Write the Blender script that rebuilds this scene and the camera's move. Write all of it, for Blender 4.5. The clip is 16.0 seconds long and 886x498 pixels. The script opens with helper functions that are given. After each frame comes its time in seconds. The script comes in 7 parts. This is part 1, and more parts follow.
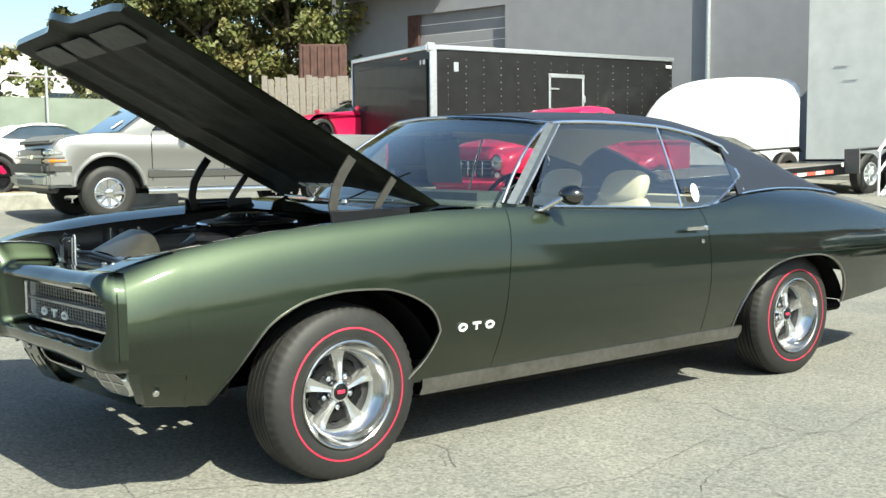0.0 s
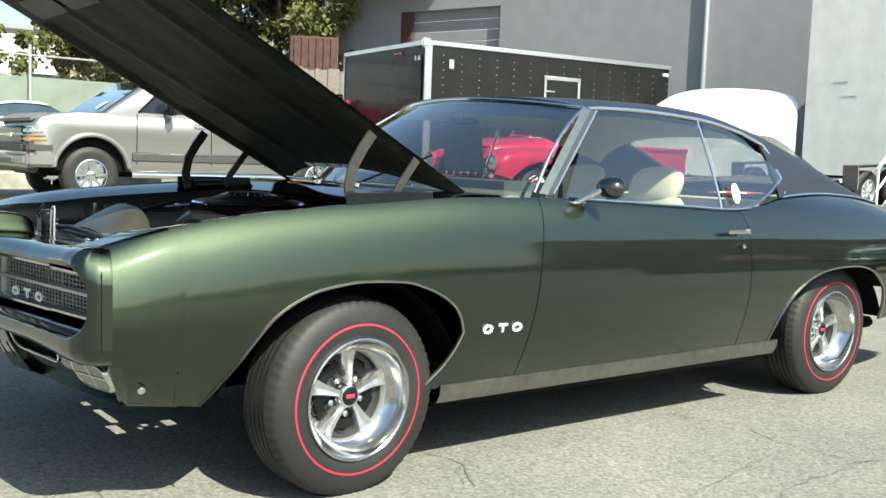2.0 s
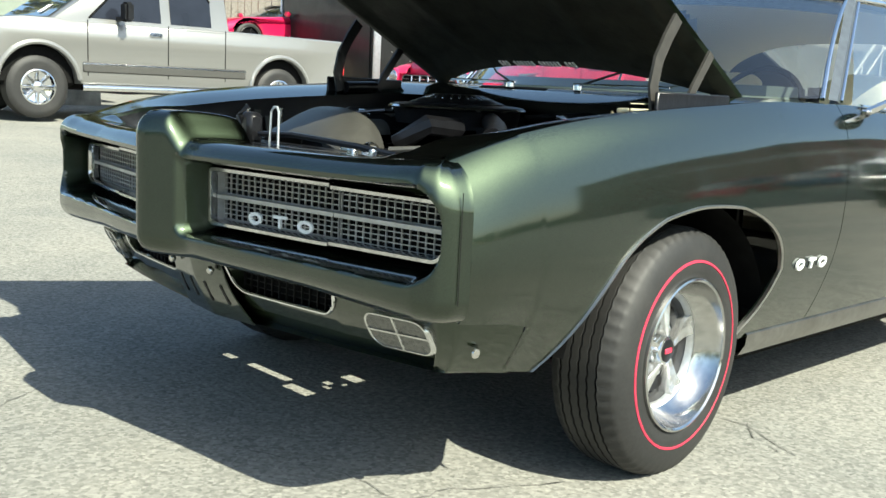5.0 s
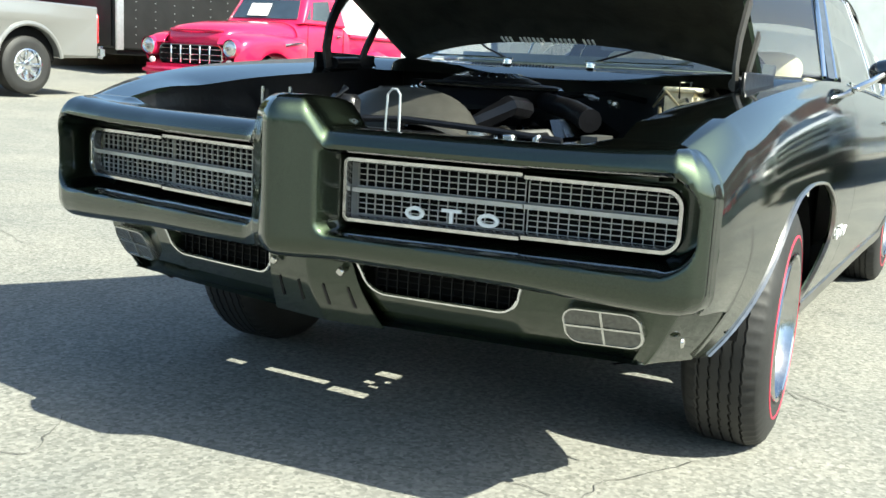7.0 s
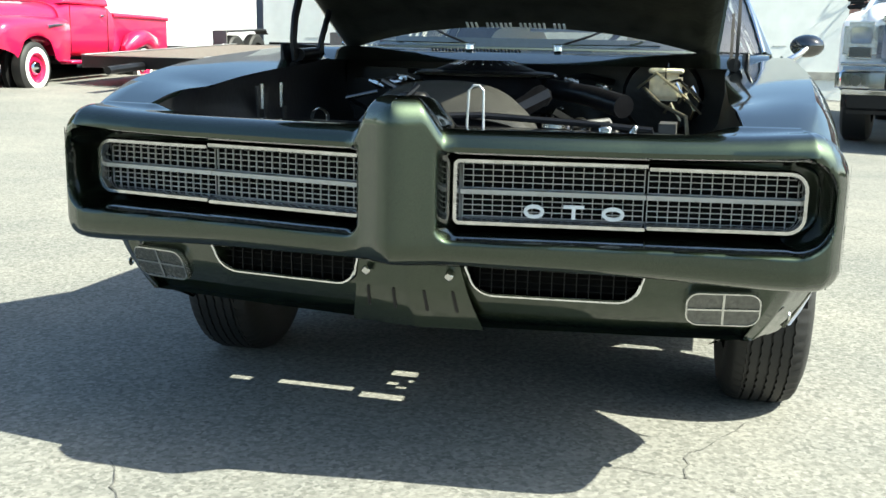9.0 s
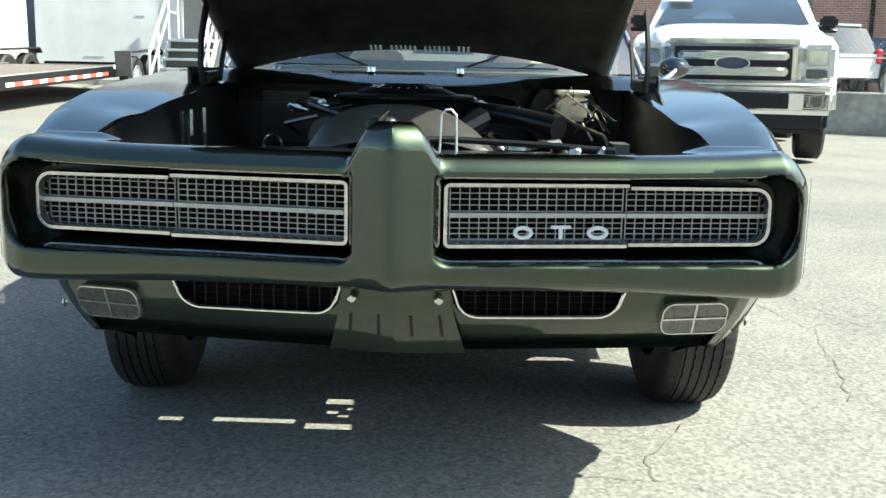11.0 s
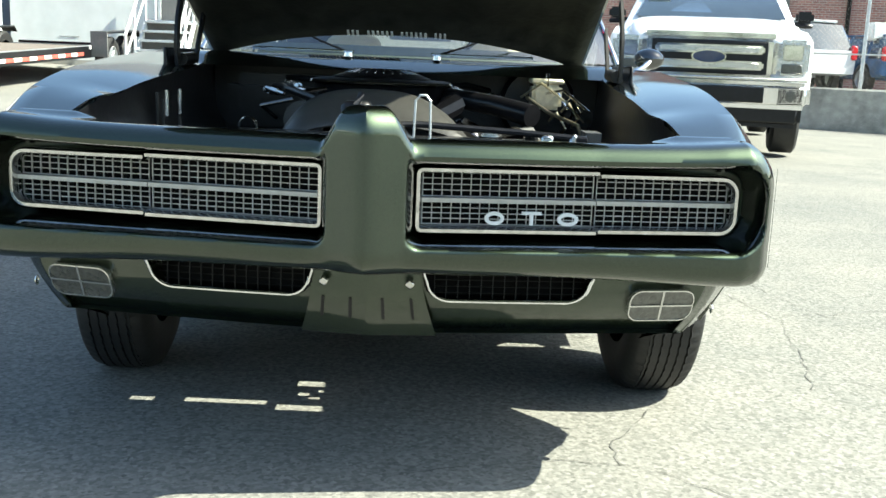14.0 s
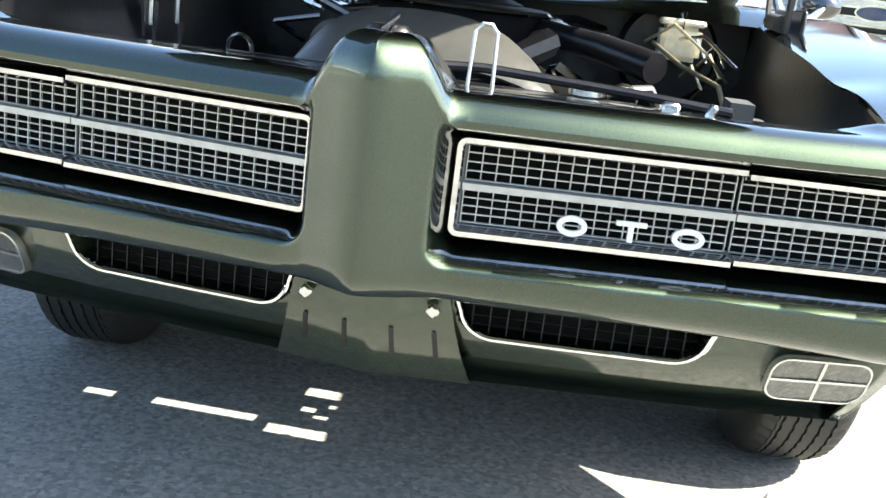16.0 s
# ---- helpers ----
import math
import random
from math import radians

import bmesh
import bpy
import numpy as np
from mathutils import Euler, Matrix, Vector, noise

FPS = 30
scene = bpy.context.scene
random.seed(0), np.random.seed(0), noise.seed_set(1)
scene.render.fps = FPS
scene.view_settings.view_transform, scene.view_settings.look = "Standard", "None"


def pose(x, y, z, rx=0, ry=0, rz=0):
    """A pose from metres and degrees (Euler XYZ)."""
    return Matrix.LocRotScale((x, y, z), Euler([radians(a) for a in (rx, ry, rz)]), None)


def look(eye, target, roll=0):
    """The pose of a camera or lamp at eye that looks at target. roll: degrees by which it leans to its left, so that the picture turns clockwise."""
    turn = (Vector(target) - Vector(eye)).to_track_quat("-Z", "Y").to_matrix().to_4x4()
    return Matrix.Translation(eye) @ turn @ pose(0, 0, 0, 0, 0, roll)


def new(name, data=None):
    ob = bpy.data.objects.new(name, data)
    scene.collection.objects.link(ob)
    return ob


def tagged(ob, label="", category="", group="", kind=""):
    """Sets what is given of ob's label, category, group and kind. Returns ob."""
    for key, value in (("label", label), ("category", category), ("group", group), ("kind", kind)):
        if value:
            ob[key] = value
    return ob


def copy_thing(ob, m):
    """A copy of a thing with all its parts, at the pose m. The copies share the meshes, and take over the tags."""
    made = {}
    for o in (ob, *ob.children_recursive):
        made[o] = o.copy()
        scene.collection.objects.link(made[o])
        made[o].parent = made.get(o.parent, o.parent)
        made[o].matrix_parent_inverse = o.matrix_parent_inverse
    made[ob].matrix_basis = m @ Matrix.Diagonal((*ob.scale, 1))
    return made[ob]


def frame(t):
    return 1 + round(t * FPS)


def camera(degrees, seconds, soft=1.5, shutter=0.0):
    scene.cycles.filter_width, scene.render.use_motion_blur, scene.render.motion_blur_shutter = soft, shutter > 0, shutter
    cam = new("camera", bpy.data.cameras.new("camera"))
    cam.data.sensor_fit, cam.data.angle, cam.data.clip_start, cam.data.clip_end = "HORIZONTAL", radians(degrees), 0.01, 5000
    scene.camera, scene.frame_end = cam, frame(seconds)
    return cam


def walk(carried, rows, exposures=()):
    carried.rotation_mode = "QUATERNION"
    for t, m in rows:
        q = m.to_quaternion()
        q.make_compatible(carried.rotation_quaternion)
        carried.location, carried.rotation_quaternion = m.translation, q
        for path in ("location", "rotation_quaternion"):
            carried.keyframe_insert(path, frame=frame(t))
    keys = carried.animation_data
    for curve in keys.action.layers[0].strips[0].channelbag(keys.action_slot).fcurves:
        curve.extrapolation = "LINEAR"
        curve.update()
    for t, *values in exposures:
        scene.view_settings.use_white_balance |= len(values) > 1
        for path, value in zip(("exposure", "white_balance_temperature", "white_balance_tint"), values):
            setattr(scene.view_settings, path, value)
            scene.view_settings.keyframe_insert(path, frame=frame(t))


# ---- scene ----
cam = camera(48.0, 16.0)
EXPOSURE = [(0, 1.16, 6800, -2), (4, 1.29, 6800, -2), (7, 1.6, 6600, -2), (8, 1.6, 6600, -2), (13, 1.62, 6600, -2), (14.5, 1.78, 6600, -2), (15.5, 2.0, 6600, 0), (16, 2.68, 6700, 6)]
PATH = [
    (0, (4.014, -1.842, 1.188), (2.411, -0.66, 1.002), -0.5),
    (0.5, (3.973, -1.817, 1.172), (2.374, -0.63, 0.986), -0.0),
    (1, (3.897, -1.772, 1.151), (2.298, -0.585, 0.968), 0.5),
    (1.5, (3.775, -1.707, 1.13), (2.171, -0.525, 0.948), 1.1),
    (2, (3.579, -1.725, 1.107), (2.001, -0.51, 0.926), 2.1),
    (2.5, (3.346, -1.699, 1.06), (1.771, -0.48, 0.878), 2.8),
    (3, (3.123, -1.678, 1.015), (1.522, -0.496, 0.819), 2.8),
    (3.5, (2.897, -1.727, 0.987), (1.285, -0.567, 0.758), 2.7),
    (4, (2.688, -1.858, 0.989), (1.11, -0.66, 0.717), 2.5),
    (4.2, (2.607, -1.905, 0.986), (1.047, -0.688, 0.699), 2.3),
    (6.3, (1.665, -2.637, 0.955), (0.581, -0.992, 0.612), 4.1),
    (6.5, (1.573, -2.669, 0.951), (0.529, -0.998, 0.606), 3.8),
    (7, (1.373, -2.708, 0.95), (0.41, -0.992, 0.594), 3.1),
    (7.5, (1.154, -2.771, 0.939), (0.297, -1.0, 0.583), 2.3),
    (8, (0.934, -2.863, 0.954), (0.209, -1.036, 0.582), 2.0),
    (8.5, (0.731, -2.926, 0.963), (0.147, -1.052, 0.577), 1.7),
    (8.7, (0.686, -2.944, 0.968), (0.137, -1.061, 0.579), 1.5),
    (10.8, (0.19, -3.024, 0.987), (0.103, -1.059, 0.621), 1.3),
    (11, (0.165, -3.031, 0.98), (0.108, -1.063, 0.632), 1.2),
    (11.5, (0.129, -3.132, 0.983), (0.139, -1.157, 0.669), 1.2),
    (12, (0.118, -3.183, 0.981), (0.158, -1.208, 0.668), 1.4),
    (12.5, (0.119, -3.181, 0.974), (0.167, -1.206, 0.66), 1.6),
    (13, (0.124, -3.187, 0.976), (0.178, -1.214, 0.648), 2.1),
    (13.5, (0.141, -3.162, 0.978), (0.184, -1.193, 0.63), 2.3),
    (14, (0.175, -3.058, 0.976), (0.167, -1.092, 0.606), 2.4),
    (14.5, (0.213, -2.891, 0.971), (0.153, -0.931, 0.575), 2.5),
    (15, (0.252, -2.693, 0.968), (0.158, -0.741, 0.544), 3.4),
    (15.5, (0.29, -2.479, 0.981), (0.139, -0.541, 0.509), 5.4),
    (16, (0.257, -2.272, 0.95), (0.037, -0.352, 0.436), 7.1),
]
walk(cam, [(t, look(eye, target, roll)) for t, eye, target, roll in PATH], EXPOSURE)

# ---- light ----
SUN_TO = Vector((0.93, -0.01, 1.0)).normalized()
world = bpy.data.worlds.new("sky_world")
scene.world = world
world.use_nodes = True
wn = world.node_tree.nodes
sky = wn.new("ShaderNodeTexSky")
sky.sky_type = "NISHITA"
sky.sun_disc = False
sky.sun_elevation = math.asin(SUN_TO.z)
sky.sun_rotation = math.atan2(SUN_TO.x, SUN_TO.y)
sky.air_density, sky.dust_density, sky.ozone_density = 1.0, 1.5, 2.2
wn["Background"].inputs["Strength"].default_value = 0.104
world.node_tree.links.new(sky.outputs[0], wn["Background"].inputs[0])
sun = new("sun", bpy.data.lights.new("sun", "SUN"))
sun.data.energy, sun.data.angle, sun.data.color = 5.0, radians(0.5), (1.0, 0.95, 0.87)
sun.matrix_world = look(tuple(SUN_TO * 60), (0, 0, 0))


# ---- materials ----
def material(name, color, rough=0.5, metal=0.0, coat=0.0, noise_size=0.0, vary=0.15, bump=0.0, bump_size=0.0,
             coat_rough=0.03, stain=0.0, stain_size=3.0, stain_color=(0.1, 0.09, 0.08), rough_vary=0.0, spec=0.5):
    """A principled material: fine noise over the colour, a larger stain layer, and fine relief."""
    m = bpy.data.materials.new(name)
    m.use_nodes = True
    nt = m.node_tree
    b = nt.nodes["Principled BSDF"]
    b.inputs["Base Color"].default_value = (*color, 1)
    b.inputs["Roughness"].default_value = rough
    b.inputs["Metallic"].default_value = metal
    b.inputs["Coat Weight"].default_value = coat
    b.inputs["Coat Roughness"].default_value = coat_rough
    b.inputs["Specular IOR Level"].default_value = spec
    tc = nt.nodes.new("ShaderNodeTexCoord")
    last = None
    if noise_size:
        n = nt.nodes.new("ShaderNodeTexNoise")
        n.inputs["Scale"].default_value = 1 / noise_size
        n.inputs["Detail"].default_value = 5
        nt.links.new(tc.outputs["Object"], n.inputs["Vector"])
        r = nt.nodes.new("ShaderNodeValToRGB")
        r.color_ramp.elements[0].position, r.color_ramp.elements[1].position = 0.3, 0.7
        r.color_ramp.elements[0].color = (*[c * (1 - vary) for c in color], 1)
        r.color_ramp.elements[1].color = (*[min(1, c * (1 + vary)) for c in color], 1)
        nt.links.new(n.outputs["Fac"], r.inputs["Fac"])
        last = r.outputs["Color"]
        if rough_vary:
            mr = nt.nodes.new("ShaderNodeMapRange")
            mr.inputs["To Min"].default_value, mr.inputs["To Max"].default_value = max(0, rough - rough_vary), min(1, rough + rough_vary)
            nt.links.new(n.outputs["Fac"], mr.inputs["Value"])
            nt.links.new(mr.outputs[0], b.inputs["Roughness"])
    if stain:
        n2 = nt.nodes.new("ShaderNodeTexNoise")
        n2.inputs["Scale"].default_value = 1 / stain_size
        n2.inputs["Detail"].default_value = 6
        n2.inputs["Roughness"].default_value = 0.65
        nt.links.new(tc.outputs["Object"], n2.inputs["Vector"])
        r2 = nt.nodes.new("ShaderNodeValToRGB")
        r2.color_ramp.elements[0].position, r2.color_ramp.elements[1].position = 0.45, 0.72
        r2.color_ramp.elements[0].color, r2.color_ramp.elements[1].color = (0, 0, 0, 1), (stain, stain, stain, 1)
        nt.links.new(n2.outputs["Fac"], r2.inputs["Fac"])
        mix = nt.nodes.new("ShaderNodeMixRGB")
        mix.inputs["Color1"].default_value = (*color, 1)
        mix.inputs["Color2"].default_value = (*stain_color, 1)
        if last:
            nt.links.new(last, mix.inputs["Color1"])
        nt.links.new(r2.outputs["Color"], mix.inputs["Fac"])
        last = mix.outputs["Color"]
    if last:
        nt.links.new(last, b.inputs["Base Color"])
    if bump:
        n3 = nt.nodes.new("ShaderNodeTexNoise")
        n3.inputs["Scale"].default_value = 1 / (bump_size or noise_size or 0.01)
        n3.inputs["Detail"].default_value = 4
        nt.links.new(tc.outputs["Object"], n3.inputs["Vector"])
        bp = nt.nodes.new("ShaderNodeBump")
        bp.inputs["Strength"].default_value = bump
        bp.inputs["Distance"].default_value = (bump_size or noise_size or 0.01) * 0.5
        nt.links.new(n3.outputs["Fac"], bp.inputs["Height"])
        nt.links.new(bp.outputs[0], b.inputs["Normal"])
    return m


def glass_material(name, color, rough=0.0, alpha=0.25):
    """Car glass: a clear tinted pane with a mirror-like surface."""
    m = bpy.data.materials.new(name)
    m.use_nodes = True
    nt = m.node_tree
    out = nt.nodes["Material Output"]
    nt.nodes.remove(nt.nodes["Principled BSDF"])
    tr = nt.nodes.new("ShaderNodeBsdfTransparent")
    tr.inputs["Color"].default_value = (*color, 1)
    gl = nt.nodes.new("ShaderNodeBsdfGlossy")
    gl.inputs["Roughness"].default_value = rough
    lw = nt.nodes.new("ShaderNodeLayerWeight")
    lw.inputs["Blend"].default_value = 0.5
    pw = nt.nodes.new("ShaderNodeMath")
    pw.operation = "POWER"
    pw.inputs[1].default_value = 1.9
    fr = nt.nodes.new("ShaderNodeMapRange")
    fr.inputs["To Min"].default_value, fr.inputs["To Max"].default_value = 0.09, 1.0
    nt.links.new(lw.outputs["Facing"], pw.inputs[0])
    nt.links.new(pw.outputs[0], fr.inputs["Value"])
    mx = nt.nodes.new("ShaderNodeMixShader")
    nt.links.new(fr.outputs[0], mx.inputs[0])
    nt.links.new(tr.outputs[0], mx.inputs[1])
    nt.links.new(gl.outputs[0], mx.inputs[2])
    nt.links.new(mx.outputs[0], out.inputs["Surface"])
    return m


def flake_paint(name, color, rough, flake=0.25):
    """Metallic car paint: a broad coloured flake layer under a mirror-smooth clear coat."""
    m = bpy.data.materials.new(name)
    m.use_nodes = True
    nt = m.node_tree
    out = nt.nodes["Material Output"]
    nt.nodes.remove(nt.nodes["Principled BSDF"])
    tc = nt.nodes.new("ShaderNodeTexCoord")
    n = nt.nodes.new("ShaderNodeTexNoise")
    n.inputs["Scale"].default_value, n.inputs["Detail"].default_value = 700, 2
    nt.links.new(tc.outputs["Object"], n.inputs["Vector"])
    r = nt.nodes.new("ShaderNodeValToRGB")
    r.color_ramp.elements[0].position, r.color_ramp.elements[1].position = 0.3, 0.7
    r.color_ramp.elements[0].color = (*[c * (1 - flake) for c in color], 1)
    r.color_ramp.elements[1].color = (*[c * (1 + flake) for c in color], 1)
    nt.links.new(n.outputs["Fac"], r.inputs["Fac"])
    base = nt.nodes.new("ShaderNodeBsdfAnisotropic")
    base.distribution = "BECKMANN"
    base.inputs["Roughness"].default_value = rough
    nt.links.new(r.outputs["Color"], base.inputs["Color"])
    wav = nt.nodes.new("ShaderNodeTexNoise")
    wav.inputs["Scale"].default_value, wav.inputs["Detail"].default_value = 9, 2
    nt.links.new(tc.outputs["Object"], wav.inputs["Vector"])
    bp = nt.nodes.new("ShaderNodeBump")
    bp.inputs["Strength"].default_value, bp.inputs["Distance"].default_value = 0.05, 0.004
    nt.links.new(wav.outputs["Fac"], bp.inputs["Height"])
    coat = nt.nodes.new("ShaderNodeBsdfAnisotropic")
    coat.inputs["Roughness"].default_value = 0.07
    nt.links.new(bp.outputs[0], coat.inputs["Normal"])
    lw = nt.nodes.new("ShaderNodeLayerWeight")
    lw.inputs["Blend"].default_value = 0.5
    pw = nt.nodes.new("ShaderNodeMath")
    pw.operation = "POWER"
    pw.inputs[1].default_value = 2.8
    nt.links.new(lw.outputs["Facing"], pw.inputs[0])
    fr = nt.nodes.new("ShaderNodeMapRange")
    fr.inputs["To Min"].default_value, fr.inputs["To Max"].default_value = 0.055, 1.0
    nt.links.new(pw.outputs[0], fr.inputs["Value"])
    mx = nt.nodes.new("ShaderNodeMixShader")
    nt.links.new(fr.outputs[0], mx.inputs[0])
    nt.links.new(base.outputs[0], mx.inputs[1])
    nt.links.new(coat.outputs[0], mx.inputs[2])
    nt.links.new(mx.outputs[0], out.inputs["Surface"])
    return m


PAINT = flake_paint("dark_green_metallic_paint", (0.0375, 0.0512, 0.0330), 0.52)
VINYL = material("black_vinyl", (0.01296, 0.01512, 0.02304), 0.42, 0, 0, 0.004, 0.25, 0.35, 0.004, stain=0.15, stain_size=0.5, stain_color=(0.04, 0.045, 0.06))
DARKCHROME = material("dark_tinted_chrome", (0.13, 0.13, 0.13), 0.06, 1.0, noise_size=0.05, vary=0.05)
CREAM = material("cream_cadmium_plate", (0.62, 0.57, 0.42), 0.4, 0.2, noise_size=0.02, vary=0.15, stain=0.4, stain_size=0.06, stain_color=(0.3, 0.25, 0.15))
CHROME = material("chrome", (0.78, 0.79, 0.8), 0.07, 1.0, noise_size=0.05, vary=0.05, rough_vary=0.04)
RINGCHROME = material("worn_chrome", (0.52, 0.52, 0.515), 0.15, 1.0, noise_size=0.03, vary=0.12, rough_vary=0.08)
STEEL = material("brushed_stainless_trim", (0.62, 0.61, 0.58), 0.24, 1.0, noise_size=0.02, vary=0.1, rough_vary=0.06)
ROCKER = material("dulled_rocker_trim", (0.29, 0.285, 0.275), 0.34, 1.0, noise_size=0.03, vary=0.15, rough_vary=0.08, stain=0.5, stain_size=0.2, stain_color=(0.16, 0.15, 0.13))
PILLARTRIM = material("dark_satin_pillar_trim", (0.10, 0.115, 0.13), 0.30, 0.6, noise_size=0.02, vary=0.15)
RIMDARK = material("dark_grey_rim_paint", (0.07, 0.07, 0.072), 0.4, 0.5, noise_size=0.02, vary=0.2)
SILVER = material("argent_silver_paint", (0.42, 0.43, 0.43), 0.36, 0.75, noise_size=0.02, vary=0.1)
SPOKE = material("bright_argent_paint", (0.62, 0.62, 0.61), 0.26, 0.9, 0.5, noise_size=0.02, vary=0.08)
GRILLECHROME = material("grey_chrome", (0.58, 0.58, 0.575), 0.13, 1.0, noise_size=0.02, vary=0.2, rough_vary=0.1)
GRIDMAT = material("satin_silver_grille", (0.50, 0.50, 0.485), 0.4, 0.6, noise_size=0.03, vary=0.12)
SHROUD = material("sunlit_black_plastic", (0.04675, 0.0459, 0.04165), 0.55, noise_size=0.03, vary=0.15, bump=0.1, bump_size=0.01)
SHROUDGREY = material("dusty_grey_plastic", (0.040, 0.039, 0.034), 0.38, noise_size=0.03, vary=0.15, bump=0.1, bump_size=0.01, stain=0.4, stain_size=0.1, stain_color=(0.05, 0.048, 0.043))
ARCHTRIM = material("dulled_stainless_trim", (0.42, 0.41, 0.39), 0.30, 1.0, noise_size=0.02, vary=0.1, rough_vary=0.06)
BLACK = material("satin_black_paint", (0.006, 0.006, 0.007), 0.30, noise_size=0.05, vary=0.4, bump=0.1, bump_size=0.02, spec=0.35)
HOODLINE = material("dark_hood_underside", (0.0225, 0.0230, 0.0190), 0.6, noise_size=0.08, vary=0.4, bump=0.2, bump_size=0.03, stain=0.35, stain_size=0.25, stain_color=(0.024, 0.024, 0.020), spec=0.12)
GLOSSBLACK = material("gloss_black_panel", (0.008, 0.009, 0.012), 0.16, 0, 0.6, 0.05, 0.3)
BRACE = material("dull_grey_brace", (0.06, 0.06, 0.056), 0.6, noise_size=0.03, vary=0.4, stain=0.6, stain_size=0.06, stain_color=(0.01, 0.01, 0.01))
MATTE = material("flat_black", (0.006, 0.006, 0.006), 0.85, noise_size=0.05, vary=0.4, spec=0.08)
RUBBER = material("tyre_rubber", (0.01224, 0.01224, 0.01188), 0.62, noise_size=0.01, vary=0.25, bump=0.15, bump_size=0.003, stain=0.3, stain_size=0.2, stain_color=(0.05, 0.047, 0.042))
REDLINE = material("red_rubber_line", (0.46, 0.025, 0.06), 0.5, noise_size=0.02, vary=0.15)
IVORY = material("ivory_vinyl", (0.72, 0.68, 0.55), 0.45, noise_size=0.02, vary=0.06, bump=0.15, bump_size=0.01)
GLASS = glass_material("tinted_car_glass", (0.80, 0.81, 0.76), 0.0, 0.27)
BANDGLASS = glass_material("blue_shade_band", (0.16, 0.22, 0.36))
LENS = material("smoked_clear_lens", (0.075, 0.076, 0.066), 0.15, 0.2, 1.0, 0.012, 0.25, 0.5, 0.012)
BEZEL = material("satin_bright_bezel", (0.62, 0.62, 0.60), 0.22, 0.9, 0.0, noise_size=0.02, vary=0.1)
CLEARLAMP = material("clear_bright_lamp", (0.60, 0.60, 0.58), 0.12, 0.75, 1.0, 0.02, 0.25, 0.4, 0.02)
AMBER = material("amber_lens", (0.75, 0.22, 0.03), 0.2, 0, 1.0, 0.01, 0.2)
REDLENS = material("red_lens", (0.5, 0.015, 0.02), 0.2, 0, 1.0, 0.01, 0.2)
MIRROR = material("mirror_glass", (0.85, 0.87, 0.88), 0.02, 1.0)
BRASS = material("gold_cadmium", (0.60, 0.52, 0.34), 0.35, 0.9, noise_size=0.01, vary=0.2)
HOSE = material("tan_weathered_sunlit_arm", (0.036, 0.03312, 0.0288), 0.55, 0.1, noise_size=0.03, vary=0.25)
SILVERPAINT = material("pewter_metallic_paint", (0.2295, 0.2295, 0.221), 0.33, 0.45, 0.8, 0.002, 0.1)
WHITEPAINT = material("white_car_paint", (0.80, 0.80, 0.80), 0.3, 0, 0.9, 0.3, 0.03)
REDPAINT = material("candy_red_paint", (0.58, 0.010, 0.075), 0.28, 0.15, 1.0, 0.3, 0.08)
GREYPLASTIC = material("grey_plastic_cladding", (0.1296, 0.1296, 0.1224), 0.6, noise_size=0.02, vary=0.15)
DARKGLASS = material("dark_window_glass", (0.03, 0.045, 0.06), 0.04, 0, 1.0, noise_size=0.5, vary=0.3)
TRAILERBLACK = material("black_aluminium_skin", (0.010, 0.010, 0.010), 0.42, 0, 0.12, 0.3, 0.3, 0.05, 0.4, spec=0.3)
ALU = material("mill_aluminium", (0.66, 0.67, 0.68), 0.35, 0.9, noise_size=0.05, vary=0.1)
DECK = material("weathered_deck_boards", (0.144, 0.1224, 0.1008), 0.8, noise_size=0.05, vary=0.3, bump=0.3, bump_size=0.03)
REDTAPE = material("red_white_tape", (0.75, 0.10, 0.07), 0.4, noise_size=0.1, vary=0.2)
WHITETAPE = material("white_reflective_tape", (0.8, 0.78, 0.72), 0.35, noise_size=0.1, vary=0.1)
WALLGREY = material("grey_painted_masonry", (0.2471, 0.2471, 0.2625), 0.8, noise_size=0.5, vary=0.06, bump=0.25, bump_size=0.02, stain=0.35, stain_size=1.8, stain_color=(0.20, 0.20, 0.22))
WALLPALE = material("pale_painted_block", (0.714, 0.731, 0.6885), 0.8, noise_size=0.4, vary=0.08, bump=0.08, bump_size=0.03, stain=0.4, stain_size=1.2, stain_color=(0.60, 0.63, 0.58))
CONCRETE = material("weathered_concrete", (0.3312, 0.324, 0.2808), 0.85, noise_size=0.15, vary=0.2, bump=0.4, bump_size=0.03, stain=0.8, stain_size=0.5, stain_color=(0.13, 0.13, 0.115))
FENCEWIRE = material("dull_fence_wire", (0.20, 0.20, 0.195), 0.6, 0.2, noise_size=0.05, vary=0.2)
GALV = material("galvanised_steel", (0.52, 0.54, 0.55), 0.4, 0.7, noise_size=0.05, vary=0.12)
WHITEMETAL = material("white_painted_steel", (0.74, 0.75, 0.74), 0.4, noise_size=0.1, vary=0.08)
WOODFENCE = material("grey_fence_boards", (0.1958, 0.1775, 0.153), 0.85, noise_size=0.03, vary=0.35, bump=0.4, bump_size=0.02)
RUST = material("rust_brown_steel", (0.072, 0.0324, 0.0252), 0.75, noise_size=0.2, vary=0.3, bump=0.2, bump_size=0.05)
BARK = material("tree_bark", (0.10, 0.075, 0.055), 0.9, noise_size=0.04, vary=0.4, bump=0.6, bump_size=0.04)
LEAF = material("green_leaves", (0.08169, 0.09486, 0.02371), 0.6, noise_size=0.7, vary=0.5, stain=0.8, stain_size=1.6, stain_color=(0.19, 0.135, 0.05))
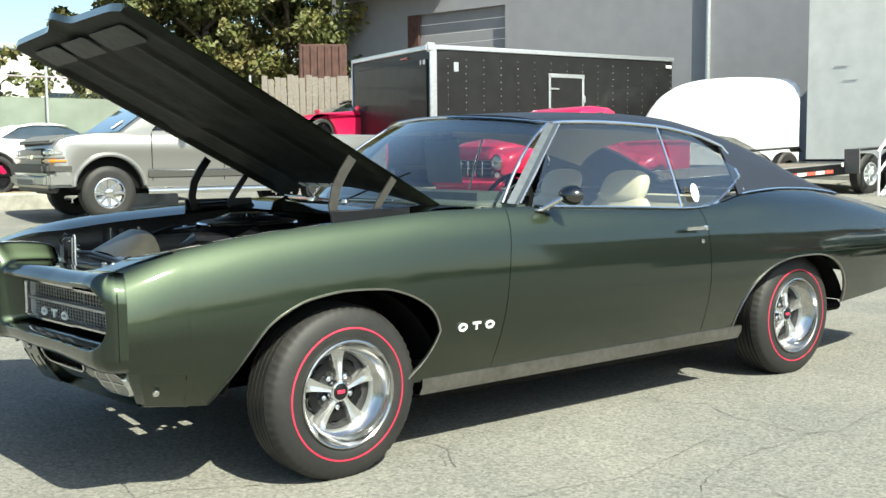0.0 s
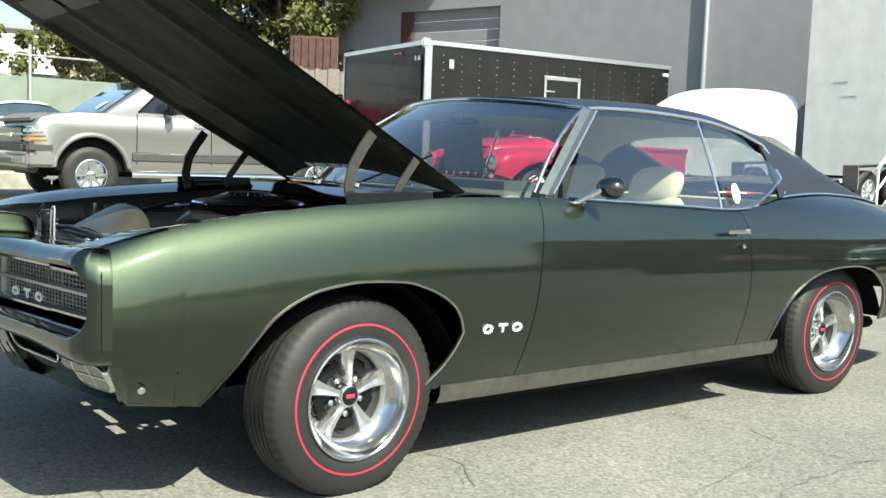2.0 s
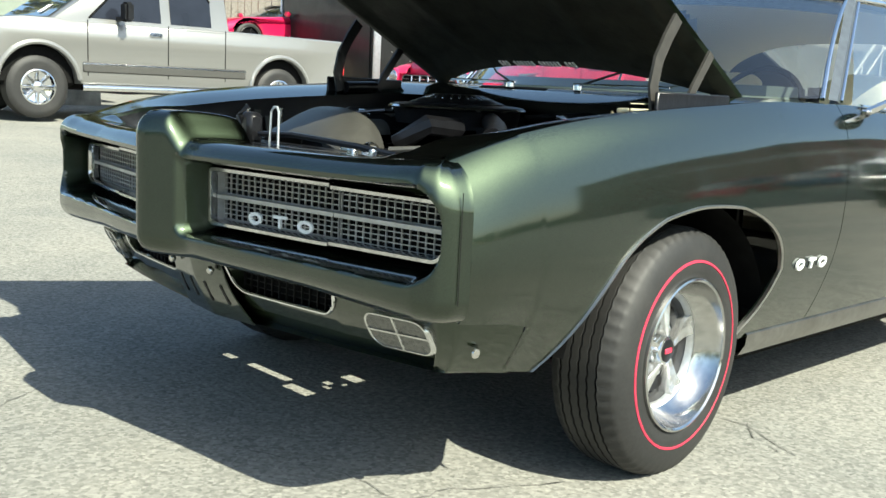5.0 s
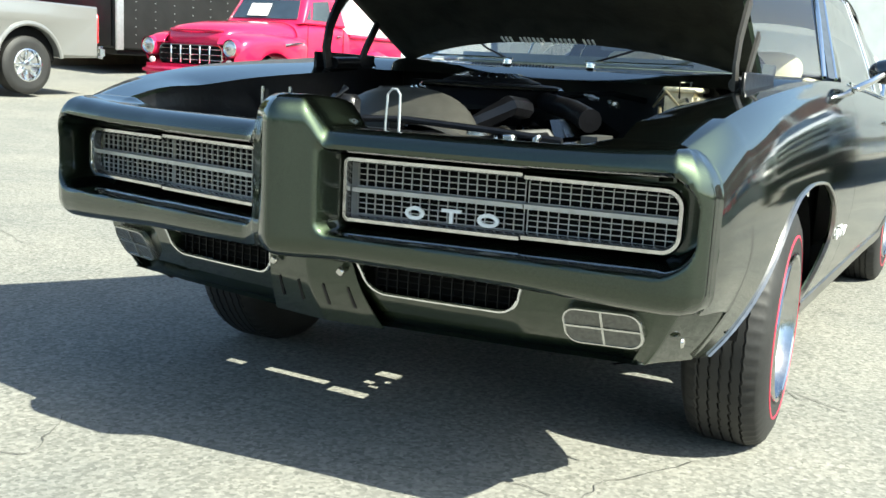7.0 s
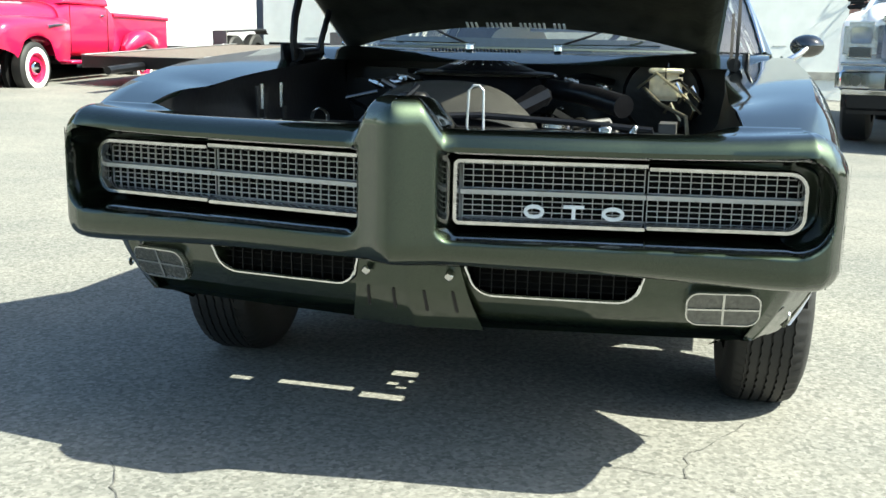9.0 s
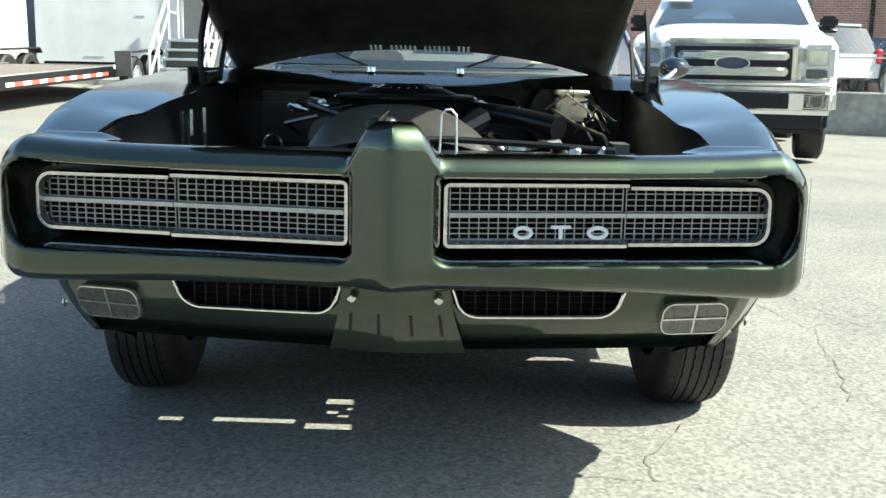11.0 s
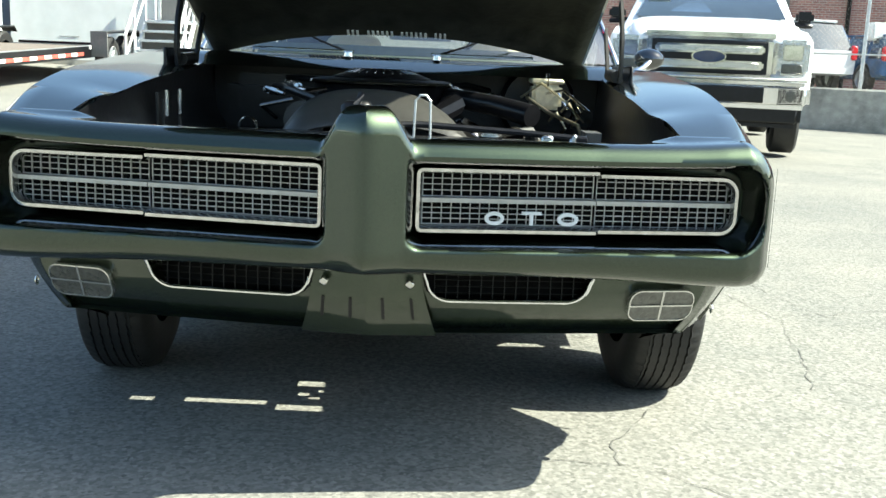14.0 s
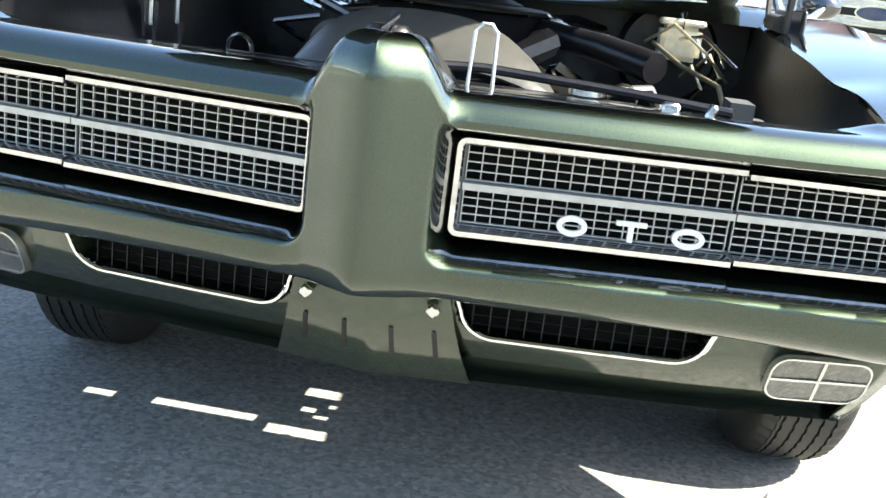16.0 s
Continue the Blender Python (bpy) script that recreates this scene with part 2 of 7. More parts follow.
DARKLEAF = material("dark_leaves", (0.0324, 0.0504, 0.018), 0.65, noise_size=0.9, vary=0.5)
GREENSCREEN = material("green_privacy_mesh", (0.1897, 0.2326, 0.1897), 0.8, noise_size=0.5, vary=0.15)
PLASTICWHITE = material("white_fibreglass", (0.86, 0.86, 0.85), 0.4, 0, 0.4, 0.5, 0.03)
BLUETARP = material("blue_tarp", (0.03, 0.09, 0.20), 0.55, noise_size=0.3, vary=0.3, bump=0.6, bump_size=0.25)
PAPER = material("white_paper", (0.80, 0.80, 0.76), 0.7, noise_size=0.05, vary=0.04)
GREYCARD = material("grey_card", (0.16, 0.165, 0.165), 0.7, noise_size=0.05, vary=0.06)
DASH = material("dark_teal_vinyl", (0.075, 0.098, 0.096), 0.42, noise_size=0.02, vary=0.12, bump=0.15, bump_size=0.006)
TINT = material("privacy_tinted_glass", (0.012, 0.014, 0.020), 0.08, 0, 0.25, noise_size=0.4, vary=0.3, spec=0.3)
DARKGRID = material("dark_grey_grid", (0.004, 0.0045, 0.0045), 0.5, 0.3, noise_size=0.02, vary=0.2)
DIRT = material("bare_dirt", (0.216, 0.18, 0.1224), 0.95, noise_size=0.3, vary=0.3, bump=0.5, bump_size=0.05)
BLUEOVAL = material("dark_blue_enamel", (0.02, 0.035, 0.09), 0.15, 0.2, 1.0, 0.02, 0.1)


def asphalt_material():
    """Old pale asphalt: exposed aggregate, wide stains."""
    m = material("pale_worn_asphalt", (0.30, 0.30, 0.275), 0.95, spec=0.04)
    nt = m.node_tree
    b = nt.nodes["Principled BSDF"]
    tc = nt.nodes.new("ShaderNodeTexCoord")
    vor = nt.nodes.new("ShaderNodeTexVoronoi")
    vor.inputs["Scale"].default_value = 90
    fine = nt.nodes.new("ShaderNodeTexNoise")
    fine.inputs["Scale"].default_value, fine.inputs["Detail"].default_value = 55, 6
    wide = nt.nodes.new("ShaderNodeTexNoise")
    wide.inputs["Scale"].default_value, wide.inputs["Detail"].default_value = 0.8, 7
    wide.inputs["Roughness"].default_value = 0.7
    for n in (vor, fine, wide):
        nt.links.new(tc.outputs["Object"], n.inputs["Vector"])
    r1 = nt.nodes.new("ShaderNodeValToRGB")
    r1.color_ramp.elements[0].position, r1.color_ramp.elements[1].position = 0.0, 1.0
    r1.color_ramp.elements[0].color, r1.color_ramp.elements[1].color = (0.150, 0.150, 0.138, 1), (0.305, 0.301, 0.275, 1)
    nt.links.new(vor.outputs["Color"], r1.inputs["Fac"])
    r2 = nt.nodes.new("ShaderNodeValToRGB")
    r2.color_ramp.elements[0].position, r2.color_ramp.elements[1].position = 0.34, 0.62
    r2.color_ramp.elements[0].color, r2.color_ramp.elements[1].color = (0.76, 0.76, 0.76, 1), (1, 1, 1, 1)
    nt.links.new(fine.outputs["Fac"], r2.inputs["Fac"])
    r3 = nt.nodes.new("ShaderNodeValToRGB")
    r3.color_ramp.elements[0].position, r3.color_ramp.elements[1].position = 0.3, 0.68
    r3.color_ramp.elements[0].color, r3.color_ramp.elements[1].color = (0.74, 0.76, 0.77, 1), (1.06, 1.04, 1.0, 1)
    nt.links.new(wide.outputs["Fac"], r3.inputs["Fac"])
    m1 = nt.nodes.new("ShaderNodeMixRGB")
    m1.blend_type = "MULTIPLY"
    m1.inputs["Fac"].default_value = 0.8
    nt.links.new(r1.outputs[0], m1.inputs["Color1"])
    nt.links.new(r2.outputs[0], m1.inputs["Color2"])
    m2 = nt.nodes.new("ShaderNodeMixRGB")
    m2.blend_type = "MULTIPLY"
    m2.inputs["Fac"].default_value = 1.0
    nt.links.new(m1.outputs[0], m2.inputs["Color1"])
    nt.links.new(r3.outputs[0], m2.inputs["Color2"])
    nt.links.new(m2.outputs[0], b.inputs["Base Color"])
    bp = nt.nodes.new("ShaderNodeBump")
    bp.inputs["Strength"].default_value, bp.inputs["Distance"].default_value = 0.7, 0.006
    nt.links.new(fine.outputs["Fac"], bp.inputs["Height"])
    nt.links.new(bp.outputs[0], b.inputs["Normal"])
    return m


ASPHALT = asphalt_material()
CRACK = material("dark_crack_fill", (0.1013, 0.09855, 0.0891), 0.95, noise_size=0.05, vary=0.5)


# ---- building helpers ----
def part(name, bm, mat, parent, label="", smooth=True, thick=0.0):
    """One mesh object under a thing or a part, or in the scene itself."""
    me = bpy.data.meshes.new(name)
    bm.edges.index_update()
    rim = [e.index for e in bm.edges if e.is_boundary]
    bm.to_mesh(me)
    bm.free()
    me.materials.append(mat)
    me.shade_smooth() if smooth else me.shade_flat()
    if smooth:
        me.set_sharp_from_angle(angle=radians(38))
        if thick:
            sharp = me.attributes.get("sharp_edge") or me.attributes.new("sharp_edge", "BOOLEAN", "EDGE")
            for i in rim:
                sharp.data[i].value = True
    ob = new(name, me)
    if parent is not None:
        ob.parent = parent
    if thick:
        sm = ob.modifiers.new("thickness", "SOLIDIFY")
        sm.thickness, sm.offset = thick, -1
    if label:
        ob["label"] = label
    return ob


def thing(name, at, label, category, group="", kind="", turn=0.0):
    """An Empty at the base of a thing."""
    ob = new(name)
    ob.empty_display_size = 0.2
    ob.matrix_basis = pose(*at, 0, 0, turn)
    return tagged(ob, label, category, group, kind)


def grid(P, close_u=False, close_v=False, flip=False):
    """A sheet through a table of points P[u][v]."""
    bm = bmesh.new()
    add_grid(bm, P, close_u, close_v, flip)
    return bm


def add_grid(bm, P, close_u=False, close_v=False, flip=False):
    P = np.asarray(P, float)
    nu, nv = P.shape[:2]
    vs = [[bm.verts.new(P[i, j]) for j in range(nv)] for i in range(nu)]
    for i in range(nu - (not close_u)):
        for j in range(nv - (not close_v)):
            q = [vs[i][j], vs[(i + 1) % nu][j], vs[(i + 1) % nu][(j + 1) % nv], vs[i][(j + 1) % nv]]
            if flip:
                q.reverse()
            try:
                bm.faces.new(q)
            except ValueError:
                pass
    return vs


def cap(bm, ring, flip=False):
    try:
        bm.faces.new(list(reversed(ring)) if flip else ring)
    except ValueError:
        pass


def add_box(bm, c, s, bevel=0.0, turn=(0, 0, 0), seg=1):
    m = pose(*c, *turn) @ Matrix.Diagonal((*s, 1))
    vs = bmesh.ops.create_cube(bm, size=1, matrix=m)["verts"]
    if bevel:
        es = list({e for v in vs for e in v.link_edges})
        bmesh.ops.bevel(bm, geom=es, offset=bevel, segments=seg, affect="EDGES", clamp_overlap=True)


def box(c, s, bevel=0.0, turn=(0, 0, 0), seg=1):
    bm = bmesh.new()
    add_box(bm, c, s, bevel, turn, seg)
    return bm


def add_tube(bm, pts, r, n=8, r2=None, ends=True):
    """A round bar along points, tapering from r to r2."""
    pts = [Vector(p) for p in pts]
    rings, ref = [], Vector((0.13, 0.21, 0.97))
    for i, p in enumerate(pts):
        d = (pts[min(i + 1, len(pts) - 1)] - pts[max(i - 1, 0)]).normalized()
        a = d.cross(ref)
        if a.length < 0.1:
            a = d.cross(Vector((1, 0, 0)))
        a.normalize()
        b = d.cross(a)
        rr = r if r2 is None else r + (r2 - r) * i / max(1, len(pts) - 1)
        rings.append([p + rr * (math.cos(k * 2 * math.pi / n) * a + math.sin(k * 2 * math.pi / n) * b) for k in range(n)])
    vs = add_grid(bm, [[tuple(q) for q in ring] for ring in rings], close_v=True)
    if ends:
        cap(bm, vs[0]), cap(bm, vs[-1], True)


def tube(pts, r, n=8, r2=None):
    bm = bmesh.new()
    add_tube(bm, pts, r, n, r2)
    return bm


def add_lathe(bm, profile, n=48, axis="x", at=(0, 0, 0), closed=False):
    """A turned form: profile rows are (along the axis, radius)."""
    rows = []
    for k in range(n):
        a = 2 * math.pi * k / n
        c, s = math.cos(a), math.sin(a)
        if axis == "x":
            rows.append([(at[0] + h, at[1] + r * c, at[2] + r * s) for h, r in profile])
        elif axis == "y":
            rows.append([(at[0] + r * c, at[1] + h, at[2] + r * s) for h, r in profile])
        else:
            rows.append([(at[0] + r * c, at[1] + r * s, at[2] + h) for h, r in profile])
    add_grid(bm, rows, close_u=True, close_v=closed)


def lathe(profile, n=48, axis="x", at=(0, 0, 0), closed=False):
    bm = bmesh.new()
    add_lathe(bm, profile, n, axis, at, closed)
    bmesh.ops.remove_doubles(bm, verts=bm.verts, dist=1e-6)
    return bm


def add_plate(bm, poly, thick, put):
    """A flat plate from an outline (a, b), placed by put(a, b, depth)."""
    front = [bm.verts.new(put(a, b, 0.0)) for a, b in poly]
    back = [bm.verts.new(put(a, b, thick)) for a, b in poly]
    cap(bm, front)
    cap(bm, back, True)
    n = len(poly)
    for i in range(n):
        cap(bm, [front[i], back[i], back[(i + 1) % n], front[(i + 1) % n]])
    bmesh.ops.recalc_face_normals(bm, faces=bm.faces)


def plate(poly, thick, put):
    bm = bmesh.new()
    add_plate(bm, poly, thick, put)
    return bm


def rounded(x0, z0, x1, z1, r, seg=6, radii=None):
    """Outline of a rectangle with rounded corners, from the lower left one onwards."""
    rr = radii or (r, r, r, r)
    out = []
    for (cx, cz, sx, sz, a0), q in zip(((x0, z0, 1, 1, 180), (x1, z0, -1, 1, 270), (x1, z1, -1, -1, 0), (x0, z1, 1, -1, 90)), rr):
        for k in range(seg + 1):
            a = radians(a0 + 90 * k / seg)
            out.append((cx + sx * q + q * math.cos(a), cz + sz * q + q * math.sin(a)))
    return out


def add_rim(bm, loop, wide, deep, put, closed=True):
    """A frame of rectangular section along a closed outline, its outer edge on the outline."""
    c = np.mean(loop, 0)
    n = len(loop)
    rows = []
    for i, (a, b) in enumerate(loop):
        p, q = np.array(loop[i - 1] if closed or i else loop[0]), np.array(loop[(i + 1) % n] if closed or i < n - 1 else loop[-1])
        d = (q - p) / (np.linalg.norm(q - p) + 1e-9)
        nrm = np.array([-d[1], d[0]])
        if nrm @ (c - np.array([a, b])) < 0:
            nrm = -nrm
        i1 = np.array([a, b]) + nrm * wide
        rows.append([put(a, b, 0.3 * deep), put(a + 0.25 * nrm[0] * wide, b + 0.25 * nrm[1] * wide, 0), put(*(np.array([a, b]) + 0.75 * nrm * wide), 0),
                     put(i1[0], i1[1], 0.3 * deep), put(i1[0], i1[1], deep), put(a, b, deep)])
    vs = add_grid(bm, rows, close_u=closed, close_v=True)
    if not closed:
        cap(bm, vs[0]), cap(bm, vs[-1], True)
    bmesh.ops.recalc_face_normals(bm, faces=bm.faces)


def lerp(table, y):
    """Smooth interpolation through rows (y, value)."""
    xs, vs = [r[0] for r in table], [r[1] for r in table]
    if y <= xs[0]:
        return vs[0]
    if y >= xs[-1]:
        return vs[-1]
    i = max(k for k in range(len(xs) - 1) if xs[k] <= y)
    h = xs[i + 1] - xs[i]
    t = (y - xs[i]) / h

    def slope(k):
        if k <= 0:
            return (vs[1] - vs[0]) / (xs[1] - xs[0])
        if k >= len(xs) - 1:
            return (vs[-1] - vs[-2]) / (xs[-1] - xs[-2])
        a, b = (vs[k] - vs[k - 1]) / (xs[k] - xs[k - 1]), (vs[k + 1] - vs[k]) / (xs[k + 1] - xs[k])
        return 0 if a * b <= 0 else 2 * a * b / (a + b)

    m0, m1 = slope(i) * h, slope(i + 1) * h
    return (2 * t**3 - 3 * t**2 + 1) * vs[i] + (t**3 - 2 * t**2 + t) * m0 + (-2 * t**3 + 3 * t**2) * vs[i + 1] + (t**3 - t**2) * m1

# ---- the green coupe ----
CROWN = [(-0.86, 0.806), (-0.80, 0.827), (-0.6, 0.882), (-0.3, 0.925), (0.1, 0.955), (0.5, 0.975), (0.85, 0.975), (1.2, 0.962), (1.6, 0.945),
         (2.0, 0.928), (2.2, 0.945), (2.5, 0.985), (2.8, 0.995), (3.1, 0.985), (3.5, 0.935), (3.9, 0.865), (4.12, 0.82)]
WIDE = [(-0.86, 0.902), (-0.7, 0.922), (-0.3, 0.942), (0.3, 0.950), (1.0, 0.950), (2.0, 0.950), (2.8, 0.965), (3.4, 0.95), (3.9, 0.91), (4.12, 0.86)]
CREST = [(-0.86, 0.815), (-0.6, 0.850), (0.0, 0.865), (0.7, 0.865), (1.1, 0.86), (2.0, 0.86), (2.5, 0.80), (3.0, 0.74), (3.6, 0.72), (4.12, 0.70)]
MID = 0.62
AXLE_F, AXLE_R, HUB = 0.0, 2.835, 0.318


def arch_edge(y, mid, front, back, top, base):
    """Height of a wheel arch's edge at y, or base outside it."""
    t = (y - mid) / ((mid - front) if y < mid else (back - mid))
    if abs(t) >= 1:
        return base
    return base + (top - base) * (1 - abs(t) ** 2.6) ** (1 / 2.1)


def side_x(y, z):
    """Half width of the body at a height."""
    zt, w, xc = lerp(CROWN, y), lerp(WIDE, y), lerp(CREST, y)
    if z >= MID:
        c = min(1, max(0, (z - MID) / (zt - MID)))
        return w - (w - xc) * (0.58 * c**2 + 0.42 * c**8)
    tuck = lerp([(-0.62, 0.15), (-0.42, 0.10), (-0.2, 0.075), (4.2, 0.075)], y)
    return w - tuck * min(1.2, (MID - z) / (MID - 0.30)) ** 1.8


def flank(y0, y1, side, lower, n=40, m=22, inner=None, lean0=0.0, lean1=0.0):
    """A panel of the flank from y0 to y1: top edge, roll, side, down to the height lower(y); inner(y): where its flat top ends inside."""
    return grid(flank_rows(y0, y1, side, lower, n, m, inner, lean0, lean1), flip=side > 0)


def flank_rows(y0, y1, side, lower, n=40, m=22, inner=None, lean0=0.0, lean1=0.0):
    rows = []
    for i in range(n + 1):
        y = y0 + (y1 - y0) * i / n
        zt, xc, zl = lerp(CROWN, y), lerp(CREST, y), lower(y)
        row = []
        if inner:
            xi, zi = inner(y)
            for k in range(4):
                f = k / 4
                row.append((side * (xi + (xc - xi) * f), y, zi + (zt - zi) * math.sin(f * math.pi / 2)))
        for k in range(m + 1):
            z = zl + (zt - zl) * (1 - (k / m)) if k > 3 else None
            if k <= 3:
                z = zt - (zt - zl) * (3 / m) * (k / 3) ** 2
            slant = (0.975 - z) / 0.64
            row.append((side * side_x(y, z), y - slant * (lean1 * (i / n) ** 4 + lean0 * (1 - i / n) ** 4), z))
        rows.append(row)
    return rows


car = thing("muscle_car", (0, 0, 0), "dark green metallic two-door coupe with black vinyl roof and open hood", "car")


# edge of the front wheel arch (y, height): a slanting front leg, a rounded crown, and a rear leg that turns back under
ARCH_F = [(-0.515, 0.345), (-0.43, 0.470), (-0.39, 0.530), (-0.32, 0.612), (-0.25, 0.655), (-0.156, 0.690), (0.0, 0.708), (0.15, 0.700), (0.243, 0.675), (0.305, 0.647), (0.355, 0.612), (0.39, 0.565), (0.408, 0.515)]
ARCH_TAIL = [(0.272, 0.310), (0.300, 0.345), (0.345, 0.395), (0.380, 0.450), (0.400, 0.492), (0.408, 0.515)]


def low_front(y):
    base = lerp([(-0.80, 0.50), (-0.60, 0.470), (-0.592, 0.355), (-0.45, 0.340), (0.40, 0.31), (1.0, 0.31)], y)
    return lerp(ARCH_F, y) if ARCH_F[0][0] < y < ARCH_F[-1][0] else base


def low_rear(y):
    base = lerp([(1.9, 0.31), (2.3, 0.31), (3.2, 0.36), (4.12, 0.44)], y)
    return arch_edge(y, 2.80, 2.27, 3.20, 0.655, base)


def bay_inner(y):
    return lerp([(-0.80, 0.695), (-0.5, 0.665), (0.0, 0.66), (0.7, 0.70)], y), lerp(CROWN, y) - lerp([(-0.8, 0.0), (-0.72, 0.002), (-0.5, 0.028), (0.2, 0.034), (0.7, 0.022)], y)


def belt_inner(y):
    return lerp(CREST, y) - 0.05, lerp(CROWN, y) - 0.004


for side in (1, -1):
    bm = flank(-0.797, 0.4079, side, low_front, 110, 24, bay_inner)
    add_grid(bm, flank_rows(0.4079, 0.7955, side, lambda y: 0.31, 30, 24, bay_inner, 0.0, 0.095), flip=side > 0)
    add_grid(bm, [[(side * side_x(y, z), y, z) for z in np.linspace(lerp(ARCH_TAIL, y), 0.31, 8)] for y in np.linspace(0.274, 0.4079, 12)], flip=side > 0)
    bmesh.ops.remove_doubles(bm, verts=bm.verts, dist=1e-5)
    fender = part("front_fender", bm, PAINT, car, thick=0.012)
    part("nose_seam", grid([[(side * 0.9075, y, z) for y in (-0.8275, -0.8250)] for z in np.linspace(0.545, 0.77, 12)], flip=side < 0), MATTE, fender)
    door = part("door", flank(0.7990, 2.022, side, lambda y: 0.315, 40, 24, belt_inner, 0.095, 0.0), PAINT, car, thick=0.012)
    part("quarter_panel", flank(2.026, 4.12, side, low_rear, 110, 24, lambda y: (lerp(CREST, y) - lerp([(2.0, 0.05), (2.4, 0.12), (3.0, 0.2), (4.1, 0.3)], y), lerp(CROWN, y) - 0.004)), PAINT, car, thick=0.012)
    # stainless wheel-arch mouldings
    rear_edge = []
    for i in range(65):
        a = math.pi * i / 64
        y = 2.80 + (0.402 if a < math.pi / 2 else 0.532) * math.cos(a) * 0.9995
        rear_edge.append((y, low_rear(y)))
    front_edge = [(y, lerp(ARCH_TAIL, y)) for y in np.linspace(0.272, 0.406, 12)] + [(y, lerp(ARCH_F, y)) for y in 0.408 - 0.923 * np.linspace(0, 1, 60) ** 1.35]
    for mid, edge in ((-0.015, front_edge), (2.80, rear_edge)):
        rows = []
        for y, z in edge:
            x = side * (side_x(y, z) + 0.004)
            rin = Vector((0, mid - y, 0.40 - z)).normalized()
            o, d = Vector((x, y, z)), Vector((x - side * 0.004, y, z)) - rin * 0.004
            rows.append([tuple(o + rin * 0.004 - Vector((side * 0.010, 0, 0))), tuple(o + rin * 0.004), tuple(o - rin * 0.002 + Vector((side * 0.003, 0, 0))), tuple(d)])
        part("arch_moulding", grid(rows), ARCHTRIM, car, "bright stainless wheel-arch moulding")
    # rocker moulding
    rows = []
    for i in range(30):
        y = 0.36 + (2.34 - 0.36) * i / 29
        x0 = side_x(y, 0.315)
        rows.append([(side * (x0 - 0.002), y, 0.322), (side * (x0 + 0.006), y, 0.318), (side * (x0 + 0.002), y, 0.285), (side * (x0 - 0.018), y, 0.252), (side * (x0 - 0.06), y, 0.246)])
    part("rocker_moulding", grid(rows, flip=side < 0), ROCKER, car, "bright stainless rocker moulding")
    # wheel wells and sills behind the panels
    for mid, top in ((-0.015, 0.72), (2.80, 0.68)):
        rows = []
        for i in range(25):
            a = 0.22 + (math.pi - 0.44) * i / 24
            y, z = mid + 0.46 * math.cos(a), 0.28 + (top - 0.28) * math.sin(a)
            rows.append([(side * x, y, z) for x in (0.55, 0.7, 0.89)])
        part("wheel_well", grid(rows), MATTE, car, "flat black wheel well")
    part("sill", box((side * 0.74, 1.35, 0.27), (0.2, 1.96, 0.1), 0.02), MATTE, car)
    # door handle, lock, mirror
    h = part("door_handle", box((side * 0.958, 1.90, 0.838), (0.02, 0.15, 0.016), 0.006, seg=2), CHROME, door, "chrome door handle")
    part("button", lathe([(0, 0.0), (0, 0.012), (0.012, 0.012), (0.016, 0.0)] if side > 0 else [(0, 0.0), (0, 0.012), (-0.012, 0.012), (-0.016, 0.0)], 16, "x", (side * 0.955, 1.965, 0.838)), CHROME, door)
    part("lock", lathe([(0, 0.0), (0, 0.011), (0.004 * side, 0.011), (0.006 * side, 0.0)], 16, "x", (side * 0.950, 1.955, 0.775)), CHROME, door)

# side mirror on the driver's door
mir = part("side_mirror", tube([(0.885, 0.985, 0.958), (0.93, 1.0, 0.985), (0.96, 1.035, 1.012)], 0.013, 8, 0.010), CHROME, car, "chrome door mirror")
rows = []
for i in range(13):
    a = i / 12
    r = math.sin(math.acos(1 - a)) if a < 1 else 1
    rows.append([(0.965 + 0.062 * max(0.05, r) * math.cos(b), 1.025 + 0.065 * a, 1.020 + 0.043 * max(0.05, r) * math.sin(b)) for b in [k * math.pi / 12 for k in range(24)]])
bm = grid(rows, close_v=True)
part("mirror_shell", bm, DARKCHROME, mir, "dark mirror-bright shell")
part("mirror_pane", lathe([(0.0, 0.0), (0.0, 0.040), (0.006, 0.041)], 24, "y", (0.965, 1.083, 1.020)), MIRROR, mir)
part("base_plate", box((0.885, 0.985, 0.958), (0.03, 0.07, 0.012), 0.005), CHROME, mir)

# ---- soft-faced nose ----
PLAN = [(0.0, -1.048), (0.012, -1.045), (0.03, -1.034), (0.06, -1.012), (0.085, -0.995), (0.12, -0.982), (0.2, -0.972), (0.35, -0.952), (0.5, -0.930), (0.65, -0.914),
        (0.78, -0.900), (0.84, -0.890), (0.880, -0.868), (0.902, -0.835), (0.910, -0.797)]


def plan_samples(table, n):
    pts = np.array(table, float)
    seg = np.r_[0, np.cumsum(np.hypot(*np.diff(pts, axis=0).T))]
    s = np.linspace(0, seg[-1], n)
    # smooth the corner points a little
    out = np.stack([np.interp(s, seg, pts[:, k]) for k in range(2)], 1)
    for _ in range(3):
        out[1:-1] = (out[:-2] + 2 * out[1:-1] + out[2:]) / 4
    return out


OPEN = (0.088, 0.580, 0.884, 0.778)


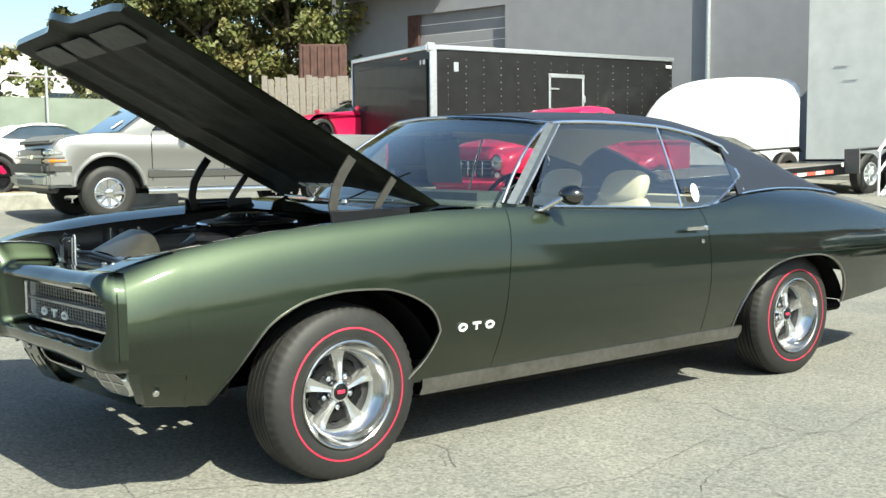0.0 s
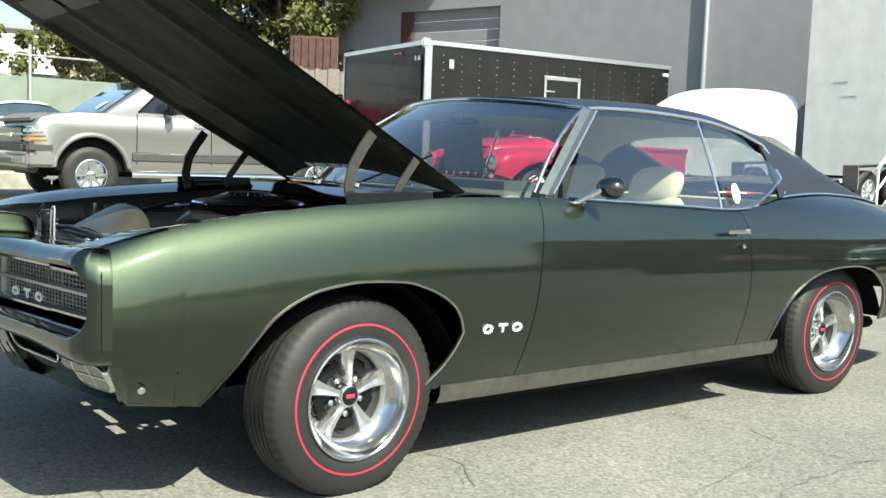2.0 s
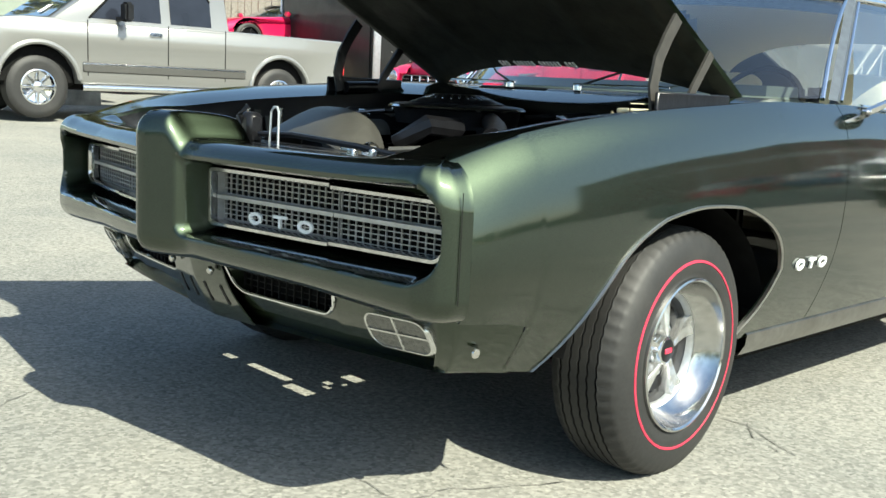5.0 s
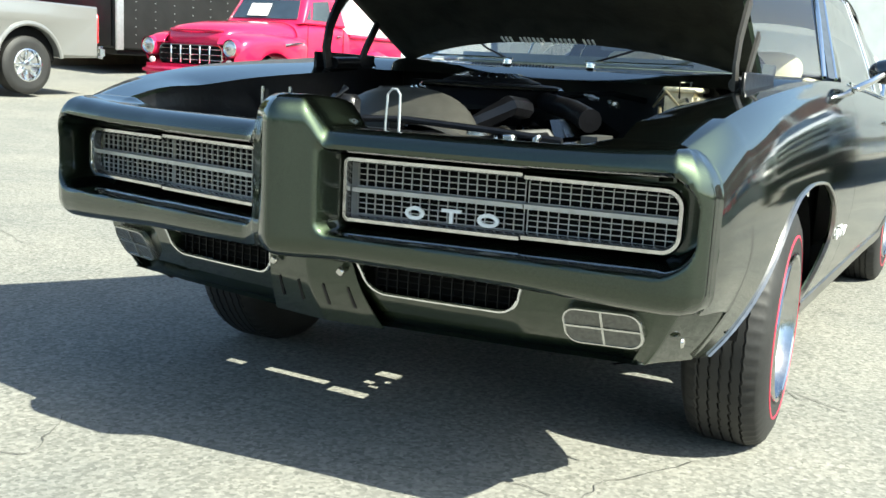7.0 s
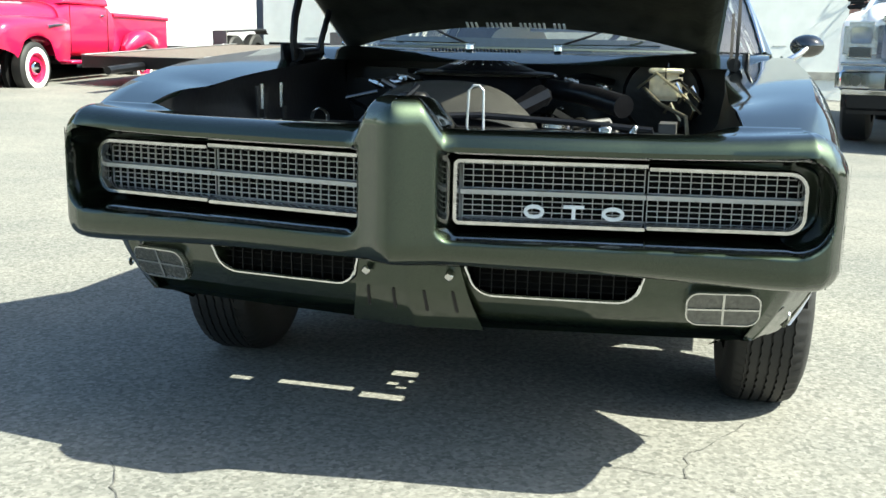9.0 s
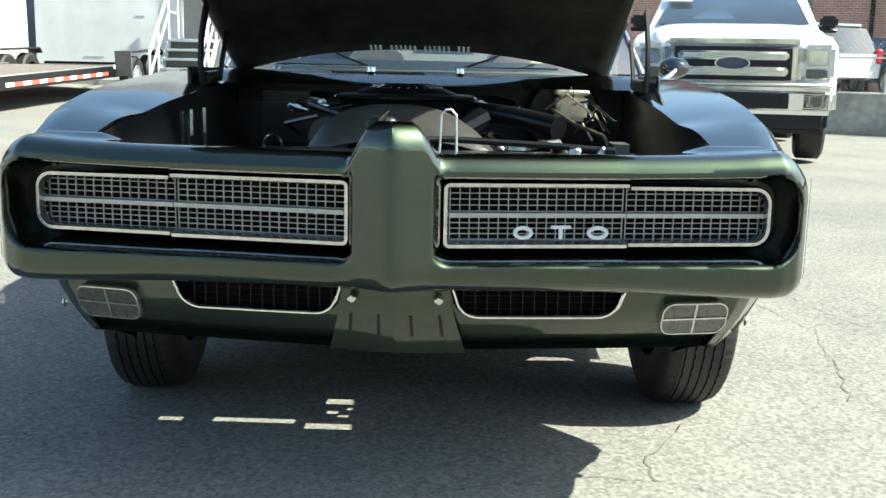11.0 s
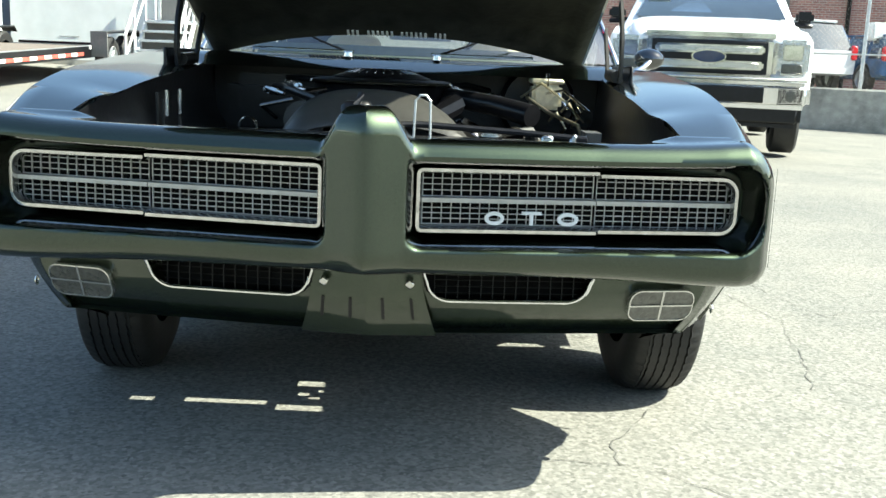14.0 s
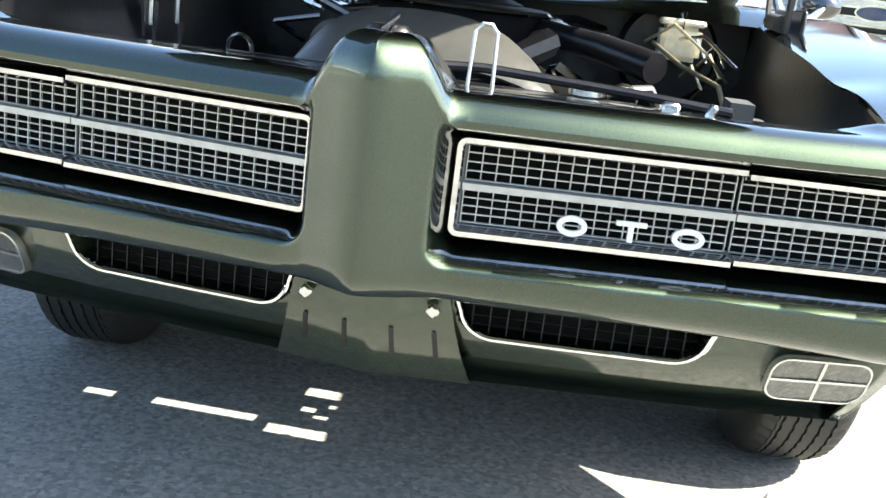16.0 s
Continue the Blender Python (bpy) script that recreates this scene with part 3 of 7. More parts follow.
def open_depth(x, z):
    """How deep the nose is recessed at a place of its face: the two grille mouths."""
    x = abs(x)
    x0, z0, x1, z1 = OPEN
    r = 0.075 if x > (x0 + x1) / 2 else 0.03
    cx, cz = (x0 + x1) / 2, (z0 + z1) / 2
    dx, dz = abs(x - cx) - ((x1 - x0) / 2 - r), abs(z - cz) - ((z1 - z0) / 2 - r)
    d = min(max(dx, dz), 0) + math.hypot(max(dx, 0), max(dz, 0)) - r
    t = min(1, max(0, -d / 0.022))
    return t * t * (3 - 2 * t)


def nose_half(side):
    half = plan_samples(PLAN, 190)
    rows = []
    for i, (x, y) in enumerate(half):
        j0, j1 = max(0, i - 1), min(len(half) - 1, i + 1)
        d = half[j1] - half[j0]
        n = np.array([-d[1], d[0]]) / (np.hypot(*d) + 1e-9)
        if n[1] > 0 and n[0] < 0.5:
            n = -n
        n = np.array([abs(n[0]), -abs(n[1])])
        if i == 0:
            n = np.array([0.0, -1.0])
        beak = 1 - min(1, max(0, (x - 0.064) / 0.036)) ** 1.3
        zt = lerp([(0, 0.813), (0.5, 0.814), (0.70, 0.818), (0.80, 0.824), (0.88, 0.828), (0.91, 0.828)], x) + 0.068 * beak
        zb = lerp([(0, 0.528), (0.1, 0.520), (0.5, 0.512), (0.8, 0.500), (0.93, 0.498)], x) - 0.002 * beak
        yr = -0.765
        # section: top from the bay's edge forward, rounded to the face, down, rounded under
        row = []
        top_len = max(0.0, yr - y)
        wrap = min(1, max(0, (x - 0.84) / 0.07))
        R = 0.055 * (1 - wrap) + 0.10 * wrap
        Rb = 0.05
        inw = np.array([-n[0], -n[1]])
        depth_total = min(0.24, top_len / max(0.2, inw[1])) if x < 0.84 else 0.13
        wb = min(1, max(0, (x - 0.70) / 0.14))
        ex, ey = x + inw[0] * R, y + inw[1] * R
        back = np.array([wb * inw[0], (1 - wb) + wb * inw[1]])
        span = (1 - wb) * (yr - ey) + wb * (depth_total - R)
        row.append((ex + back[0] * span, ey + back[1] * span, zt - 0.075))
        for k in range(9):
            f = k / 8
            px, py = ex + back[0] * span * (1 - f), ey + back[1] * span * (1 - f)
            wr = min(1, max(0, (x - 0.60) / 0.09)) * (1 - min(1, max(0, (x - 0.84) / 0.05)))
            fall = (0.010 * (1 - f) ** 2 * (1 - beak) * (1 - wb) + 0.02 * beak * (1 - f) ** 2) * (1 - wr) + wr * (zt - max(zt * f + 0.8285 * (1 - f), lerp(CROWN, py) + 0.0015))
            row.append((px, py, zt - fall))
        for k in range(1, 9):
            a = k / 8 * math.pi / 2
            dd = R * (1 - math.sin(a))
            row.append((x + inw[0] * dd, y + inw[1] * dd, zt - R + R * math.cos(a)))
        nf = 52
        for k in range(1, nf + 1):
            z = zt - R + (zb + Rb - zt + R) * k / nf
            bow = -0.010 * math.sin(math.pi * k / nf) * (1 - beak)
            rec = 0.150 * open_depth(x, z)
            row.append((x, y + rec, z))
        for k in range(1, 8):
            a = k / 7 * math.pi / 2
            dd = Rb * (1 - math.cos(a))
            row.append((x + inw[0] * dd, y + inw[1] * dd, zb + Rb - Rb * math.sin(a)))
        row.append((x + inw[0] * (Rb + 0.06), y + inw[1] * (Rb + 0.06), zb + 0.004))
        rows.append([(side * p[0], p[1], p[2]) for p in row])
    return rows


L, Rr = nose_half(1), nose_half(-1)
bm = grid(Rr[::-1] + L[1:], flip=True)
inside = [v for v in bm.verts if not v.is_boundary]
for _ in range(3):
    bmesh.ops.smooth_vert(bm, verts=inside, factor=0.5, use_axis_x=True, use_axis_y=True, use_axis_z=True)
nose = part("nose_bumper", bm, PAINT, car, "body-coloured moulded front bumper")

rows = [[(x, y, z) for x in np.linspace(-0.70, 0.70, 15)] for y, z in ((-0.80, 0.800), (-0.765, 0.797), (-0.74, 0.790), (-0.70, 0.785))]
part("header_panel", grid(rows, flip=True), PAINT, car, thick=0.006)

# grilles in the two mouths
GI, GO = Vector((0.100, -0.912)), Vector((0.838, -0.798))
GLEN = (GO - GI).length
GDIR = (GO - GI) / GLEN
GN = Vector((GDIR.y, -GDIR.x))
if GN.y > 0:
    GN = -GN


def grille_put(side):
    def put(s, z, d):
        p = GI + GDIR * s - GN * d
        return (side * p.x, p.y, z)
    return put


def bars(s0, s1, z0, z1, cols, rowsn, put, w=0.0015, d=0.005):
    bm = bmesh.new()
    for i in range(cols + 1):
        s = s0 + (s1 - s0) * i / cols
        add_plate(bm, [(s - w / 2, z0), (s + w / 2, z0), (s + w / 2, z1), (s - w / 2, z1)], d, lambda a, b, e: put(a, b, e + 0.036))
    for j in range(rowsn + 1):
        z = z0 + (z1 - z0) * j / rowsn
        add_plate(bm, [(s0, z - w / 2), (s1, z - w / 2), (s1, z + w / 2), (s0, z + w / 2)], d, lambda a, b, e: put(a, b, e + 0.0345))
    return bm


for side in (1, -1):
    put = grille_put(side)
    z0, z1 = 0.603, 0.752
    split = 0.415
    def corner(cx, cz, q, a0):
        return [(cx + q * math.cos(radians(a0 + 15 * k)), cz + q * math.sin(radians(a0 + 15 * k))) for k in range(7)]
    inner_loop = [(split - 0.002, z0)] + [p for p in reversed(corner(0.018, z0 + 0.018, 0.018, 180))] + [p for p in reversed(corner(0.018, z1 - 0.018, 0.018, 90))] + [(split - 0.002, z1)]
    outer_loop = [(split + 0.002, z0 + 0.003)] + corner(GLEN - 0.042, z0 + 0.046, 0.042, 270) + corner(GLEN - 0.042, z1 - 0.048, 0.042, 0) + [(split + 0.002, z1 - 0.005)]
    for nm, loop, a, b, cols in (("grille_insert", inner_loop, 0.022, split - 0.004, 18), ("headlamp_door", outer_loop, split + 0.004, GLEN - 0.016, 14)):
        bm = bmesh.new()
        add_rim(bm, loop, 0.015, 0.03, put, False)
        g = part(nm, bm, GRILLECHROME, car, "chrome-framed silver mesh grille")
        zc = (z0 + z1) / 2 - 0.001
        part("mesh_above", bars(a, b, zc + 0.007, z1 - 0.016, cols, 4, put), GRIDMAT, g)
        part("mesh_below", bars(a, b, z0 + 0.018, zc - 0.007, cols, 4, put), GRIDMAT, g)
        bm = bmesh.new()
        add_plate(bm, [(a - 0.004, zc - 0.005), (b + 0.002, zc - 0.005), (b + 0.002, zc + 0.005), (a - 0.004, zc + 0.005)], 0.03, lambda s, z, d: put(s, z, d + 0.016))
        part("centre_bar", bm, SILVER, g)
        bm = bmesh.new()
        add_plate(bm, rounded(0.004 if nm == "grille_insert" else split + 0.002, z0 + 0.006, b + 0.006, z1 - 0.006, 0.01, 4, (0.01, 0.05 if nm != "grille_insert" else 0.003, 0.05 if nm != "grille_insert" else 0.003, 0.01)), 0.006, lambda s, z, d: put(s, z, d + 0.052))
        part("backing", bm, MATTE, g)
    # sloping shelf under the mesh and margin at the inner end
    bm = bmesh.new()
    add_grid(bm, [[put(a, z0 + 0.010, 0.005), put(a, z0 + 0.017, 0.046)] for a in np.linspace(0.01, GLEN - 0.05, 15)])
    add_grid(bm, [[put(0.011, z, 0.005), put(0.022, z, 0.046)] for z in np.linspace(z0 + 0.011, z1 - 0.011, 5)])
    add_grid(bm, [[put(a, z1 - 0.011, 0.005), put(a, z1 - 0.015, 0.046)] for a in np.linspace(0.01, GLEN - 0.05, 15)])
    part("inner_margin", bm, SILVER, g, "silver inner wall round the mesh")

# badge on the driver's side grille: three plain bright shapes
put = grille_put(1)


def ring_shape(c, w, h, t, put, off, gap=0.0):
    bm = bmesh.new()
    rows = []
    k0 = 0
    n = 28
    for k in range(n):
        a = 2 * math.pi * k / n
        ca, sa = math.cos(a), math.sin(a)
        rows.append([put(c[0] + (w / 2 - q) * ca, c[1] + (h / 2 - q) * sa, off + e) for q, e in ((0, 0), (t, 0), (t, 0.006), (0, 0.006))])
    add_grid(bm, rows, close_u=True, close_v=True)
    bmesh.ops.recalc_face_normals(bm, faces=bm.faces)
    return bm


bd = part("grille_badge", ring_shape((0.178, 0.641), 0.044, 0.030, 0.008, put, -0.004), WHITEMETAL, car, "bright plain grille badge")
part("badge_bar", plate([(0.240, 0.650), (0.284, 0.650), (0.284, 0.657), (0.240, 0.657)], 0.006, lambda a, b, d: put(a, b, d - 0.004)), WHITEMETAL, bd)
part("badge_stem", plate([(0.258, 0.627), (0.266, 0.627), (0.266, 0.650), (0.258, 0.650)], 0.006, lambda a, b, d: put(a, b, d - 0.004)), WHITEMETAL, bd)
part("badge_ring", ring_shape((0.345, 0.641), 0.048, 0.030, 0.008, put, -0.004), WHITEMETAL, bd)
for side in (1, -1):
    fput = lambda a, b, d, side=side: (side * (side_x(a, b) + 0.004 - d), a, b)
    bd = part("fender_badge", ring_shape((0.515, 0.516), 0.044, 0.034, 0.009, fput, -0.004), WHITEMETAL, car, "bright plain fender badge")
    part("badge_bar", plate([(0.563, 0.523), (0.604, 0.523), (0.604, 0.532), (0.563, 0.532)], 0.006, lambda a, b, d: fput(a, b, d - 0.004)), WHITEMETAL, bd)
    part("badge_stem", plate([(0.579, 0.500), (0.588, 0.500), (0.588, 0.523), (0.579, 0.523)], 0.006, lambda a, b, d: fput(a, b, d - 0.004)), WHITEMETAL, bd)
    part("badge_ring", ring_shape((0.652, 0.514), 0.046, 0.034, 0.009, fput, -0.004), WHITEMETAL, bd)

# ---- lower valance ----
VPLAN = [(0.0, -0.895), (0.13, -0.878), (0.3, -0.862), (0.5, -0.838), (0.64, -0.812), (0.74, -0.790), (0.785, -0.766), (0.812, -0.726), (0.827, -0.68), (0.846, -0.63), (0.864, -0.5905)]


def valance_y(x):
    pts = plan_samples(VPLAN, 160)
    return float(np.interp(abs(x), pts[:, 0], pts[:, 1]))


def valance_lean(z):
    """How far the valance falls back towards its lower edge."""
    return 0.36 * max(0.0, 0.525 - z) + 0.03 * max(0, (0.46 - z) / 0.1) ** 1.6


def slot_depth(x, z):
    x = abs(x)
    x0, x1, z0, z1 = 0.128, 0.512, 0.441, 0.56
    r = 0.055
    dx, dz = max(x0 + r - x, x - x1 + r), z0 + r - z
    d = r - (math.hypot(max(dx, 0), max(dz, 0)) if max(dx, dz) > 0 else max(dx, dz, -r))
    t = min(1, max(0, d / 0.008))
    return t


def smooth_step(a, b, x):
    t = min(1, max(0, (x - a) / (b - a)))
    return t * t * (3 - 2 * t)


VROWS = []
half = plan_samples(VPLAN, 230)
for side in (-1, 1):
    part_rows = []
    for i, (x, y) in enumerate(half):
        d = half[min(i + 1, len(half) - 1)] - half[max(i - 1, 0)]
        n = np.array([abs(d[1]), -abs(d[0])]) / (np.hypot(*d) + 1e-9)
        row = []
        zb = lerp([(0, 0.355), (0.5, 0.36), (0.75, 0.358), (0.87, 0.345)], x)
        for k in range(46):
            z = 0.565 + (zb - 0.565) * k / 45
            w = smooth_step(0.74, 0.86, x)
            dd = valance_lean(z) * (1 - w) + (side_x(-0.6, 0.42) - side_x(-0.6, z)) * w + 0.05 * slot_depth(x, z)
            vx, vy = x - n[0] * dd, y - n[1] * dd
            row.append((side * vx, vy, z))
        for k in range(1, 6):
            a = k / 5 * math.pi / 2
            r = 0.03
            row.append((side * (x - n[0] * (0.035 + r * math.sin(a) + 0.02 * k)), y - n[1] * (0.035 + r * math.sin(a) + 0.02 * k), zb - r * (1 - math.cos(a)) - 0.002))
        part_rows.append(row)
    VROWS.append(part_rows)
valance = part("front_valance", grid(VROWS[0][::-1] + VROWS[1][1:], flip=True), PAINT, car, "body-coloured lower front valance")
for side in (1, -1):
    # bright lip under each air slot and dark grid inside
    pts = []
    rc = 0.055
    for x, z in [(0.124, 0.520), (0.126, 0.505)] + [(0.132 + rc - rc * math.cos(q), 0.439 + rc - rc * math.sin(q)) for q in np.linspace(0.15, math.pi / 2, 9)] \
            + [(x, 0.439) for x in np.linspace(0.20, 0.44, 9)] + [(0.508 - rc + rc * math.sin(q), 0.439 + rc - rc * math.cos(q)) for q in np.linspace(0, math.pi / 2 - 0.15, 9)] + [(0.514, 0.505), (0.516, 0.520)]:
        pts.append((side * x, valance_y(x) - 0.004 + valance_lean(z), z))
    part("slot_lip", tube(pts, 0.0042, 6), CHROME, valance, "bright lip under the air slot")
    part("slot_backing", grid([[(side * x, valance_y(x) + 0.062, z) for z in (0.435, 0.55)] for x in np.linspace(0.12, 0.52, 12)]), MATTE, valance)
    bm = bmesh.new()
    for i in range(14):
        x = 0.15 + 0.35 * i / 13
        add_box(bm, (side * x, valance_y(x) + 0.045, 0.478), (0.002, 0.006, 0.07))
    for z in (0.455, 0.470, 0.485, 0.500):
        add_tube(bm, [(side * x, valance_y(x) + 0.048, z) for x in (0.15, 0.3, 0.4, 0.5)], 0.0016, 4)
    part("slot_grid", bm, DARKGRID, valance, "dark grid behind the air slot", smooth=False)
    # parking lamp
    a0, a1 = 0.606, 0.760

    def lput(a, b, d, side=side):
        return (side * a, valance_y(a) - 0.021 + d + valance_lean(b), b)

    lp = part("parking_lamp", plate(rounded(a0, 0.394, a1, 0.473, 0.026, 6), 0.03, lambda a, b, d: lput(a, b, d + 0.002)), LENS, car, "clear parking lamp with bright cross bezel")
    bm = bmesh.new()
    add_rim(bm, rounded(a0 - 0.004, 0.390, a1 + 0.004, 0.477, 0.03, 6), 0.0065, 0.02, lput)
    part("bezel", bm, BEZEL, lp)
    bm = bmesh.new()
    cx = (a0 + a1) / 2
    add_plate(bm, [(cx - 0.0025, 0.394), (cx + 0.0025, 0.394), (cx + 0.0025, 0.473), (cx - 0.0025, 0.473)], 0.01, lput)
    add_plate(bm, [(a0, 0.4315), (a1, 0.4315), (a1, 0.4360), (a0, 0.4360)], 0.01, lput)
    part("cross", bm, BEZEL, lp)
    # side marker
    part("side_marker", lathe([(0.0, 0.012), (0.004 * side, 0.010), (0.006 * side, 0.0)], 20, "x", (side * 0.826, -0.683, 0.409)), STEEL, car, "small round chrome marker")
    # square-head bolts over the bracket
    b = part("bracket_bolt", box((side * 0.096, -0.899, 0.487), (0.018, 0.014, 0.018), 0.003, (0, 35, 0)), STEEL, valance)
# licence bracket
rows = []
for i in range(41):
    u = -1 + 2 * i / 40
    row = []
    for k in range(14):
        z = 0.508 - 0.163 * k / 13
        x = u * lerp([(0, 0.118), (0.5, 0.135), (1.0, 0.158)], k / 13)
        row.append((x, valance_y(x) - 0.013 + 0.80 * valance_lean(z), z))
    rows.append(row)
brk = part("licence_bracket", grid(rows, flip=True), PAINT, valance, "body-coloured licence bracket with stamped ribs", thick=0.004)
for rx in (-0.100, -0.038, 0.034, 0.098):
    part("stamped_rib", plate(rounded(rx - 0.0035, 0.392, rx + 0.0035, 0.446, 0.0033, 5), 0.004, lambda a, b, d: (a + 0.10 * (0.45 - b) * a / 0.1, valance_y(a) - 0.0155 + d + 0.80 * valance_lean(b), b)), BLACK, brk)

# ---- cowl, glass, roof ----
A0, A1 = (0.805, 0.86, 0.985), (0.665, 1.225, 1.330)


def screen_point(u, v):
    """The windscreen: u from -1 to 1 across, v from 0 at the cowl to 1 at the roof."""
    base = Vector((0.800 * u, 0.545 + 0.30 * abs(u) ** 2.2, 0.985 - 0.0 * u))
    top = Vector((0.660 * u, 1.080 + 0.150 * abs(u) ** 2.2, 1.372 - 0.042 * u * u))
    p = base.lerp(top, v)
    bulge = 0.028 * math.sin(math.pi * v)
    return (p.x, p.y - bulge * 0.6, p.z + bulge)


us = np.linspace(-0.985, 0.985, 33)
scr = part("windscreen", grid([[screen_point(u, v) for v in np.linspace(0.01, 0.985, 13)] for u in us], flip=True), GLASS, car, "curved tinted windscreen")
trim = [screen_point(-1, v) for v in np.linspace(0, 1, 9)] + [screen_point(u, 1) for u in np.linspace(-1, 1, 25)[1:-1]] + [screen_point(1, v) for v in np.linspace(1, 0, 9)]
part("screen_surround", tube([Vector(p) + Vector((0, -0.006, 0.004)) for p in trim], 0.008, 8), CHROME, scr, "thin bright windscreen surround")
part("shade_band", grid([[Vector(screen_point(u, v)) + Vector((0, 0.006, -0.005)) for v in np.linspace(0.80, 0.985, 5)] for u in us], flip=True), BANDGLASS, scr, "dark blue shade band along the top")
cw = [[(u * 0.80, y, z) for u in np.linspace(-1, 1, 17)] for y, z in ((0.36, 0.935), (0.43, 0.966), (0.48, 0.978), (0.55, 0.983), (0.70, 0.980), (0.85, 0.976))]
part("cowl", grid(cw, flip=True), PAINT, car, "cowl panel with wiper slots")
bm = bmesh.new()
for i in range(26):
    add_box(bm, (-0.33 + 0.31 * i / 25, 0.472, 0.9765), (0.006, 0.030, 0.003), 0.0, (13, 0, 20))
tagged(part("cowl_louvres", bm, MATTE, car), kind="stuff")
for x0, side in ((-0.20, -1), (0.11, 1)):
    w = part("wiper", tube([(x0, 0.495, 0.995), (x0 + side * 0.10, 0.520, 1.030), (x0 + side * 0.30, 0.645, 1.118)], 0.0042, 6), BLACK, car, "thin black wiper arm and blade")
    part("blade", tube([(x0 - side * 0.02, 0.488, 0.998), (x0 + side * 0.16, 0.496, 0.999), (x0 + side * 0.34, 0.520, 1.000)], 0.0045, 6), CHROME, w, "bright wiper linkage")
    part("pivot", lathe([(0, 0.016), (0.014, 0.015), (0.020, 0.0)], 16, "z", (x0, 0.485, 0.980)), CHROME, w)

STRETCH = 1.12
ROOFW = [(1.215, 0.655), (1.4, 0.664), (1.9, 0.672), (2.3, 0.675), (2.6, 0.68), (3.0, 0.69), (3.3, 0.66)]
ROOFZ = [(1.08, 1.376), (1.215, 1.384), (1.5, 1.402), (1.9, 1.410), (2.2, 1.400), (2.5, 1.352), (2.8, 1.255), (3.05, 1.135), (3.25, 1.025), (3.34, 0.985)]
EDGEZ = [(1.215, 1.335), (1.5, 1.340), (1.9, 1.325), (2.2, 1.285), (2.42, 1.225), (2.6, 1.165), (2.8, 1.10), (3.05, 1.03), (3.3, 0.975)]


def stretched(table):
    return [(y if y < 2.2 else 2.2 + (y - 2.2) * STRETCH, v) for y, v in table]


ROOFW, ROOFZ, EDGEZ = stretched(ROOFW), stretched(ROOFZ), [r for r in EDGEZ if r[0] < 2.45] + [(2.64, 1.170), (2.88, 1.105), (3.16, 1.03), (3.43, 0.975)]
ROOFEND = 2.2 + (3.34 - 2.2) * STRETCH
rows = []
for i in range(60):
    y = 1.215 + (ROOFEND - 1.215) * i / 59
    w, zc, ze = lerp(ROOFW, y), lerp(ROOFZ, y), lerp(EDGEZ, y)
    ze = min(ze, zc - 0.012)
    row = []
    for u in np.linspace(-1, 1, 31):
        a = abs(u)
        # the roof's front edge bows forward like the screen
        yy = y - (1 - min(1, (y - 1.215) / 0.8)) * 0.135 * (1 - a**2.2)
        row.append((u * w, yy, ze + (zc - ze) * (1 - a**3.2) ** 0.8 if a < 1 else ze))
    rows.append(row)
bm = grid(rows, flip=True)
gone = [f for f in bm.faces if 2.72 < f.calc_center_median().y < 3.36 and abs(f.calc_center_median().x) < 0.52]
bmesh.ops.delete(bm, geom=gone, context="FACES")
roof = part("vinyl_roof", bm, VINYL, car, "black grained vinyl roof covering", thick=0.015)
part("headliner", grid([[(p[0] * 0.97, p[1] + 0.01, p[2] - 0.035) for p in r] for r in rows[:40]]), IVORY, car, "pale headliner")
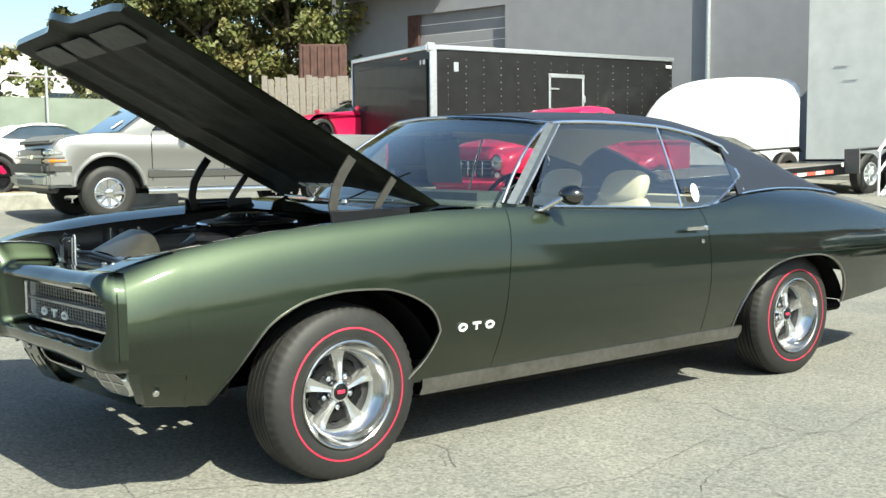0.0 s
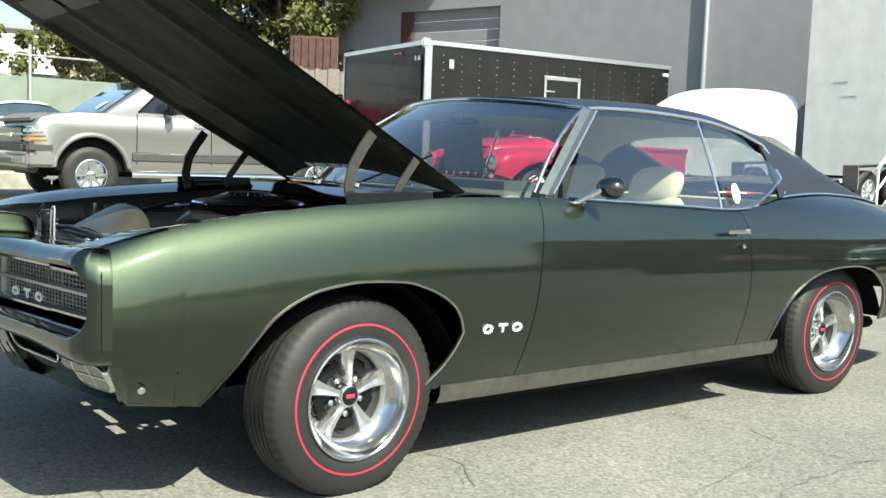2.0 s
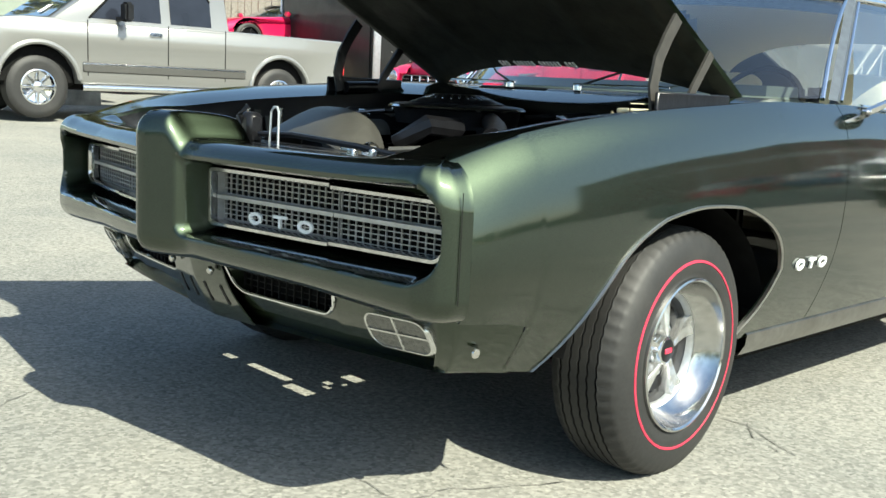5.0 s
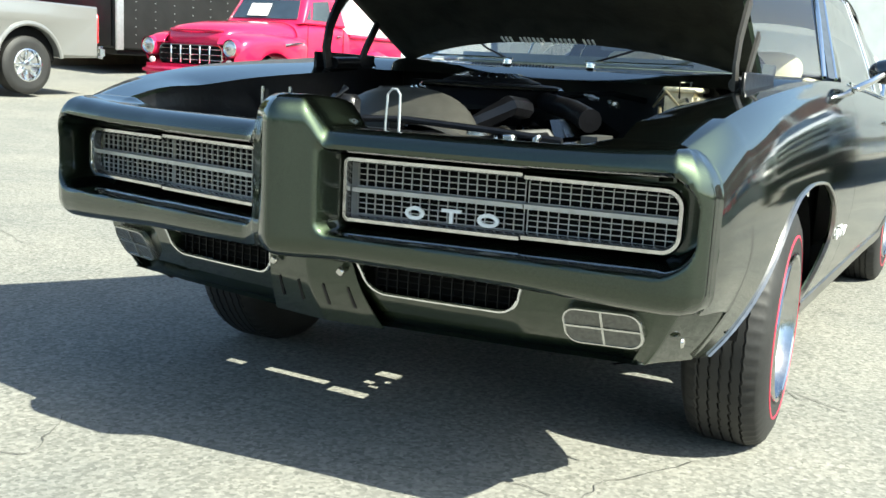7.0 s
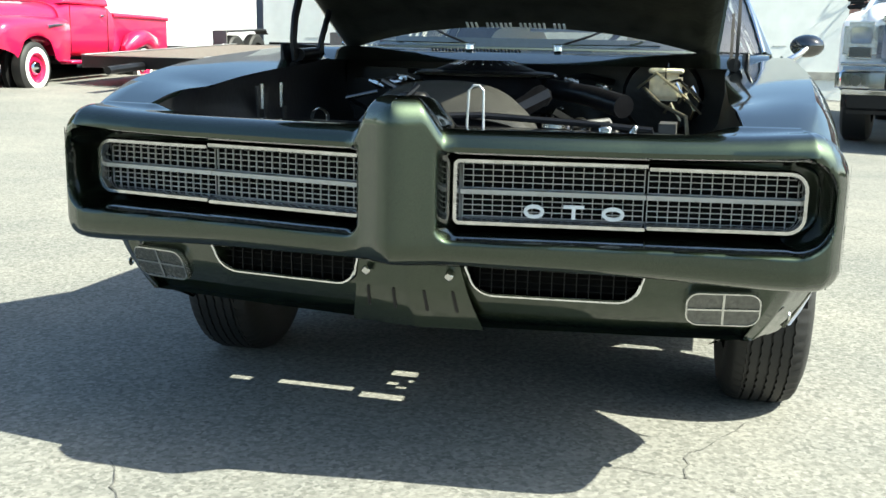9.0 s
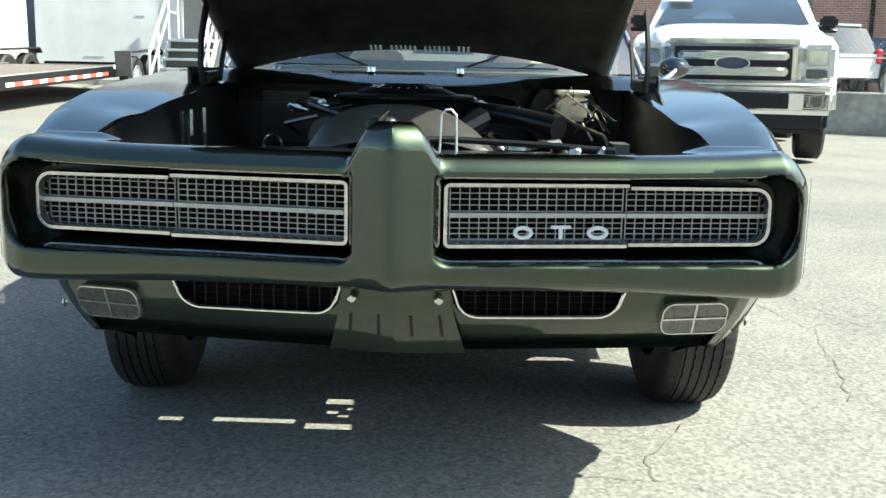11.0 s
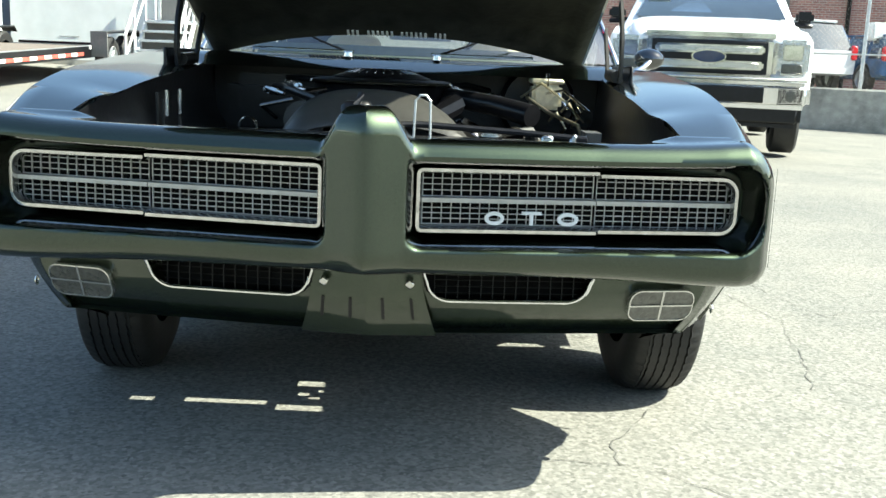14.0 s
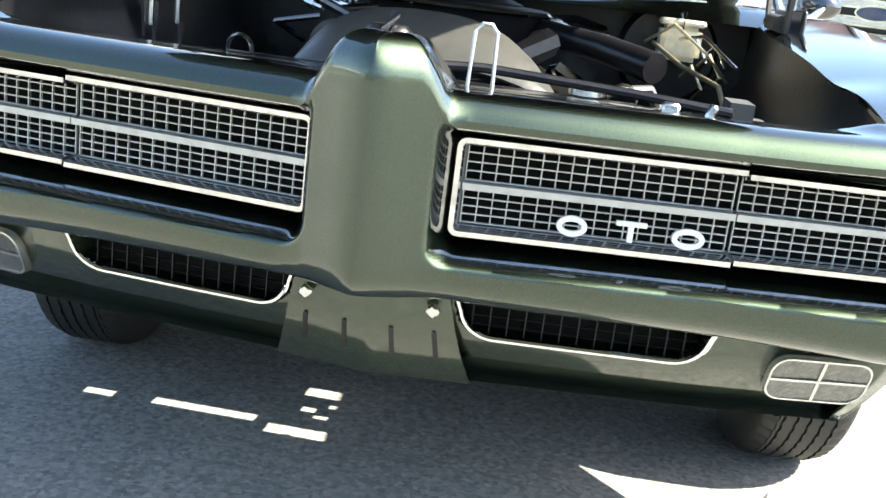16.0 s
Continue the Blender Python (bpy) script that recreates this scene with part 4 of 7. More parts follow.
for side in (1, -1):
    # sail panel between quarter window and deck
    rows = []
    for i in range(24):
        y = 2.40 + (3.42 - 2.40) * i / 23
        ze, zb = lerp(EDGEZ, y), lerp(CROWN, y) + 0.004
        ze = max(ze, zb + 0.004)
        w, wb = lerp(ROOFW, y), lerp(CREST, y) + 0.0
        rows.append([(side * (w + (wb - w) * (k / 8) ** 0.8), y, ze + (zb - ze) * k / 8) for k in range(9)])
    part("sail_panel", grid(rows, flip=side > 0), VINYL, car, "black vinyl sail panel", thick=0.012)
    # bright strip along the vinyl's lower edge
    part("vinyl_moulding", tube([(side * (lerp(CREST, y) + 0.004), y, lerp(CROWN, y) + 0.006) for y in np.linspace(2.42, 3.40, 14)], 0.006, 6), CHROME, car)
    # drip rail from the screen pillar over the windows down to the quarter window's end
    rail = [(side * 0.672, 1.235, 1.333)] + [(side * (lerp(ROOFW, y) + 0.006), y, lerp(EDGEZ, y) + 0.002) for y in np.linspace(1.3, 2.42, 14)]
    rail += [(side * 0.70, 2.475, 1.165), (side * 0.735, 2.50, 1.10), (side * 0.765, 2.49, 1.04), (side * 0.795, 2.46, 0.995)]
    part("drip_rail", tube(rail, 0.008, 8), CHROME, car, "bright drip rail")
    # screen pillar
    rows = []
    for k in range(9):
        v = k / 8
        p = Vector((side * (0.812 - 0.146 * v), 0.865 + 0.36 * v, 0.985 + 0.345 * v))
        rows.append([tuple(p + Vector((side * 0.0, -0.012, 0.004))), tuple(p + Vector((side * 0.016, 0.018, 0.0))), tuple(p + Vector((side * 0.010, 0.055, -0.008))), tuple(p + Vector((-side * 0.03, 0.06, -0.01)))])
    part("screen_pillar", grid(rows, flip=side < 0), PILLARTRIM, car, "dark windscreen pillar")
    part("pillar_moulding", tube([(side * (0.826 - 0.146 * v), 0.915 + 0.36 * v, 0.985 + 0.340 * v) for v in np.linspace(0, 1, 7)], 0.006, 8), CHROME, car, "thin bright pillar moulding")

    def side_pane(y, v, side=side):
        zb = lerp(CROWN, y) - 0.01
        zt = lerp(EDGEZ, y) - 0.006
        xb, xt = 0.842, lerp(ROOFW, y) + 0.004
        f = min(1, (v - 0) / 1.0)
        return (side * (xb + (xt - xb) * f**1.15), y, zb + (zt - zb) * f)

    rows = []
    for i in range(13):
        f = i / 12
        rows.append([side_pane(0.955 + (1.93 - 0.955) * f + 0.30 * v * (1 - f) - 0.0 * v * f, v) for v in np.linspace(0, 1, 9)])
    dg = part("door_window", grid(rows, flip=side < 0), GLASS, car, "frameless door window with bright edge")
    part("rear_edge", tube([rows[-1][k] for k in range(9)], 0.007, 8), CHROME, dg)
    rows = []
    for i in range(13):
        f = i / 12
        yq = 1.955 + (2.44 - 1.955) * f
        top = 1.0 if f < 0.35 else 1.0 - 0.42 * ((f - 0.35) / 0.65) ** 2.2
        bot = 0.0 if f < 0.3 else 0.42 * ((f - 0.3) / 0.7) ** 1.8
        rows.append([side_pane(yq, v) for v in np.linspace(bot, top, 9)])
    qg = part("quarter_window", grid(rows, flip=side < 0), GLASS, car, "rounded quarter window")
    edge = [rows[i][0] for i in range(13)] + [rows[-1][k] for k in range(1, 9)]
    part("quarter_moulding", tube(edge, 0.008, 8), CHROME, qg, "bright quarter window moulding")
    part("belt_moulding", tube([(side * 0.868, y, lerp(CROWN, y) + 0.002) for y in np.linspace(0.95, 2.1, 12)], 0.005, 6), CHROME, car)
# oval sticker on the quarter window
part("window_sticker", plate([(0.028 * math.cos(a), 0.045 * math.sin(a)) for a in [k * math.pi / 12 for k in range(24)]], 0.001, lambda a, b, d: (0.832 - d + 0.004 - 0.30 * b, 2.03 + a, 1.0 + b)), PAPER, car, "oval white window sticker")
# rear glass and deck
part("rear_window", grid([[(u * 0.55, 2.70 + 0.68 * v, lerp(ROOFZ, 2.70 + 0.68 * v) - 0.006 - 0.03 * abs(u) ** 3) for u in np.linspace(-1, 1, 13)] for v in np.linspace(0, 1, 9)], flip=True), GLASS, car, "sloping rear window")
rows = []
for i in range(20):
    y = 3.40 + (4.12 - 3.40) * i / 19
    xw = lerp(CREST, y) - 0.18
    rows.append([(u * xw, y, lerp(CROWN, y) + 0.0 + 0.012 * (1 - u * u)) for u in np.linspace(-1, 1, 15)])
part("boot_lid", grid(rows, flip=True), PAINT, car, thick=0.015)
rows = []
for k in range(11):
    z = 0.42 + 0.40 * k / 10
    rows.append([(u * (0.86 - 0.02 * abs(k - 6) / 5), 4.12 + 0.02 * math.sin(math.pi * k / 10), z) for u in np.linspace(-1, 1, 15)])
part("tail_panel", grid(rows), PAINT, car, thick=0.02)
part("rear_bumper", box((0, 4.16, 0.52), (1.76, 0.10, 0.14), 0.04, seg=3), CHROME, car, "chrome rear bumper")
part("floor_pan", box((0, 2.10, 0.28), (1.34, 3.0, 0.06), 0.02), MATTE, car, "dark underbody")

# ---- open hood ----
HOOD0 = 0.17
HINGE = Vector((-0.035, 0.631, 0.985))
HF, HU = Vector((0, -0.8792, 0.4765)), Vector((0, 0.4765, 0.8792))


def strap(line, x, half, thick=0.009):
    """A flat steel strap along (y, z) points, standing at x."""
    pts = [Vector(p) for p in line]
    rows = []
    for i, p in enumerate(pts):
        d = (pts[min(i + 1, len(pts) - 1)] - pts[max(i - 1, 0)]).normalized()
        n = Vector((-d.y, d.x)) * half
        rows.append([(x + q, p.x + n.x * k, p.y + n.y * k) for q, k in ((-thick / 2, -1), (thick / 2, -1), (thick / 2, 1), (-thick / 2, 1))])
    bm = bmesh.new()
    vs = add_grid(bm, rows, close_v=True)
    cap(bm, vs[0]), cap(bm, vs[-1], True)
    bmesh.ops.recalc_face_normals(bm, faces=bm.faces)
    return bm


def hood_put(x, s, h):
    return tuple(HINGE + Vector((x, 0, 0)) + HF * s + HU * h)


def hood_half(s):
    return lerp([(0, 0.679), (0.4, 0.696), (0.9, 0.716), (1.3, 0.731), (1.54, 0.739)], s)


def hood_len(u):
    """The hood's length at a share u of its half width: a point in the middle over the nose's ridge."""
    return 1.520 + 0.045 * math.exp(-((abs(u) / 0.13) ** 2)) - 0.02 * max(0, abs(u) - 0.85) / 0.15


rows, under = [], []
for i in range(49):
    u = -1 + 2 * i / 48
    r1, r2 = [], []
    for k in range(41):
        f = k / 40
        s0 = HOOD0 * (1 - abs(u) ** 2.2)
        s = s0 + f * (hood_len(u) - s0)
        x = u * hood_half(s)
        crown = 0.014 * (1 - u * u) + 0.012 * math.exp(-((u / 0.14) ** 2)) * f
        r1.append(hood_put(x, s, crown))
        au = abs(u)
        edge = min(1 - au, 0.12) / 0.12, min(f, 0.06) / 0.06, min(1 - f, 0.13) / 0.13
        rib = 0.0
        if min(edge) < 0.999:
            rib = 0.018
        thin = min(1, max(0, (1 - au) / 0.035))
        rib = max(rib, 0.010 * math.exp(-(((f - 0.45) / 0.035) ** 4)), 0.010 * math.exp(-(((au - 0.40 - 0.10 * f) / 0.05) ** 4)))
        r2.append(hood_put(x * 0.985, s * 0.992 + 0.004, crown - 0.007 - rib * thin))
    rows.append(r1), under.append(r2)
hood = part("hood", grid(rows), PAINT, car, "open hood, green outside and dark inside")
part("hood_lining", grid(under, flip=True), HOODLINE, hood, "dark stamped underside with ribs")
for x0, x1 in ((-0.56, -0.22), (-0.17, 0.14), (0.20, 0.58)):
    part("front_brace", plate(rounded(x0, 1.34, x1, 1.45, 0.03), 0.006, lambda a, b, d: hood_put(a, b, -0.029 + d * 0.5)), BRACE, hood, "grey brace plate inside the hood's tip")
bm = bmesh.new()
lp = [rows[i][0] for i in range(49)] + [rows[-1][k] for k in range(1, 41)] + [rows[48 - i][-1] for i in range(1, 49)] + [rows[0][40 - k] for k in range(1, 40)]
lq = [under[i][0] for i in range(49)] + [under[-1][k] for k in range(1, 41)] + [under[48 - i][-1] for i in range(1, 49)] + [under[0][40 - k] for k in range(1, 40)]
add_grid(bm, [lp, lq], close_v=True)
part("hood_edge", bm, PAINT, hood)
# row of bright louvre slots by the hood's rear edge
for x0, n in ((-0.160, 3), (-0.090, 6), (0.025, 6), (0.140, 3)):
    for k in range(n):
        part("louvre_slot", box(hood_put(x0 + 0.016 * k, 0.215, -0.030), (0.008, 0.030, 0.004), 0.001, (-29.8, 0, 0)), WHITEMETAL, hood, smooth=False)
for side in (1, -1):
    # flat hinge straps: tan on the sunny side, shade coloured black on the other
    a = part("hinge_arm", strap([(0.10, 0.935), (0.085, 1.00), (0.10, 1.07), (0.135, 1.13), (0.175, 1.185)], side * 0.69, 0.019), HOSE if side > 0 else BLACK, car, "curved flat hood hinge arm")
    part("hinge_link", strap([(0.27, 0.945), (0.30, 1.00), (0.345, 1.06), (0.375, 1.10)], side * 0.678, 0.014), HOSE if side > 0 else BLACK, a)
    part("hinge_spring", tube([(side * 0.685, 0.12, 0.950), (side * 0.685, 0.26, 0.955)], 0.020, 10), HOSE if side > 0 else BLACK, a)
    part("hinge_plate", box((side * 0.72, 0.24, 0.92), (0.012, 0.36, 0.13), 0.004), BLACK, a)
    part("hood_corner_cap", box(hood_put(side * 0.625, 0.03, 0.006), (0.05, 0.025, 0.014), 0.006, (-28.5, 0, 0)), CHROME, hood)

# ---- engine bay ----
for side in (1, -1):
    rows = []
    for i in range(20):
        y = -0.765 + (0.60 + 0.765) * i / 19
        xi, zi = bay_inner(y)
        rows.append([(side * xi, y, zi), (side * (xi + 0.004), y, zi - 0.05), (side * (xi - 0.01), y, 0.78), (side * (xi - 0.07), y, 0.66), (side * (xi - 0.13), y, 0.48), (side * (xi - 0.15), y, lerp([(-0.765, 0.46), (-0.45, 0.42), (-0.25, 0.34), (0.6, 0.32)], y))])
    part("inner_fender", grid(rows, flip=side > 0), BLACK, car, "satin black inner fender")
part("firewall", box((0, 0.60, 0.62), (1.4, 0.03, 0.68), 0.01), BLACK, car)
part("radiator_support", box((0, -0.735, 0.60), (1.36, 0.03, 0.32), 0.01), BLACK, car)
part("support_bar", box((0, -0.715, 0.775), (1.30, 0.07, 0.025), 0.008), BLACK, car)
# added tray under the engine: blocks sun, its slots shape light patches below
SUN_SLOTS = ((-0.40, -0.33, -0.378, -0.350), (-0.245, -0.010, -0.374, -0.343), (0.020, 0.190, -0.412, -0.370), (0.050, 0.180, -0.200, -0.155), (0.065, 0.10, -0.285, -0.262), (0.10, 0.135, -0.312, -0.296), (0.12, 0.16, -0.25, -0.232))
xs = sorted({-0.60, 0.60} | {q for sl in SUN_SLOTS for q in sl[:2]})
ys = sorted({-0.64, 0.58} | {q for sl in SUN_SLOTS for q in sl[2:]})
bm = bmesh.new()
for x0, x1 in zip(xs, xs[1:]):
    for y0, y1 in zip(ys, ys[1:]):
        cx, cy = (x0 + x1) / 2, (y0 + y1) / 2
        if not any(q[0] < cx < q[1] and q[2] < cy < q[3] for q in SUN_SLOTS):
            bm.faces.new([bm.verts.new(p) for p in ((x0, y0, 0.335), (x1, y0, 0.335), (x1, y1, 0.335), (x0, y1, 0.335))])
bmesh.ops.remove_doubles(bm, verts=bm.verts, dist=1e-5)
part("sun_mask_tray", bm, MATTE, car, "added flat black tray, slotted to shape sun patches on the ground", thick=0.004)
rows = [[(x, y, z) for x in np.linspace(-0.665, 0.665, 21)] for y, z in ((-0.772, 0.800), (-0.74, 0.802), (-0.68, 0.800), (-0.60, 0.795), (-0.585, 0.785))]
part("sight_shield", grid(rows, flip=True), GLOSSBLACK, car, "gloss black cover panel behind the nose", thick=0.004)
part("latch_bar", tube([(0.00, -0.700, 0.822), (0.10, -0.660, 0.826), (0.34, -0.640, 0.815), (0.50, -0.640, 0.805), (0.50, -0.640, 0.79)], 0.008, 8), BLACK, car, "bent black latch bar")
# arched fan shroud and radiator
rows = []
for y, mid, half, top, base in ((-0.575, -0.01, 0.285, 0.815, 0.60), (-0.565, -0.01, 0.290, 0.830, 0.60), (-0.46, -0.03, 0.255, 0.885, 0.62), (-0.425, -0.04, 0.235, 0.898, 0.64), (-0.40, -0.04, 0.215, 0.892, 0.66), (-0.395, -0.04, 0.205, 0.86, 0.66)):
    rows.append([(mid + half * math.copysign(abs(math.cos(a)) ** 0.8, math.cos(a)), y, base + (top - base) * math.sin(a) ** 0.55) for a in np.linspace(0.0, math.pi, 28)])
shroud = part("fan_shroud", grid(rows), SHROUDGREY, car, "arched dusty grey fan shroud", thick=0.006)
part("radiator", box((0.0, -0.61, 0.66), (0.72, 0.07, 0.27), 0.01), BLACK, car)
part("radiator_cap", lathe([(0, 0.0), (0, 0.03), (0.014, 0.03), (0.02, 0.0)], 16, "z", (0.27, -0.60, 0.80)), STEEL, car)
part("engine_block", box((0, 0.05, 0.60), (0.34, 0.75, 0.34), 0.05, seg=2), BLACK, car, "black engine block")
for side in (1, -1):
    part("valve_cover", box((side * 0.23, 0.08, 0.765), (0.15, 0.56, 0.08), 0.03, (0, side * 28, 0), 3), DARKCHROME, car, "dark tinted chrome valve cover")
AC = (-0.050, 0.08, 0.852)
ac = part("air_cleaner", lathe([(0.0, 0.05), (0.0, 0.195), (0.046, 0.205), (0.058, 0.215), (0.062, 0.20), (0.066, 0.13), (0.070, 0.0)], 48, "z", AC), BLACK, car, "round black air cleaner with bright rim")
part("rim_band", lathe([(0.046, 0.217), (0.051, 0.224), (0.057, 0.217), (0.051, 0.212)], 48, "z", AC, closed=True), CHROME, ac)
part("lid_ring", lathe([(0.064, 0.150), (0.068, 0.152), (0.090, 0.088), (0.094, 0.080), (0.094, 0.0)], 48, "z", AC), BLACK, ac)
for k in range(26):
    a = 2 * math.pi * k / 26
    part("lid_fin", box((AC[0] + 0.098 * math.cos(a), AC[1] + 0.098 * math.sin(a), AC[2] + 0.0875), (0.030, 0.005, 0.004), 0.001, (0, 20, math.degrees(a))), CHROME, ac, smooth=False)
part("intake_snorkel", tube([(0.16, 0.02, 0.87), (0.30, -0.10, 0.855), (0.40, -0.22, 0.835)], 0.028, 12, 0.032), BLACK, car)
for x, y, z in ((0.30, -0.705, 0.792), (0.18, -0.705, 0.792), (-0.28, -0.705, 0.792), (-0.42, -0.705, 0.792)):
    part("support_clip", box((x, y, z), (0.012, 0.018, 0.014), 0.003), STEEL, car)
for k, (x, y, z) in enumerate(((0.50, 0.30, 0.86), (0.53, 0.24, 0.83), (0.55, 0.33, 0.85), (0.49, 0.22, 0.80))):
    part("wire_loop", tube([(x, y, z), (x + 0.02, y - 0.04, z + 0.03), (x + 0.05, y - 0.05, z - 0.02), (x + 0.04, y + 0.02, z - 0.05)], 0.004, 6), BRASS if k % 2 else CHROME, car)
for x, z in ((-0.645, 0.86), (-0.640, 0.84), (-0.615, 0.80)):
    part("fender_bracket", plate([(-0.30, z), (-0.275, z), (-0.287, z - 0.09)], 0.006, lambda a, b, d, x=x: (x + d, a + (0.86 - z) * 2, b)), SHROUD, car)
mc = part("brake_master_cylinder", box((0.485, 0.345, 0.875), (0.10, 0.13, 0.085), 0.012, seg=2), CREAM, car, "cream cadmium-plated brake master cylinder")
part("lid", box((0.485, 0.345, 0.925), (0.108, 0.14, 0.016), 0.005), CREAM, mc)
part("bail", tube([(0.485, 0.275, 0.90), (0.485, 0.27, 0.95), (0.485, 0.415, 0.95), (0.485, 0.415, 0.90)], 0.004, 6), CHROME, mc)
part("booster", lathe([(0, 0.0), (0.0, 0.12), (0.05, 0.135), (0.10, 0.11), (0.11, 0.0)], 28, "y", (0.47, 0.44, 0.84)), BLACK, car, "black brake booster drum")
part("battery", box((-0.48, -0.50, 0.66), (0.18, 0.26, 0.17), 0.01), BLACK, car)
part("washer_bottle", box((0.53, -0.50, 0.74), (0.10, 0.16, 0.15), 0.03, seg=2), SHROUD, car)
part("heater_box", box((-0.38, 0.48, 0.80), (0.46, 0.16, 0.22), 0.04, seg=2), BLACK, car)
part("compressor", lathe([(0, 0), (0, 0.055), (0.20, 0.055), (0.22, 0.03), (0.22, 0)], 20, "y", (-0.24, -0.28, 0.80)), SHROUD, car)
rng = random.Random(4)
for pts, r, m in (
    ([(-0.20, -0.30, 0.86), (-0.30, -0.16, 0.88), (-0.36, 0.10, 0.88), (-0.44, 0.40, 0.87)], 0.011, BLACK),
    ([(-0.26, -0.34, 0.86), (-0.34, -0.36, 0.84), (-0.33, -0.20, 0.80)], 0.006, DARKCHROME),
    ([(-0.28, -0.18, 0.87), (-0.20, -0.10, 0.885)], 0.006, DARKCHROME),
    ([(0.10, -0.30, 0.80), (0.18, -0.26, 0.86), (0.16, -0.12, 0.85)], 0.030, BLACK),
    ([(0.30, -0.50, 0.80), (0.38, -0.45, 0.81), (0.44, -0.42, 0.72)], 0.010, SHROUD),
    ([(0.42, 0.30, 0.87), (0.48, 0.12, 0.83), (0.56, 0.02, 0.80), (0.58, -0.20, 0.70)], 0.006, BRASS),
    ([(0.46, 0.32, 0.88), (0.53, 0.20, 0.90), (0.60, 0.08, 0.84)], 0.005, STEEL),
    ([(0.40, 0.30, 0.87), (0.46, 0.22, 0.92), (0.54, 0.16, 0.86), (0.60, 0.20, 0.80)], 0.004, BRASS),
    ([(-0.10, 0.30, 0.89), (-0.30, 0.36, 0.90), (-0.42, 0.46, 0.90)], 0.010, MATTE),
    ([(0.05, 0.30, 0.88), (0.22, 0.42, 0.90), (0.30, 0.52, 0.88)], 0.010, MATTE),
):
    part("engine_line", tube(pts, r, 8), m, car)
for x, y, z, q, w in ((-0.34, 0.18, 0.885, 25, 0.06), (-0.30, 0.05, 0.880, 70, 0.05), (-0.36, -0.04, 0.870, -30, 0.07), (-0.27, -0.12, 0.875, 10, 0.05), (-0.40, 0.10, 0.865, 50, 0.05), (0.18, 0.34, 0.885, 15, 0.05), (0.30, 0.22, 0.87, -40, 0.06)):
    f = part("hose_fitting", lathe([(-w / 2, 0.0), (-w / 2, 0.008), (-w / 6, 0.009), (-w / 6, 0.013), (w / 6, 0.013), (w / 6, 0.008), (w / 2, 0.007), (w / 2, 0.0)], 8, "x"), STEEL, car)
    f.matrix_basis = pose(x, y, z, 0, 12, q)
for x, y in ((0.33, -0.60), (-0.33, -0.60)):
    part("hose_clamp", lathe([(0, 0.022), (0.012, 0.026), (0.024, 0.022)], 14, "y", (x, y, 0.80)), STEEL, car)
bm = bmesh.new()
add_box(bm, (0.40, -0.70, 0.80), (0.028, 0.02, 0.03), 0.004)
part("support_fitting", bm, STEEL, car)
part("support_fitting", box((0.46, -0.69, 0.80), (0.014, 0.02, 0.04), 0.004, (0, 20, 0)), STEEL, car)
# wire hood-catch loop and latch
part("hood_catch_loop", tube([(0.085, -0.725, 0.775), (0.088, -0.722, 0.885), (0.098, -0.72, 0.897), (0.112, -0.72, 0.897), (0.122, -0.722, 0.885), (0.125, -0.725, 0.775)], 0.0032, 8), GALV, car, "bent wire hood catch")
la = part("hood_latch", box((-0.05, -0.70, 0.835), (0.075, 0.05, 0.085), 0.012), BLACK, car)
part("latch_hook", tube([(-0.05, -0.705, 0.82), (-0.05, -0.73, 0.87), (-0.04, -0.71, 0.895)], 0.008, 6), BLACK, la)
for y in (-0.35, -0.22):
    part("hood_bumper_pin", tube([(-0.60, y, 0.80), (-0.60, y, 0.87)], 0.007, 6), STEEL, car)

